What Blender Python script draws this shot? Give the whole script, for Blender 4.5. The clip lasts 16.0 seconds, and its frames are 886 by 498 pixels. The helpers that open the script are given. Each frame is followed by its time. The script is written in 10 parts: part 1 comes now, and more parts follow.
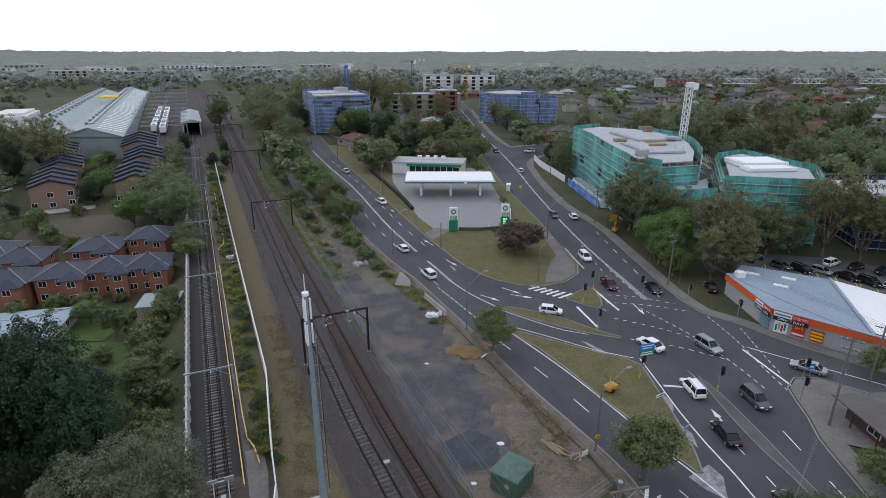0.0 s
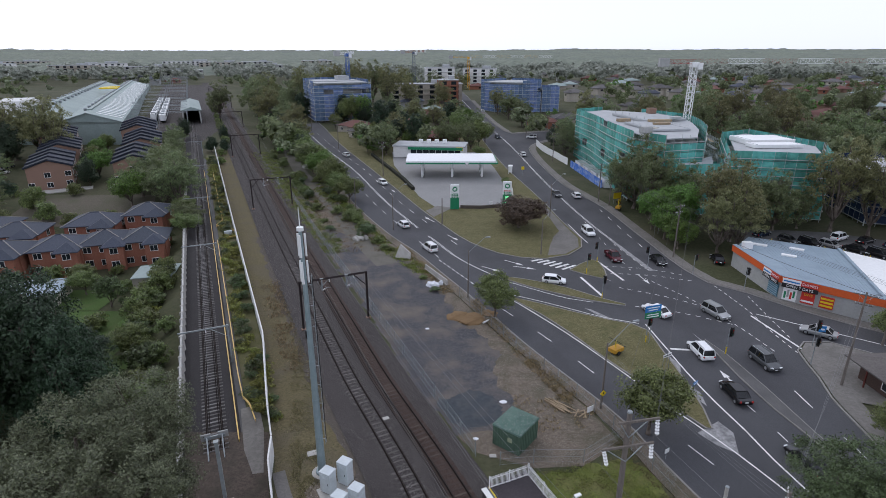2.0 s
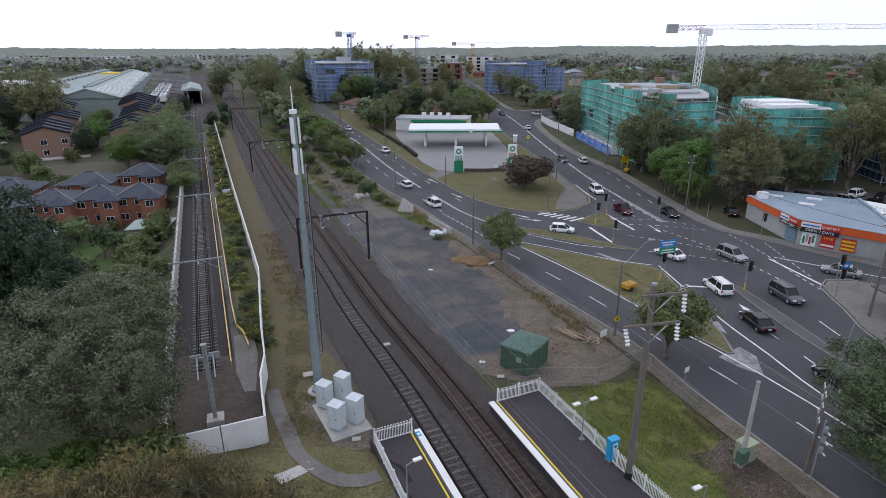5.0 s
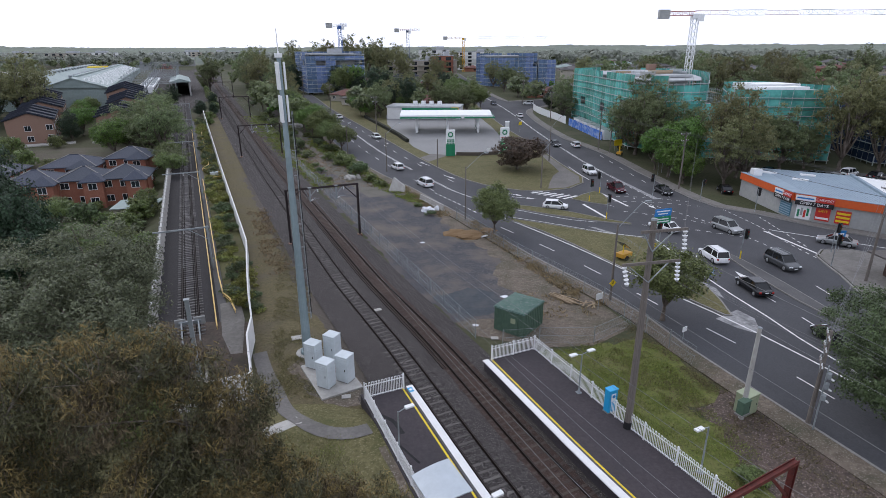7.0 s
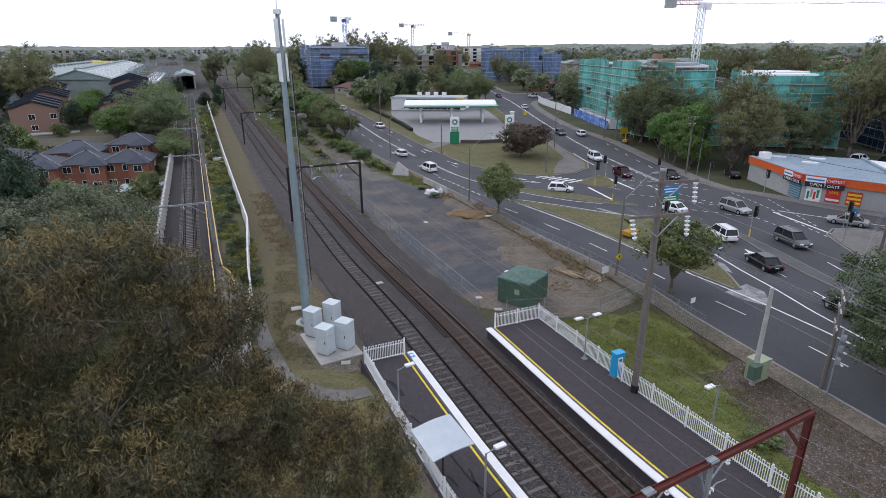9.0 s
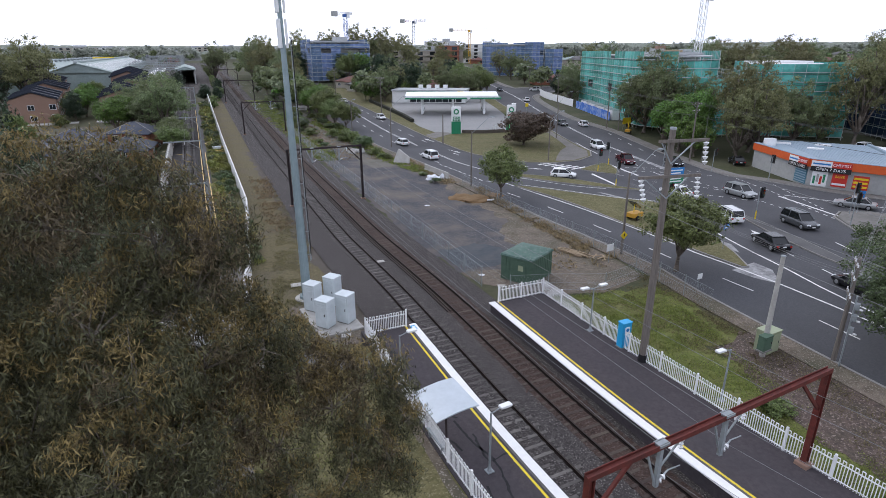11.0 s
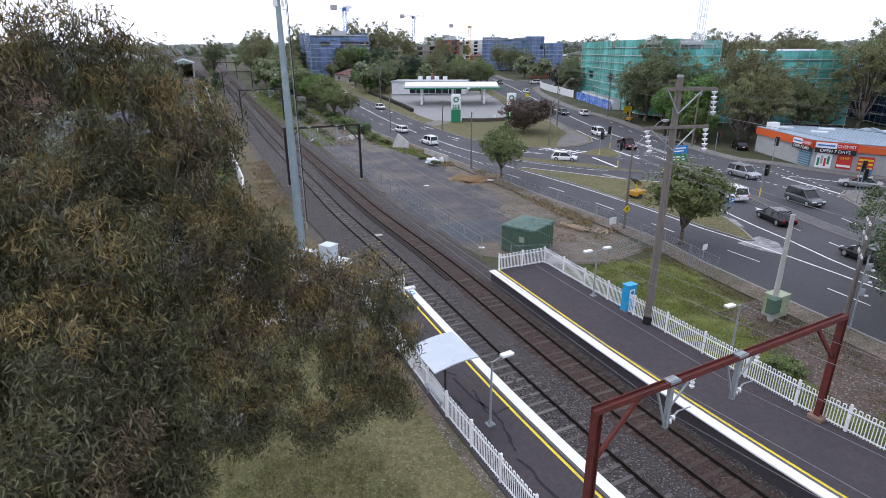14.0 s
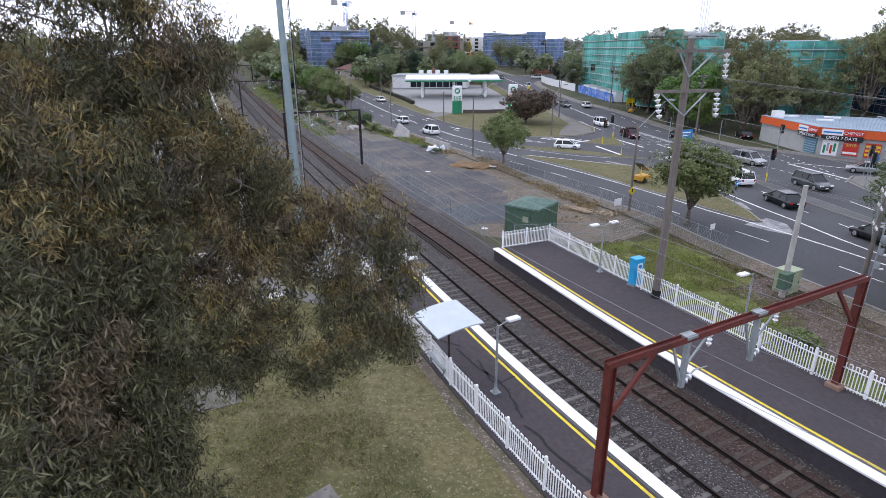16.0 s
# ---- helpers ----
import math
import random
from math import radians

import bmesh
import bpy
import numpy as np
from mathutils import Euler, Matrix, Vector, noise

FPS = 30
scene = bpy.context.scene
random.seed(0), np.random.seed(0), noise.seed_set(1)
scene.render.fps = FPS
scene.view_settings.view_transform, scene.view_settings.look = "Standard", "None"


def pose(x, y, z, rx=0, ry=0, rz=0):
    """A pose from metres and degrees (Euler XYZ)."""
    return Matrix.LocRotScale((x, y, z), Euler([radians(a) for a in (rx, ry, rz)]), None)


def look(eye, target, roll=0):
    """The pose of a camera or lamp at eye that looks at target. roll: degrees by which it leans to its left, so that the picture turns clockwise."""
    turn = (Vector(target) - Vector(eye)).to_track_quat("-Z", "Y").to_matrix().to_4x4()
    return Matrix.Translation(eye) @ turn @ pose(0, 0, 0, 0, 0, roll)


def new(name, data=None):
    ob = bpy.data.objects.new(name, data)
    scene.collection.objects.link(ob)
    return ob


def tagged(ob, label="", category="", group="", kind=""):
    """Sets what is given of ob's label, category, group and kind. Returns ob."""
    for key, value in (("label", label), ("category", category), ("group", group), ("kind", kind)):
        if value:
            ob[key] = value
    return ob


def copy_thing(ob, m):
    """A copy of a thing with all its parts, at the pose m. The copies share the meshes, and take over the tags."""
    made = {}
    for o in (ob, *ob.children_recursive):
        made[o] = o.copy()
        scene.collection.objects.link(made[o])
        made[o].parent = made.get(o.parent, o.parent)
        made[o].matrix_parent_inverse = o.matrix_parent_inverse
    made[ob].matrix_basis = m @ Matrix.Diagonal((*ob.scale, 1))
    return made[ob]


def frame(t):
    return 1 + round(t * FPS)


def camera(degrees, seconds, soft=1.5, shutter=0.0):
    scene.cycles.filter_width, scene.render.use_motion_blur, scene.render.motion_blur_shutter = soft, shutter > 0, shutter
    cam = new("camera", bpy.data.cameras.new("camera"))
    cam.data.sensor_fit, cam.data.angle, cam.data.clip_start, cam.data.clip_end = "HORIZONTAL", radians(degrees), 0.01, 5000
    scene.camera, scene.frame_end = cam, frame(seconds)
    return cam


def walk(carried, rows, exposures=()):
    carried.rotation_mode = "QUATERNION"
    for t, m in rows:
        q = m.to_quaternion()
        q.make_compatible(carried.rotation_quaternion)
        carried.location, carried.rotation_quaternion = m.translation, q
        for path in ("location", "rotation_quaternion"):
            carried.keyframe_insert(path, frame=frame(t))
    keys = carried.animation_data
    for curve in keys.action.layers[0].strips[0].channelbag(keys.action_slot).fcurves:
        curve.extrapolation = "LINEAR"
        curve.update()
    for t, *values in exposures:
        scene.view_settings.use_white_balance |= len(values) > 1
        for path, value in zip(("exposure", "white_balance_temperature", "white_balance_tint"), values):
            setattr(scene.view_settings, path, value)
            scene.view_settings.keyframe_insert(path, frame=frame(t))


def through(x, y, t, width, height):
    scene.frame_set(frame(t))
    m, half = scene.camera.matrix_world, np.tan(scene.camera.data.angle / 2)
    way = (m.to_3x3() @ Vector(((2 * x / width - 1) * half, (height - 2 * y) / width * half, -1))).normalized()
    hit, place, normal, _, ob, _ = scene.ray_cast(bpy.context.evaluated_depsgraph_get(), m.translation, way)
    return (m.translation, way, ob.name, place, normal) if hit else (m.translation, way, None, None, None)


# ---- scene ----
cam = camera(77.5, 16.0, soft=0.55)
METRES, EYE, TILT, LEAN, TURN = 29.4, 44.6, -19.5, 0.0, 0.0
ROWS = [
    (0.0, 0.0, 0.0, 0.0, 0.0, 0.0, -0.0),
    (0.5, 0.0008, 0.0158, -0.0473, 0.08, -0.02, -0.0),
    (1.0, 0.0026, 0.0301, -0.0951, 0.14, -0.04, 0.01),
    (1.5, 0.0026, 0.0469, -0.1417, 0.15, -0.05, 0.02),
    (2.0, 0.0033, 0.0648, -0.1873, 0.17, -0.06, 0.03),
    (2.5, 0.0007, 0.0836, -0.235, 0.18, -0.06, 0.05),
    (3.0, 0.0003, 0.104, -0.2825, 0.24, -0.05, 0.04),
    (3.5, -0.0028, 0.1264, -0.3345, 0.23, -0.05, 0.05),
    (4.0, -0.0023, 0.1474, -0.3902, 0.24, -0.08, 0.11),
    (6.5, 0.0005, 0.2192, -0.5914, 0.87, -0.18, -0.06),
    (7.0, -0.0008, 0.2285, -0.6171, -0.29, -0.18, 0.39),
    (7.5, 0.0012, 0.2364, -0.6428, -0.23, -0.19, 0.38),
    (8.0, 0.0027, 0.2457, -0.6664, -0.04, -0.2, 0.32),
    (8.5, 0.004, 0.255, -0.6889, 0.07, -0.21, 0.29),
    (9.0, 0.005, 0.2629, -0.7115, 0.19, -0.22, 0.25),
    (11.5, -0.0005, 0.2997, -0.8001, 0.27, -0.29, 0.23),
    (12.0, 0.0002, 0.3061, -0.8144, 0.24, -0.3, 0.26),
    (12.5, 0.0009, 0.3116, -0.8275, 0.22, -0.3, 0.25),
    (13.0, 0.001, 0.3171, -0.8421, 0.24, -0.32, 0.24),
    (13.5, 0.0011, 0.3229, -0.8565, 0.24, -0.32, 0.21),
    (14.0, 0.0011, 0.3284, -0.8716, 0.25, -0.32, 0.21),
    (14.5, 0.0008, 0.3334, -0.8871, 0.32, -0.33, 0.17),
    (15.0, 0.0006, 0.3377, -0.9021, 0.34, -0.35, 0.17),
    (15.5, -0.0011, 0.3478, -0.9158, 0.31, -0.38, 0.17),
    (16.0, -0.0042, 0.3603, -0.9289, 0.29, -0.38, 0.17),
]
walk(cam, [(t, pose(0, 0, EYE, TILT, LEAN, TURN) @ pose(METRES * x, METRES * y, METRES * z, 90 + pitch, roll, yaw)) for t, x, y, z, yaw, pitch, roll in ROWS],
     [(0.0, -0.17, 6400, 12), (4.0, -0.13, 6400, 12), (8.0, 0.03, 6390, 12), (12.5, 0.29, 6360, 12.5), (16.0, 0.51, 6300, 14)])

# ---- sky and sun: bright overcast ----
world = bpy.data.worlds.new("overcast_sky")
scene.world = world
world.use_nodes = True
wn, wl = world.node_tree.nodes, world.node_tree.links
wn.clear()
w_out, w_bg = wn.new("ShaderNodeOutputWorld"), wn.new("ShaderNodeBackground")
w_sky, w_hsv, w_mix = wn.new("ShaderNodeTexSky"), wn.new("ShaderNodeHueSaturation"), wn.new("ShaderNodeMix")
w_sky.sky_type, w_sky.sun_disc = "NISHITA", False
w_sky.sun_elevation, w_sky.sun_rotation = radians(42), radians(-35)
w_hsv.inputs["Saturation"].default_value = 0.18
w_mix.data_type = "RGBA"
w_mix.inputs["Factor"].default_value = 0.75
w_mix.inputs["B"].default_value = (11.0, 11.7, 13.9, 1)
wl.new(w_sky.outputs["Color"], w_hsv.inputs["Color"])
wl.new(w_hsv.outputs["Color"], w_mix.inputs["A"])
wl.new(w_mix.outputs["Result"], w_bg.inputs["Color"])
wl.new(w_bg.outputs["Background"], w_out.inputs["Surface"])
w_bg.inputs["Strength"].default_value = 0.11
sun_data = bpy.data.lights.new("sun", "SUN")
sun_data.energy, sun_data.angle, sun_data.color = 0.7, radians(25), (1.0, 0.97, 0.92)
sun = new("sun", sun_data)
sun.matrix_world = look((-60, 80, 100), (0, 0, 0))

# ---- materials ----
def surf(name, c1, c2, scale=4.0, rough=0.85, bump=0.15, metal=0.0, c3=None, scale3=0.35, amount3=0.6, vary=0.0, stretch=(1, 1, 1), bump_dist=0.02, island=0.0, spec=0.22, speck=None):
    """A procedural surface: two colours by fine noise, a third by broad noise, relief, and variation between pieces."""
    m = bpy.data.materials.new(name)
    m.use_nodes = True
    n, l = m.node_tree.nodes, m.node_tree.links
    b = n["Principled BSDF"]
    b.inputs["Roughness"].default_value, b.inputs["Metallic"].default_value = rough, metal
    b.inputs["Specular IOR Level"].default_value = spec
    tc, mp = n.new("ShaderNodeTexCoord"), n.new("ShaderNodeMapping")
    mp.inputs["Scale"].default_value = stretch
    l.new(tc.outputs["Object"], mp.inputs["Vector"])
    t1, r1 = n.new("ShaderNodeTexNoise"), n.new("ShaderNodeMix")
    t1.inputs["Scale"].default_value, t1.inputs["Detail"].default_value, t1.inputs["Roughness"].default_value = scale, 8, 0.65
    l.new(mp.outputs["Vector"], t1.inputs["Vector"])
    ramp = n.new("ShaderNodeMapRange")
    ramp.inputs["From Min"].default_value, ramp.inputs["From Max"].default_value = 0.32, 0.68
    l.new(t1.outputs["Fac"], ramp.inputs["Value"])
    r1.data_type = "RGBA"
    r1.inputs["A"].default_value, r1.inputs["B"].default_value = (*c1, 1), (*c2, 1)
    l.new(ramp.outputs["Result"], r1.inputs["Factor"])
    col = r1.outputs["Result"]
    if c3:
        t3, m3, g3 = n.new("ShaderNodeTexNoise"), n.new("ShaderNodeMix"), n.new("ShaderNodeMapRange")
        t3.inputs["Scale"].default_value, t3.inputs["Detail"].default_value, t3.inputs["Roughness"].default_value = scale3, 5, 0.6
        l.new(mp.outputs["Vector"], t3.inputs["Vector"])
        g3.inputs["From Min"].default_value, g3.inputs["From Max"].default_value, g3.inputs["To Max"].default_value = 0.45, 0.7, amount3
        l.new(t3.outputs["Fac"], g3.inputs["Value"])
        m3.data_type = "RGBA"
        l.new(g3.outputs["Result"], m3.inputs["Factor"])
        l.new(col, m3.inputs["A"])
        m3.inputs["B"].default_value = (*c3, 1)
        col = m3.outputs["Result"]
    if speck:
        t4, m4, g4 = n.new("ShaderNodeTexNoise"), n.new("ShaderNodeMix"), n.new("ShaderNodeMapRange")
        t4.inputs["Scale"].default_value, t4.inputs["Detail"].default_value = speck[1], 2
        l.new(mp.outputs["Vector"], t4.inputs["Vector"])
        g4.inputs["From Min"].default_value, g4.inputs["From Max"].default_value = 0.58, 0.66
        l.new(t4.outputs["Fac"], g4.inputs["Value"])
        m4.data_type = "RGBA"
        l.new(g4.outputs["Result"], m4.inputs["Factor"])
        l.new(col, m4.inputs["A"])
        m4.inputs["B"].default_value = (*speck[0], 1)
        col = m4.outputs["Result"]
    for amount, source in ((vary, "obj"), (island, "isl")):
        if amount:
            hs, mr = n.new("ShaderNodeHueSaturation"), n.new("ShaderNodeMapRange")
            mr.inputs["To Min"].default_value, mr.inputs["To Max"].default_value = 1 - amount, 1 + amount
            src = n.new("ShaderNodeObjectInfo").outputs["Random"] if source == "obj" else n.new("ShaderNodeNewGeometry").outputs["Random Per Island"]
            l.new(src, mr.inputs["Value"])
            l.new(mr.outputs["Result"], hs.inputs["Value"])
            hm = n.new("ShaderNodeMapRange")
            hm.inputs["To Min"].default_value, hm.inputs["To Max"].default_value = 0.5 - 0.05 * amount, 0.5 + 0.04 * amount
            l.new(src, hm.inputs["Value"])
            l.new(hm.outputs["Result"], hs.inputs["Hue"])
            l.new(col, hs.inputs["Color"])
            col = hs.outputs["Color"]
    l.new(col, b.inputs["Base Color"])
    if bump:
        bp = n.new("ShaderNodeBump")
        bp.inputs["Strength"].default_value, bp.inputs["Distance"].default_value = bump, bump_dist
        l.new(t1.outputs["Fac"], bp.inputs["Height"])
        l.new(bp.outputs["Normal"], b.inputs["Normal"])
    return m


def plain(name, c, rough=0.5, metal=0.0, vary=0.06):
    """Paint or plastic with slight unevenness."""
    d = tuple(max(0, v * (1 - vary * 2)) for v in c)
    return surf(name, c, d, 1.7, rough, 0.05, metal, spec=0.4)


def glass_dark(name, c=(0.02, 0.025, 0.03), rough=0.08):
    m = plain(name, c, rough, 0.0, 0.1)
    return m


ASPHALT = surf("asphalt", (0.054, 0.055, 0.060), (0.080, 0.081, 0.087), 9, 0.9, 0.25, c3=(0.040, 0.040, 0.045), scale3=0.09, amount3=0.75, spec=0.3, stretch=(1, 0.6, 1))
ASPHALT_OLD = surf("worn_asphalt", (0.085, 0.085, 0.088), (0.12, 0.118, 0.115), 7, 0.92, 0.25, c3=(0.06, 0.06, 0.062), scale3=0.2)
LOT = surf("dirty_lot_asphalt", (0.042, 0.043, 0.050), (0.082, 0.081, 0.087), 3, 0.95, 0.35, c3=(0.155, 0.13, 0.105), scale3=0.17, amount3=0.85, speck=((0.13, 0.125, 0.12), 7))
DIRT = surf("bare_dirt", (0.085, 0.069, 0.055), (0.175, 0.143, 0.112), 2.6, 0.95, 0.5, c3=(0.056, 0.058, 0.036), scale3=0.3, amount3=0.85, bump_dist=0.07, speck=((0.23, 0.205, 0.175), 9))
GRASS = surf("mown_grass", (0.062, 0.088, 0.017), (0.140, 0.150, 0.042), 3.2, 0.95, 0.5, c3=(0.165, 0.138, 0.072), scale3=0.35, amount3=0.6, bump_dist=0.06, speck=((0.05, 0.055, 0.02), 7))
GRASS_DRY = surf("dry_grass", (0.070, 0.067, 0.027), (0.158, 0.140, 0.070), 3.5, 0.95, 0.5, c3=(0.066, 0.072, 0.027), scale3=0.4, amount3=0.8, bump_dist=0.06, speck=((0.18, 0.16, 0.095), 8))
SUBURB = surf("suburban_ground", (0.034, 0.042, 0.018), (0.066, 0.068, 0.034), 1.5, 0.95, 0.3, c3=(0.12, 0.105, 0.075), scale3=0.06, amount3=0.5, bump_dist=0.1)
BALLAST = surf("railway_ballast", (0.013, 0.0118, 0.0115), (0.080, 0.071, 0.068), 8, 0.95, 0.9, c3=(0.036, 0.031, 0.030), scale3=0.25, bump_dist=0.08, speck=((0.19, 0.175, 0.168), 12))
BALLAST_BROWN = surf("rusty_ballast", (0.016, 0.0105, 0.009), (0.068, 0.044, 0.036), 8, 0.95, 0.9, c3=(0.066, 0.042, 0.034), scale3=0.3, bump_dist=0.08, speck=((0.115, 0.09, 0.078), 11))
CONCRETE = surf("weathered_concrete", (0.34, 0.33, 0.31), (0.43, 0.42, 0.39), 3, 0.9, 0.15, c3=(0.25, 0.24, 0.22), scale3=0.5)
KERB = surf("kerb_concrete", (0.19, 0.185, 0.175), (0.26, 0.25, 0.24), 4, 0.9, 0.2, c3=(0.17, 0.165, 0.15), scale3=0.4)
FOOTPATH = surf("footpath_concrete", (0.125, 0.118, 0.110), (0.19, 0.18, 0.168), 3, 0.9, 0.15, c3=(0.10, 0.095, 0.085), scale3=0.25, vary=0.08)
WHITE_PAINT = surf("road_paint", (0.74, 0.74, 0.73), (0.60, 0.60, 0.59), 6, 0.75, 0.1, c3=(0.36, 0.36, 0.36), scale3=1.2, amount3=0.55)
WORN_PAINT = surf("worn_road_paint", (0.36, 0.36, 0.36), (0.20, 0.20, 0.205), 3, 0.85, 0.1, c3=(0.10, 0.10, 0.105), scale3=1.0, amount3=0.8)
EDGE_WHITE = surf("platform_edge_white", (0.74, 0.74, 0.74), (0.66, 0.66, 0.655), 5, 0.7, 0.1, c3=(0.62, 0.61, 0.59), scale3=1.0, amount3=0.4)
YELLOW_PAINT = surf("yellow_line_paint", (0.72, 0.56, 0.03), (0.60, 0.46, 0.04), 6, 0.7, 0.1, c3=(0.3, 0.25, 0.08), scale3=1.5, amount3=0.5)
PLATFORM_TOP = surf("platform_asphalt", (0.044, 0.038, 0.042), (0.066, 0.057, 0.061), 5, 0.9, 0.2, c3=(0.045, 0.042, 0.046), scale3=0.35)
TAR = surf("fresh_tar", (0.012, 0.012, 0.013), (0.022, 0.022, 0.024), 5, 0.75, 0.2)
RAIL_RUST = surf("rail_side_rust", (0.018, 0.012, 0.010), (0.010, 0.008, 0.0075), 8, 0.9, 0.2, spec=0.08)
RAIL_TOP = surf("rail_head_steel", (0.045, 0.036, 0.032), (0.026, 0.021, 0.019), 3, 0.6, 0.02, spec=0.12)
SLEEPER = surf("concrete_sleeper", (0.135, 0.125, 0.118), (0.075, 0.069, 0.065), 3, 0.95, 0.2, c3=(0.07, 0.064, 0.06), scale3=1.5, vary=0.3)
SLEEPER_BROWN = surf("stained_sleeper", (0.085, 0.068, 0.058), (0.05, 0.039, 0.033), 6, 0.95, 0.2, vary=0.25)
FENCE_WHITE = plain("white_powder_coat", (0.80, 0.80, 0.80), 0.4, 0.0, 0.03)
GALV = surf("galvanised_steel", (0.33, 0.36, 0.37), (0.25, 0.275, 0.285), 4, 0.55, 0.05, metal=0.4, c3=(0.20, 0.22, 0.225), scale3=0.6)
MAST_GREY = surf("mast_blue_grey", (0.22, 0.285, 0.30), (0.27, 0.335, 0.35), 2, 0.5, 0.03, metal=0.2)
GANTRY_RED = surf("red_oxide_steel", (0.15, 0.034, 0.026), (0.085, 0.024, 0.02), 5, 0.6, 0.15, c3=(0.05, 0.022, 0.018), scale3=1.2)
GANTRY_DARK = surf("dark_weathered_steel", (0.045, 0.032, 0.032), (0.028, 0.023, 0.024), 5, 0.7, 0.15)
TIMBER_POLE = surf("weathered_pole_timber", (0.185, 0.162, 0.145), (0.105, 0.091, 0.08), 6, 0.9, 0.4, stretch=(4, 4, 0.25), c3=(0.20, 0.18, 0.16), scale3=1.2)
TIMBER = surf("cut_timber", (0.34, 0.27, 0.18), (0.24, 0.18, 0.115), 5, 0.85, 0.2, stretch=(6, 1, 1), vary=0.2)
INSULATOR = plain("white_porcelain", (0.72, 0.73, 0.74), 0.25)
BLACK = plain("black_plastic", (0.015, 0.015, 0.016), 0.5)
WIRE = plain("wire_grey", (0.19, 0.195, 0.20), 0.5, 0.3)
WIRE_DARK = plain("wire_dark", (0.05, 0.05, 0.05), 0.6, 0.0)
CABINET = surf("white_cabinet_paint", (0.57, 0.62, 0.64), (0.50, 0.55, 0.565), 2, 0.5, 0.04, c3=(0.48, 0.52, 0.53), scale3=1.5, amount3=0.4)
SHED_GREEN = surf("green_shed_roof", (0.07, 0.12, 0.10), (0.10, 0.16, 0.135), 3, 0.8, 0.1, c3=(0.05, 0.085, 0.07), scale3=0.9, speck=((0.15, 0.18, 0.16), 5))
SHED_WALL = surf("green_shed_wall", (0.085, 0.135, 0.095), (0.065, 0.11, 0.078), 3, 0.75, 0.1)
BRICK_RED = surf("red_brick", (0.30, 0.125, 0.082), (0.22, 0.092, 0.062), 8, 0.9, 0.3, c3=(0.31, 0.15, 0.10), scale3=1.5, vary=0.06)
BRICK_TAN = surf("tan_brick", (0.27, 0.172, 0.132), (0.21, 0.135, 0.102), 8, 0.9, 0.3, c3=(0.22, 0.14, 0.105), scale3=0.5)
TILE_SLATE = surf("dark_blue_roof_tile", (0.036, 0.043, 0.06), (0.06, 0.069, 0.092), 5, 0.7, 0.3, vary=0.12)
TILE_TERRA = surf("brown_red_roof_tile", (0.15, 0.068, 0.055), (0.11, 0.052, 0.044), 5, 0.8, 0.3, vary=0.15, c3=(0.09, 0.05, 0.045))
TILE_GREY = surf("grey_roof_tile", (0.105, 0.10, 0.10), (0.07, 0.068, 0.07), 5, 0.8, 0.3, vary=0.3)
METAL_ROOF = surf("pale_metal_roof", (0.27, 0.33, 0.32), (0.22, 0.275, 0.265), 1.5, 0.6, 0.05, c3=(0.18, 0.225, 0.215), scale3=0.15, amount3=0.6)
METAL_ROOF_BLUE = surf("pale_blue_metal_roof", (0.27, 0.34, 0.40), (0.23, 0.295, 0.35), 2, 0.5, 0.05, c3=(0.19, 0.25, 0.30), scale3=0.4, amount3=0.5)
WHITE_WALL = surf("white_render", (0.68, 0.68, 0.67), (0.60, 0.60, 0.59), 2, 0.8, 0.08, c3=(0.5, 0.5, 0.49), scale3=0.4, amount3=0.5, vary=0.05)
CREAM_WALL = surf("cream_render", (0.42, 0.39, 0.33), (0.36, 0.335, 0.285), 2, 0.85, 0.08, c3=(0.3, 0.28, 0.24), scale3=0.4, vary=0.15)
GREY_WALL = surf("painted_grey_wall", (0.36, 0.365, 0.355), (0.32, 0.325, 0.315), 2, 0.8, 0.08, c3=(0.27, 0.275, 0.27), scale3=0.5, amount3=0.5)
GREEN_NET = surf("green_scaffold_net", (0.075, 0.29, 0.245), (0.12, 0.39, 0.335), 1.1, 0.9, 0.5, c3=(0.045, 0.155, 0.14), scale3=0.28, amount3=0.85, bump_dist=0.15, island=0.28)
BLUE_NET = surf("blue_scaffold_net", (0.10, 0.155, 0.27), (0.15, 0.215, 0.35), 0.9, 0.9, 0.5, c3=(0.06, 0.10, 0.18), scale3=0.25, amount3=0.8, bump_dist=0.15, island=0.3)
GLASS = glass_dark("window_glass")
ORANGE = surf("orange_fascia", (0.62, 0.115, 0.03), (0.54, 0.095, 0.028), 2, 0.5, 0.03)
SIGN_GREEN = plain("sign_green", (0.015, 0.21, 0.10), 0.4)
SIGN_WHITE = plain("sign_white", (0.78, 0.79, 0.79), 0.4)
SIGN_BLUE = plain("sign_blue", (0.02, 0.19, 0.50), 0.4)
SIGN_RED = plain("sign_red", (0.52, 0.035, 0.025), 0.4)
SIGN_YELLOW = plain("sign_yellow", (0.75, 0.55, 0.02), 0.4)
BOX_BLUE = plain("help_point_blue", (0.02, 0.33, 0.62), 0.4)
KIOSK = plain("kiosk_cream_green", (0.30, 0.34, 0.22), 0.5)
BARK = surf("grey_brown_bark", (0.14, 0.115, 0.095), (0.085, 0.07, 0.058), 7, 0.95, 0.5, stretch=(2, 2, 0.5), c3=(0.24, 0.21, 0.18), scale3=1.0)
TYRE = plain("tyre_rubber", (0.018, 0.018, 0.019), 0.8)
RIM = plain("alloy_rim", (0.42, 0.43, 0.44), 0.35, 0.7)
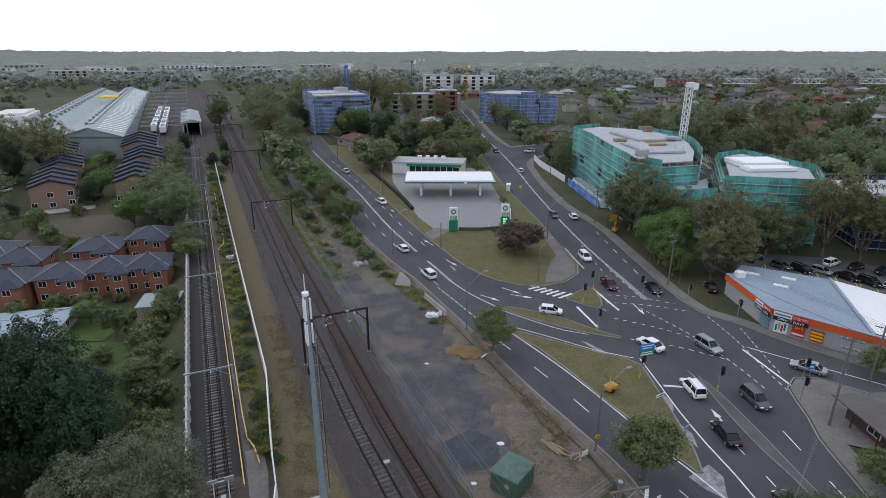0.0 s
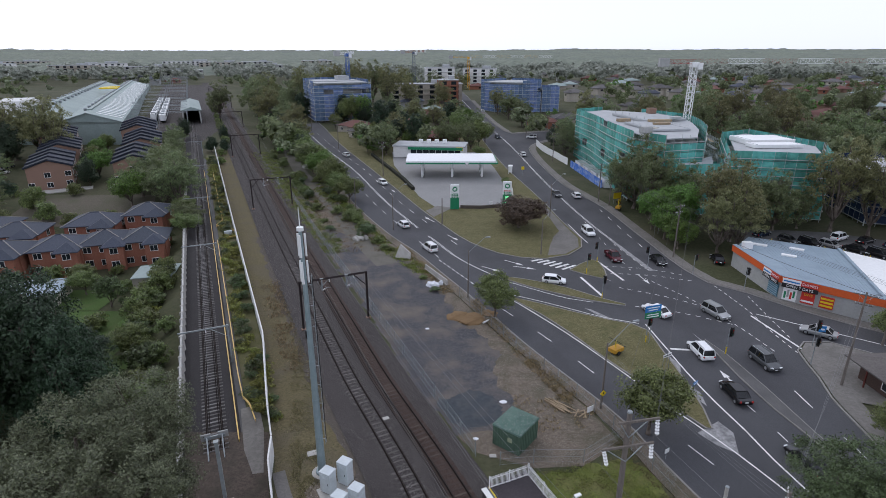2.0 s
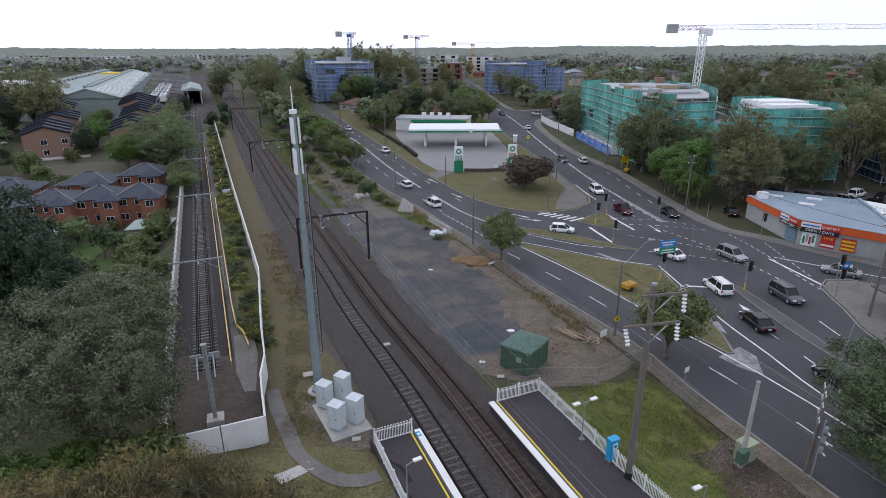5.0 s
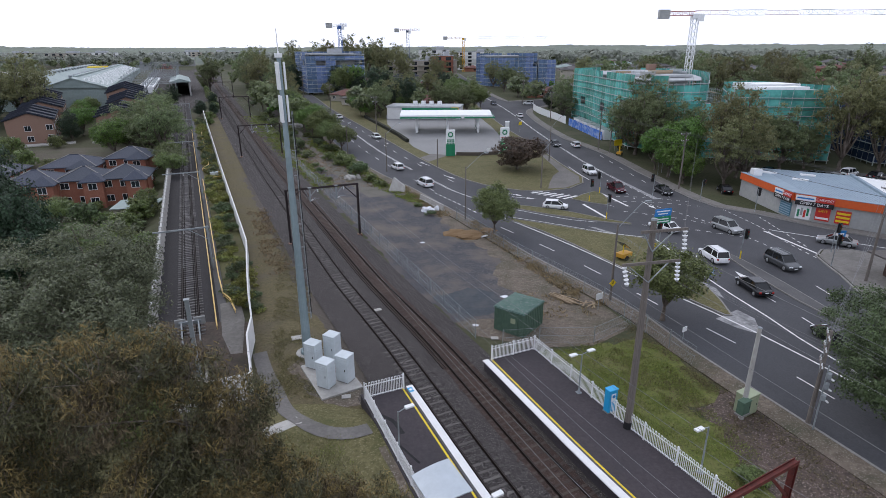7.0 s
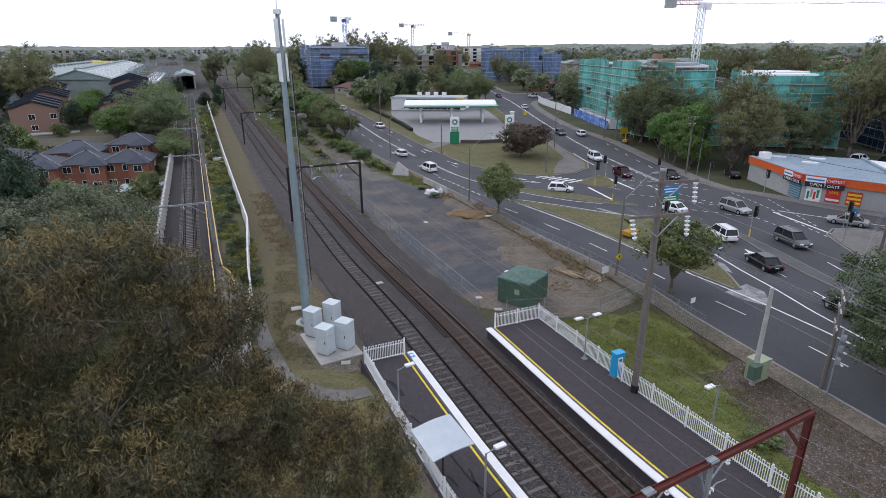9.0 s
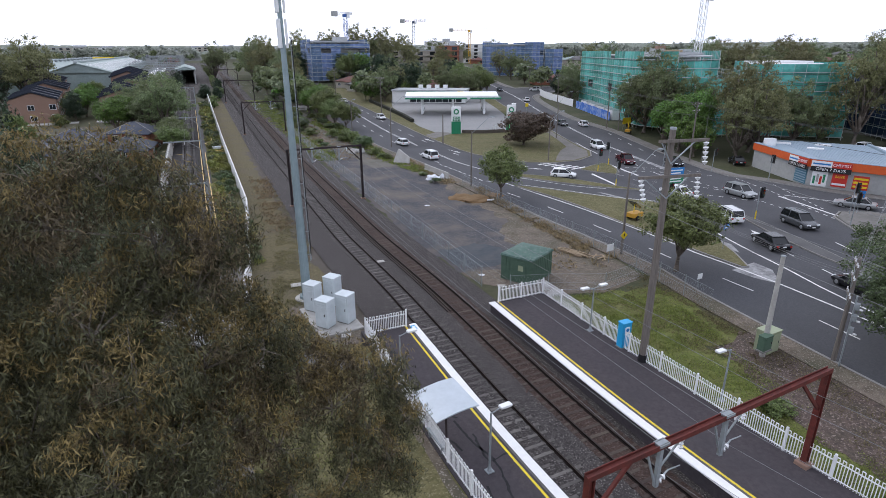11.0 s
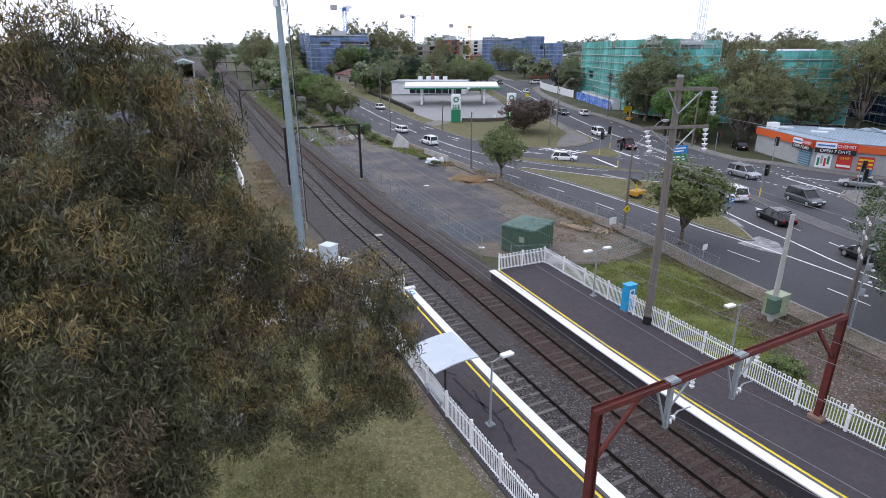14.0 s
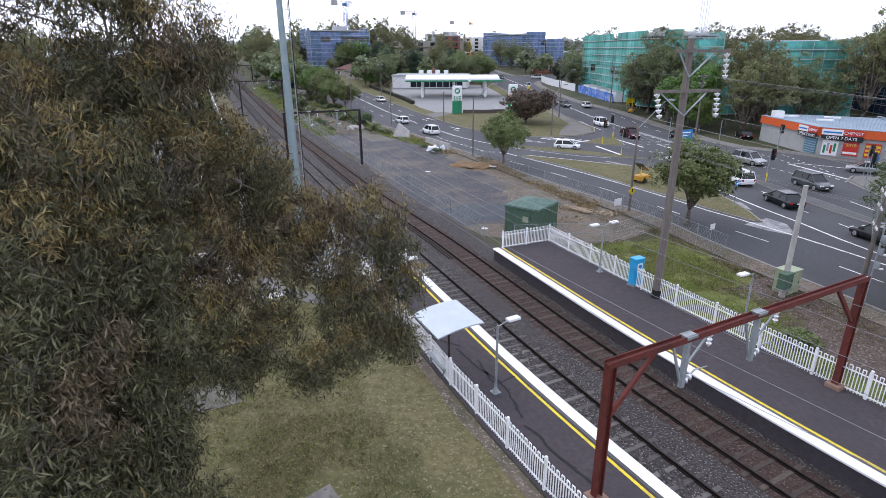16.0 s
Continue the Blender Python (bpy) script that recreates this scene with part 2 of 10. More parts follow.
CAR_GLASS = glass_dark("car_glass", (0.012, 0.014, 0.016), 0.05)
HEADLAMP = plain("lamp_clear", (0.70, 0.72, 0.74), 0.15)
TAILLAMP = plain("lamp_red", (0.36, 0.015, 0.012), 0.2)


def leaf_mat(name, c, dark=0.45, gloss=0.45, through=0.25):
    """Leaves: colour varies from leaf to leaf and from tree to tree; a little light passes through."""
    m = bpy.data.materials.new(name)
    m.use_nodes = True
    n, l = m.node_tree.nodes, m.node_tree.links
    b, out = n["Principled BSDF"], n["Material Output"]
    b.inputs["Roughness"].default_value, b.inputs["Specular IOR Level"].default_value = gloss, 0.35
    geo, info = n.new("ShaderNodeNewGeometry"), n.new("ShaderNodeObjectInfo")
    mix, mr, hs, mh = n.new("ShaderNodeMix"), n.new("ShaderNodeMapRange"), n.new("ShaderNodeHueSaturation"), n.new("ShaderNodeMapRange")
    mix.data_type = "RGBA"
    mix.inputs["A"].default_value = (*[v * dark for v in c], 1)
    mix.inputs["B"].default_value = (*[min(1, v * 1.5) for v in c], 1)
    l.new(geo.outputs["Random Per Island"], mix.inputs["Factor"])
    mr.inputs["To Min"].default_value, mr.inputs["To Max"].default_value = 0.8, 1.2
    mh.inputs["To Min"].default_value, mh.inputs["To Max"].default_value = 0.478, 0.518
    l.new(info.outputs["Random"], mr.inputs["Value"])
    l.new(info.outputs["Random"], mh.inputs["Value"])
    l.new(mr.outputs["Result"], hs.inputs["Value"])
    l.new(mh.outputs["Result"], hs.inputs["Hue"])
    l.new(mix.outputs["Result"], hs.inputs["Color"])
    l.new(hs.outputs["Color"], b.inputs["Base Color"])
    tr, ms = n.new("ShaderNodeBsdfTranslucent"), n.new("ShaderNodeMixShader")
    l.new(hs.outputs["Color"], tr.inputs["Color"])
    ms.inputs["Fac"].default_value = through
    l.new(b.outputs["BSDF"], ms.inputs[1])
    l.new(tr.outputs["BSDF"], ms.inputs[2])
    l.new(ms.outputs["Shader"], out.inputs["Surface"])
    return m


LEAF_EUC = leaf_mat("eucalypt_leaf", (0.148, 0.182, 0.088), 0.65, 0.5, 0.45)
LEAF_NEAR = leaf_mat("hanging_gum_leaf", (0.106, 0.112, 0.052), 0.26, 0.6, 0.15)
LEAF_BRONZE = leaf_mat("bronze_gum_leaf", (0.140, 0.114, 0.060), 0.26, 0.6, 0.15)
LEAF_TIP = leaf_mat("young_gum_leaf", (0.21, 0.168, 0.062), 0.4, 0.6)
BARK_PALE = surf("pale_gum_bark", (0.21, 0.18, 0.15), (0.13, 0.11, 0.092), 9, 0.95, 0.4, stretch=(2, 2, 0.6), c3=(0.30, 0.27, 0.235), scale3=1.2)
LEAF_BROWN = leaf_mat("bronze_leaf", (0.175, 0.178, 0.085), 0.65, 0.5, 0.45)
LEAF_ROADSIDE = leaf_mat("roadside_leaf", (0.080, 0.112, 0.046))
LEAF_GREY = leaf_mat("grey_green_leaf", (0.122, 0.135, 0.078))
LEAF_DARK = leaf_mat("dark_conifer_leaf", (0.034, 0.058, 0.030))
LEAF_BRIGHT = leaf_mat("bright_green_leaf", (0.10, 0.175, 0.036))
LEAF_MID = leaf_mat("mid_green_leaf", (0.132, 0.168, 0.056))
LEAF_RED = leaf_mat("dark_red_leaf", (0.115, 0.088, 0.058))
LEAF_YELLOW = leaf_mat("yellow_green_leaf", (0.185, 0.20, 0.048))
# paler and greyer than real leaves: distance haze put into the colour
LEAF_FAR_HAZED = leaf_mat("far_hazed_leaf", (0.26, 0.28, 0.24), 0.85, 0.6, 0.45)
LEAF_SUBURB = leaf_mat("suburban_tree_leaf", (0.165, 0.205, 0.105), 0.65, 0.6, 0.45)
LEAF_FARMID = leaf_mat("far_green_leaf", (0.15, 0.185, 0.10), 0.65)
SCAFFOLD = surf("scaffold_boards", (0.46, 0.49, 0.48), (0.36, 0.39, 0.385), 2, 0.7, 0.1, c3=(0.25, 0.28, 0.28))


# ---- mesh helpers ----
def mesh_ob(name, bm, material, parent=None, label="", smooth=False):
    me = bpy.data.meshes.new(name)
    bm.normal_update()
    bm.to_mesh(me)
    bm.free()
    for m in material if isinstance(material, (list, tuple)) else [material]:
        me.materials.append(m)
    if smooth:
        me.polygons.foreach_set("use_smooth", [True] * len(me.polygons))
    ob = new(name, me)
    if parent is not None:
        ob.parent = parent
    if label:
        ob["label"] = label
    return ob


def part(name, bm, material, parent, label="", smooth=False):
    return mesh_ob(name, bm, material, parent, label, smooth)


def part_again(name, data, parent, m):
    """Another part on a mesh that is already there."""
    ob = new(name, data)
    ob.parent = parent
    ob.matrix_basis = m
    return ob


def thing(name, m, label, category, group=""):
    ob = new(name)
    ob.matrix_basis = m
    ob.empty_display_size = 0.2
    return tagged(ob, label, category, group)


def box(bm, x, y, z, sx, sy, sz, rz=0.0, bevel=0.0, ry=0.0, rx=0.0):
    """A box whose base centre is x, y, z (its middle if it is turned by rx or ry)."""
    mid = z if (rx or ry) else z + sz / 2
    r = bmesh.ops.create_cube(bm, size=1, matrix=pose(x, y, mid, rx, ry, rz) @ Matrix.Diagonal((sx, sy, sz, 1)))
    if bevel:
        es = list({e for v in r["verts"] for e in v.link_edges})
        bmesh.ops.bevel(bm, geom=es, offset=bevel, segments=2, affect="EDGES", profile=0.6)


def tube(bm, a, b, r1, r2=None, seg=8):
    """A tapered round bar from a to b."""
    a, b = Vector(a), Vector(b)
    d = b - a
    if d.length < 1e-5:
        return
    m = Matrix.Translation((a + b) / 2) @ d.to_track_quat("Z", "Y").to_matrix().to_4x4()
    bmesh.ops.create_cone(bm, cap_ends=True, segments=seg, radius1=r1, radius2=r1 if r2 is None else r2, depth=d.length, matrix=m)


def beam(bm, a, b, w, hgt):
    """A square bar from a to b."""
    a, b = Vector(a), Vector(b)
    d = b - a
    m = Matrix.Translation((a + b) / 2) @ d.to_track_quat("Y", "Z").to_matrix().to_4x4() @ Matrix.Diagonal((w, d.length, hgt, 1))
    bmesh.ops.create_cube(bm, size=1, matrix=m)


def ball(bm, x, y, z, r, sx=1, sy=1, sz=1, sub=2):
    bmesh.ops.create_icosphere(bm, subdivisions=sub, radius=r, matrix=Matrix.Translation((x, y, z)) @ Matrix.Diagonal((sx, sy, sz, 1)))


def prism(bm, pts, z0, z1, ground=None):
    """A slab with the outline pts from z0 to z1 (above the ground's height where ground is given)."""
    g = ground or (lambda x, y: 0.0)
    lo = [bm.verts.new((x, y, g(x, y) + z0)) for x, y in pts]
    hi = [bm.verts.new((x, y, g(x, y) + z1)) for x, y in pts]
    k = len(pts)
    bm.faces.new(hi)
    for i in range(k):
        bm.faces.new((lo[i], lo[(i + 1) % k], hi[(i + 1) % k], hi[i]))
    bm.faces.new(lo[::-1])


def area_sign(pts):
    return sum(a[0] * b[1] - b[0] * a[1] for a, b in zip(pts, pts[1:] + pts[:1]))


def ccw(pts):
    return list(pts) if area_sign(list(pts)) > 0 else list(pts)[::-1]


def spline(pts, step=2.0):
    """A smooth line through pts, with points every step metres."""
    p = [Vector((*q, 0)) for q in pts]
    p = [p[0] * 2 - p[1]] + p + [p[-1] * 2 - p[-2]]
    out = []
    for i in range(1, len(p) - 2):
        k = max(1, int((p[i + 1] - p[i]).length / step))
        for j in range(k):
            t = j / k
            q = 0.5 * (2 * p[i] + (p[i + 1] - p[i - 1]) * t + (2 * p[i - 1] - 5 * p[i] + 4 * p[i + 1] - p[i + 2]) * t * t + (3 * p[i] - p[i - 1] - 3 * p[i + 1] + p[i + 2]) * t ** 3)
            out.append((q.x, q.y))
    out.append(tuple(pts[-1]))
    return out


def offset_line(pts, off):
    """The line moved sideways, to the right of its run."""
    out = []
    for i, q in enumerate(pts):
        a, b = pts[max(0, i - 1)], pts[min(len(pts) - 1, i + 1)]
        dx, dy = b[0] - a[0], b[1] - a[1]
        k = math.hypot(dx, dy) or 1
        out.append((q[0] + off * dy / k, q[1] - off * dx / k))
    return out


def ribbon(bm, pts, width, z0, z1=None, ground=None):
    """A band of that width along pts; with z1 it is a solid strip from z0 to z1."""
    g = ground or (lambda x, y: 0.0)
    l, r = offset_line(pts, -width / 2), offset_line(pts, width / 2)
    top = z0 if z1 is None else z1
    vl = [bm.verts.new((x, y, g(x, y) + top)) for x, y in l]
    vr = [bm.verts.new((x, y, g(x, y) + top)) for x, y in r]
    for i in range(len(pts) - 1):
        bm.faces.new((vl[i], vr[i], vr[i + 1], vl[i + 1]))
    if z1 is not None:
        bl = [bm.verts.new((x, y, g(x, y) + z0)) for x, y in l]
        br = [bm.verts.new((x, y, g(x, y) + z0)) for x, y in r]
        for i in range(len(pts) - 1):
            bm.faces.new((bl[i], vl[i], vl[i + 1], bl[i + 1]))
            bm.faces.new((vr[i], br[i], br[i + 1], vr[i + 1]))
        bm.faces.new((bl[0], br[0], vr[0], vl[0]))
        bm.faces.new((vl[-1], vr[-1], br[-1], bl[-1]))


def dashes(bm, pts, width, z, on, off, ground=None, start=0.0):
    """A broken line along pts."""
    cum = [0.0]
    for a, b in zip(pts, pts[1:]):
        cum.append(cum[-1] + math.dist(a, b))

    def at(s):
        for i in range(len(pts) - 1):
            if s <= cum[i + 1]:
                t = (s - cum[i]) / max(1e-6, cum[i + 1] - cum[i])
                return tuple(pts[i][k] + (pts[i + 1][k] - pts[i][k]) * t for k in (0, 1))
        return pts[-1]

    s = start
    while s < cum[-1] - 0.2:
        ribbon(bm, [at(s), at(min(s + on, cum[-1]))], width, z, None, ground)
        s += on + off


def text_part(name, words, size, m, material, parent, label=""):
    """Lettering as a thin mesh."""
    cu = bpy.data.curves.new(name, "FONT")
    cu.body, cu.size, cu.extrude, cu.align_x, cu.align_y = words, size, 0.008, "CENTER", "CENTER"
    tmp = bpy.data.objects.new(name + "_tmp", cu)
    scene.collection.objects.link(tmp)
    bpy.context.view_layer.update()
    me = bpy.data.meshes.new_from_object(tmp.evaluated_get(bpy.context.evaluated_depsgraph_get()))
    bpy.data.objects.remove(tmp)
    me.materials.clear()
    me.materials.append(material)
    ob = new(name, me)
    ob.parent = parent
    ob.matrix_basis = m
    if label:
        ob["label"] = label
    return ob


# ---- the lie of the land ----
def step01(v):
    v = max(0.0, min(1.0, v))
    return v * v * (3 - 2 * v)


def wall_x(y):
    """The line of the wall west of the single track."""
    return -33.9 - 0.437 * (y - 62.3)


def land(x, y):
    """Ground height: level near the junction, rising gently ahead, low gardens to the west, ridges far off."""
    z = 0.03 * (min(max(y, 120), 420) - 120)
    if y > 420:
        z += 0.004 * (min(y, 2400) - 420)
    d = wall_x(y) - 1.0 - x
    if d > 0:
        z -= 3.3 * step01(d / 6) * (1 - step01((y - 122) / 25)) * step01((y - 40) / 14)
    r = math.hypot(x, y)
    if r > 2200:
        z += step01((r - 2200) / 2000) * (27 + 14 * noise.noise((x / 900, y / 900, 3)) + 7 * noise.noise((x / 260, y / 260, 7)))
    return z


def rail_x(y):
    """The eastern main track's centre line."""
    q = max(0.0, 30.5 - max(y, -10))
    x = 6 - 0.44 * (y - 30.5) + 0.004 * q * q
    return x + (0.328 * (-10 - y) if y < -10 else 0)


def rail_line(off, y0, y1, step=4.0):
    """A line beside the main track, off metres to its right."""
    k = max(1, int(abs(y1 - y0) / step))
    return offset_line([(rail_x(y0 + (y1 - y0) * i / k), y0 + (y1 - y0) * i / k) for i in range(k + 1)], off)


def main_line(off, y0, y1, step=4.0):
    """A line beside the eastern main track itself, which swings a little west beyond the platforms."""
    return [(x - 0.85 * step01((y - 41) / 22), y) for x, y in rail_line(off, y0, y1, step)]


def metro_x(y):
    return -25.4 - 0.437 * (y - 51)


def metro_line(off, y0, y1, step=6.0):
    k = max(1, int(abs(y1 - y0) / step))
    return offset_line([(metro_x(y0 + (y1 - y0) * i / k), y0 + (y1 - y0) * i / k) for i in range(k + 1)], off)


def sheet(name, outline, z, material, label, cuts=(), xcuts=(), lift=None):
    """A thin sheet with that outline, laid z above the land, or by lift above it."""
    bm = bmesh.new()
    bm.faces.new([bm.verts.new((x, y, 0)) for x, y in ccw(outline)])
    for y in (*cuts, 120.0, 420.0):
        bmesh.ops.bisect_plane(bm, geom=bm.verts[:] + bm.edges[:] + bm.faces[:], plane_co=(0, y, 0), plane_no=(0, 1, 0))
    for x in xcuts:
        bmesh.ops.bisect_plane(bm, geom=bm.verts[:] + bm.edges[:] + bm.faces[:], plane_co=(x, 0, 0), plane_no=(1, 0, 0))
    bmesh.ops.triangulate(bm, faces=bm.faces[:])
    for v in bm.verts:
        v.co.z = land(v.co.x, v.co.y) + z + (lift(v.co.x, v.co.y) if lift else 0)
    return tagged(mesh_ob(name, bm, material), label, "", "", "structure")


def bank(x, y):
    """The lawn behind the western platform: at platform height to the south, sloping down to the mast."""
    return 1.0 * step01((36.2 - y) / 4.6) * step01((x + 38) / 12) + 0.03 * noise.noise((x * 0.5, y * 0.5, 4)) * step01((34.5 - y) / 9.5)


def rough(outline, amp=0.7, step=1.0):
    """The same outline with a ragged edge."""
    out = []
    k = len(outline)
    for i in range(k):
        a, b = Vector(outline[i]), Vector(outline[(i + 1) % k])
        n = max(1, int((b - a).length / step))
        for j in range(n):
            p = a.lerp(b, j / n)
            out.append((p.x + amp * noise.noise((p.x * 0.45, p.y * 0.45, 5)) + 0.4 * amp * noise.noise((p.x * 1.7, p.y * 1.7, 8)), p.y + amp * noise.noise((p.x * 0.45, p.y * 0.45, 15)) + 0.4 * amp * noise.noise((p.x * 1.7, p.y * 1.7, 18))))
    return out


def band(name, pts, width, z0, z1, material, label):
    bm = bmesh.new()
    ribbon(bm, pts, width, z0, z1, land)
    return tagged(mesh_ob(name, bm, material), label, "", "", "structure")


def ground():
    ys = [-400, -200, -120, -80, *range(-60, 245, 5), *range(250, 430, 10), *[430 * 1.06 ** i for i in range(1, 46)]]
    xs = [*[-220 * 1.09 ** i for i in range(36, 0, -1)], *range(-220, 121, 5), *[120 * 1.09 ** i for i in range(1, 44)]]
    bm = bmesh.new()
    grid = [[bm.verts.new((x, y, land(x, y))) for x in xs] for y in ys]
    for a, b in zip(grid, grid[1:]):
        for i in range(len(xs) - 1):
            bm.faces.new((a[i], a[i + 1], b[i + 1], b[i]))
    return tagged(mesh_ob("ground", bm, SUBURB, smooth=True), "olive grass and bare suburban ground", "", "", "structure")


ground()

# ---- roads ----
A_LEFT = spline([(-78, 275), (-57, 222), (-44, 193), (-37, 177), (-23.5, 142), (-12.2, 118.6), (-5.8, 107.2), (-0.4, 95.7), (4.5, 85.3), (7.8, 77.6), (11.8, 68.4), (15.9, 60.3), (18.8, 54.6), (20.8, 50), (22.2, 44.5), (24.9, 36.7), (30, 22), (36, 0), (46, -40)], 4)
A_RIGHT = spline([(-65, 290), (-57.4, 270), (-43.6, 231), (-26.3, 188.4), (-14.1, 158.4), (-5, 136), (0.8, 123.3), (5.7, 113.3), (11.3, 106.4), (15.7, 103.8), (20.2, 103.2), (25.2, 105.3), (28.9, 110), (30.2, 116), (29.3, 122), (28.2, 129.7), (26.9, 142.8), (24.4, 161), (21.4, 181), (18, 215), (12.5, 295), (6, 374), (-4, 520)], 4)
B_RIGHT = spline([(11, 520), (19, 374), (23.5, 300), (28, 262), (31, 254)], 6) + [(52, 262), (70, 268), (72, 258), (54, 249), (40, 234)] + spline([(36.5, 228), (33.6, 219), (33.3, 196), (35.5, 166), (39, 150), (41.6, 140), (43.2, 126), (44.3, 113), (44.9, 103), (45.6, 97), (47.2, 91), (51.9, 86.4), (56.2, 80.4), (62.2, 74.2), (65.7, 71), (80, 57), (98, 39)], 4)
C_RIGHT = spline([(92, 33), (75, 49.5), (66, 59), (58, 66.5), (54.5, 69.3), (51, 69.3), (48.8, 67), (47.4, 60.2), (46.2, 56), (45.6, 50), (45, 40), (46, 20), (52, -10), (60, -40)], 3)
sheet("road", A_LEFT[::-1] + A_RIGHT + B_RIGHT + C_RIGHT, 0.03, ASPHALT, "dark grey asphalt roads meeting at a signalled junction")


def kerbs():
    for line in (A_LEFT, A_RIGHT, B_RIGHT[:-1], C_RIGHT):
        band("kerb", offset_line(line, 0.10), 0.22, -0.05, 0.15, KERB, "worn concrete kerb along the road")


kerbs()

# verges and footpaths
band("verge", offset_line(A_LEFT, 1.15), 1.9, -0.05, 0.13, DIRT, "gritty dirt verge beside the road")
band("pavement", offset_line([p for p in B_RIGHT[-75:-1]], -1.3), 2.2, -0.05, 0.14, FOOTPATH, "concrete footpath beside the road")
band("pavement", offset_line(C_RIGHT[6:], -1.5), 2.6, -0.05, 0.14, FOOTPATH, "concrete footpath round the corner")


def island(name, outline, label, grass=GRASS, edge=KERB, rim=0.22):
    """A raised traffic island: kerb all round, filling inside."""
    o = ccw(outline)
    inner = []
    k = len(o)
    for i in range(k):
        a, p, b = Vector(o[i - 1]), Vector(o[i]), Vector(o[(i + 1) % k])
        d = ((b - a).normalized())
        inner.append((p.x - d.y * rim, p.y + d.x * rim))
    bm = bmesh.new()
    prism(bm, o, 0.0, 0.16, land)
    bmesh.ops.triangulate(bm, faces=[f for f in bm.faces if len(f.verts) > 4])
    ob = tagged(mesh_ob(name, bm, edge), label, "", "", "structure")
    bm = bmesh.new()
    prism(bm, inner, 0.10, 0.19, land)
    bmesh.ops.triangulate(bm, faces=[f for f in bm.faces if len(f.verts) > 4])
    part("filling", bm, grass, ob)
    return ob


island("traffic_island", spline([(10.7, 84.6), (14, 83.3), (19.8, 79.6), (25.3, 76.4), (28.4, 75), (30.1, 73), (30.2, 66.6), (30.3, 62.7), (30.2, 57.9), (30, 53.8), (29.4, 50.2)], 2) + spline([(28.6, 50.2), (26.2, 54.8), (24.5, 59.1), (21.6, 64.8), (18.4, 72), (15.1, 78.2)], 2), "long grassy traffic island with concrete kerb", GRASS_DRY)
island("traffic_island", spline([(10.1, 93.4), (12.7, 93.3), (17.2, 91.3), (21.7, 88.5), (26.4, 84.2), (29.6, 82)], 2) + spline([(29.4, 81.2), (24.5, 83.1), (17.5, 87.2), (13, 90.6)], 2), "thin grassy traffic island between slip lanes", GRASS_DRY)
island("traffic_island", [(23.7, 96.9), (26.4, 100.2), (29.3, 102.7), (30.4, 101), (30.4, 97), (30, 94.2), (28.8, 92.7), (26.2, 94.4)], "small grassy traffic island with signals", GRASS_DRY)
island("median", spline([(37.3, 70.2), (37.1, 68.6), (37.3, 60.8), (38, 53.8), (38.9, 49.4), (40, 40), (42.5, 20)], 3) + spline([(43.3, 20), (41.2, 40), (40.1, 50), (39.5, 58), (38.5, 66)], 3), "worn concrete median strip", ASPHALT_OLD, KERB, 0.15)
sheet("pavement", [(50.4, 68.4), (54.4, 68.2), (60.5, 62.6), (58.5, 56.5), (53.5, 53), (48.6, 55), (49.2, 60), (50, 65.5)], 0.155, FOOTPATH, "cracked concrete pavement at the corner")
TRIANGLE = offset_line([p for p in A_RIGHT if p[1] < 262], 0.25)
sheet("verge_triangle", [(x, y) for x, y in TRIANGLE], 0.10, GRASS_DRY, "patchy dry grass between the two roads", (140.0, 160.0, 180.0))

sheet("corner_apron", [(24.6, 105.6), (28.4, 110), (29.6, 116), (28.8, 122), (27.9, 130), (26.6, 141), (25.2, 141), (26, 130), (26.4, 121), (24.4, 117), (22.4, 110.5), (21, 105)], 0.13, FOOTPATH, "cracked concrete apron and footpath at the corner")
sheet("driveway", [(-4.8, 136.5), (-2.6, 131.5), (2.2, 139.2), (-1.8, 141)], 0.14, FOOTPATH, "concrete driveway into the forecourt")

# ---- road markings ----
A_CENTRE = spline([(-62, 256), (-49.3, 225.2), (-36.5, 196.5), (-29.5, 180.9), (-16.2, 146.2), (-9, 129.7), (-3.1, 116.8), (1.9, 105.3)], 4)
B_CENTRE = spline([(1, 520), (13.5, 374), (19.7, 295), (26.9, 225), (30.3, 174), (33.5, 138), (36.7, 115)], 4)
A_EDGE = spline([(9.5, 87), (11.6, 83.3), (18.1, 71.9), (24.2, 59), (26.1, 54.3), (29.9, 46.7), (35, 32), (41, 5)], 3)
C_EDGE = spline([(30.5, 75), (30.9, 68), (31.2, 62), (31.9, 55.3), (32.8, 50), (33.3, 45.5), (36, 32), (42, 5)], 3)


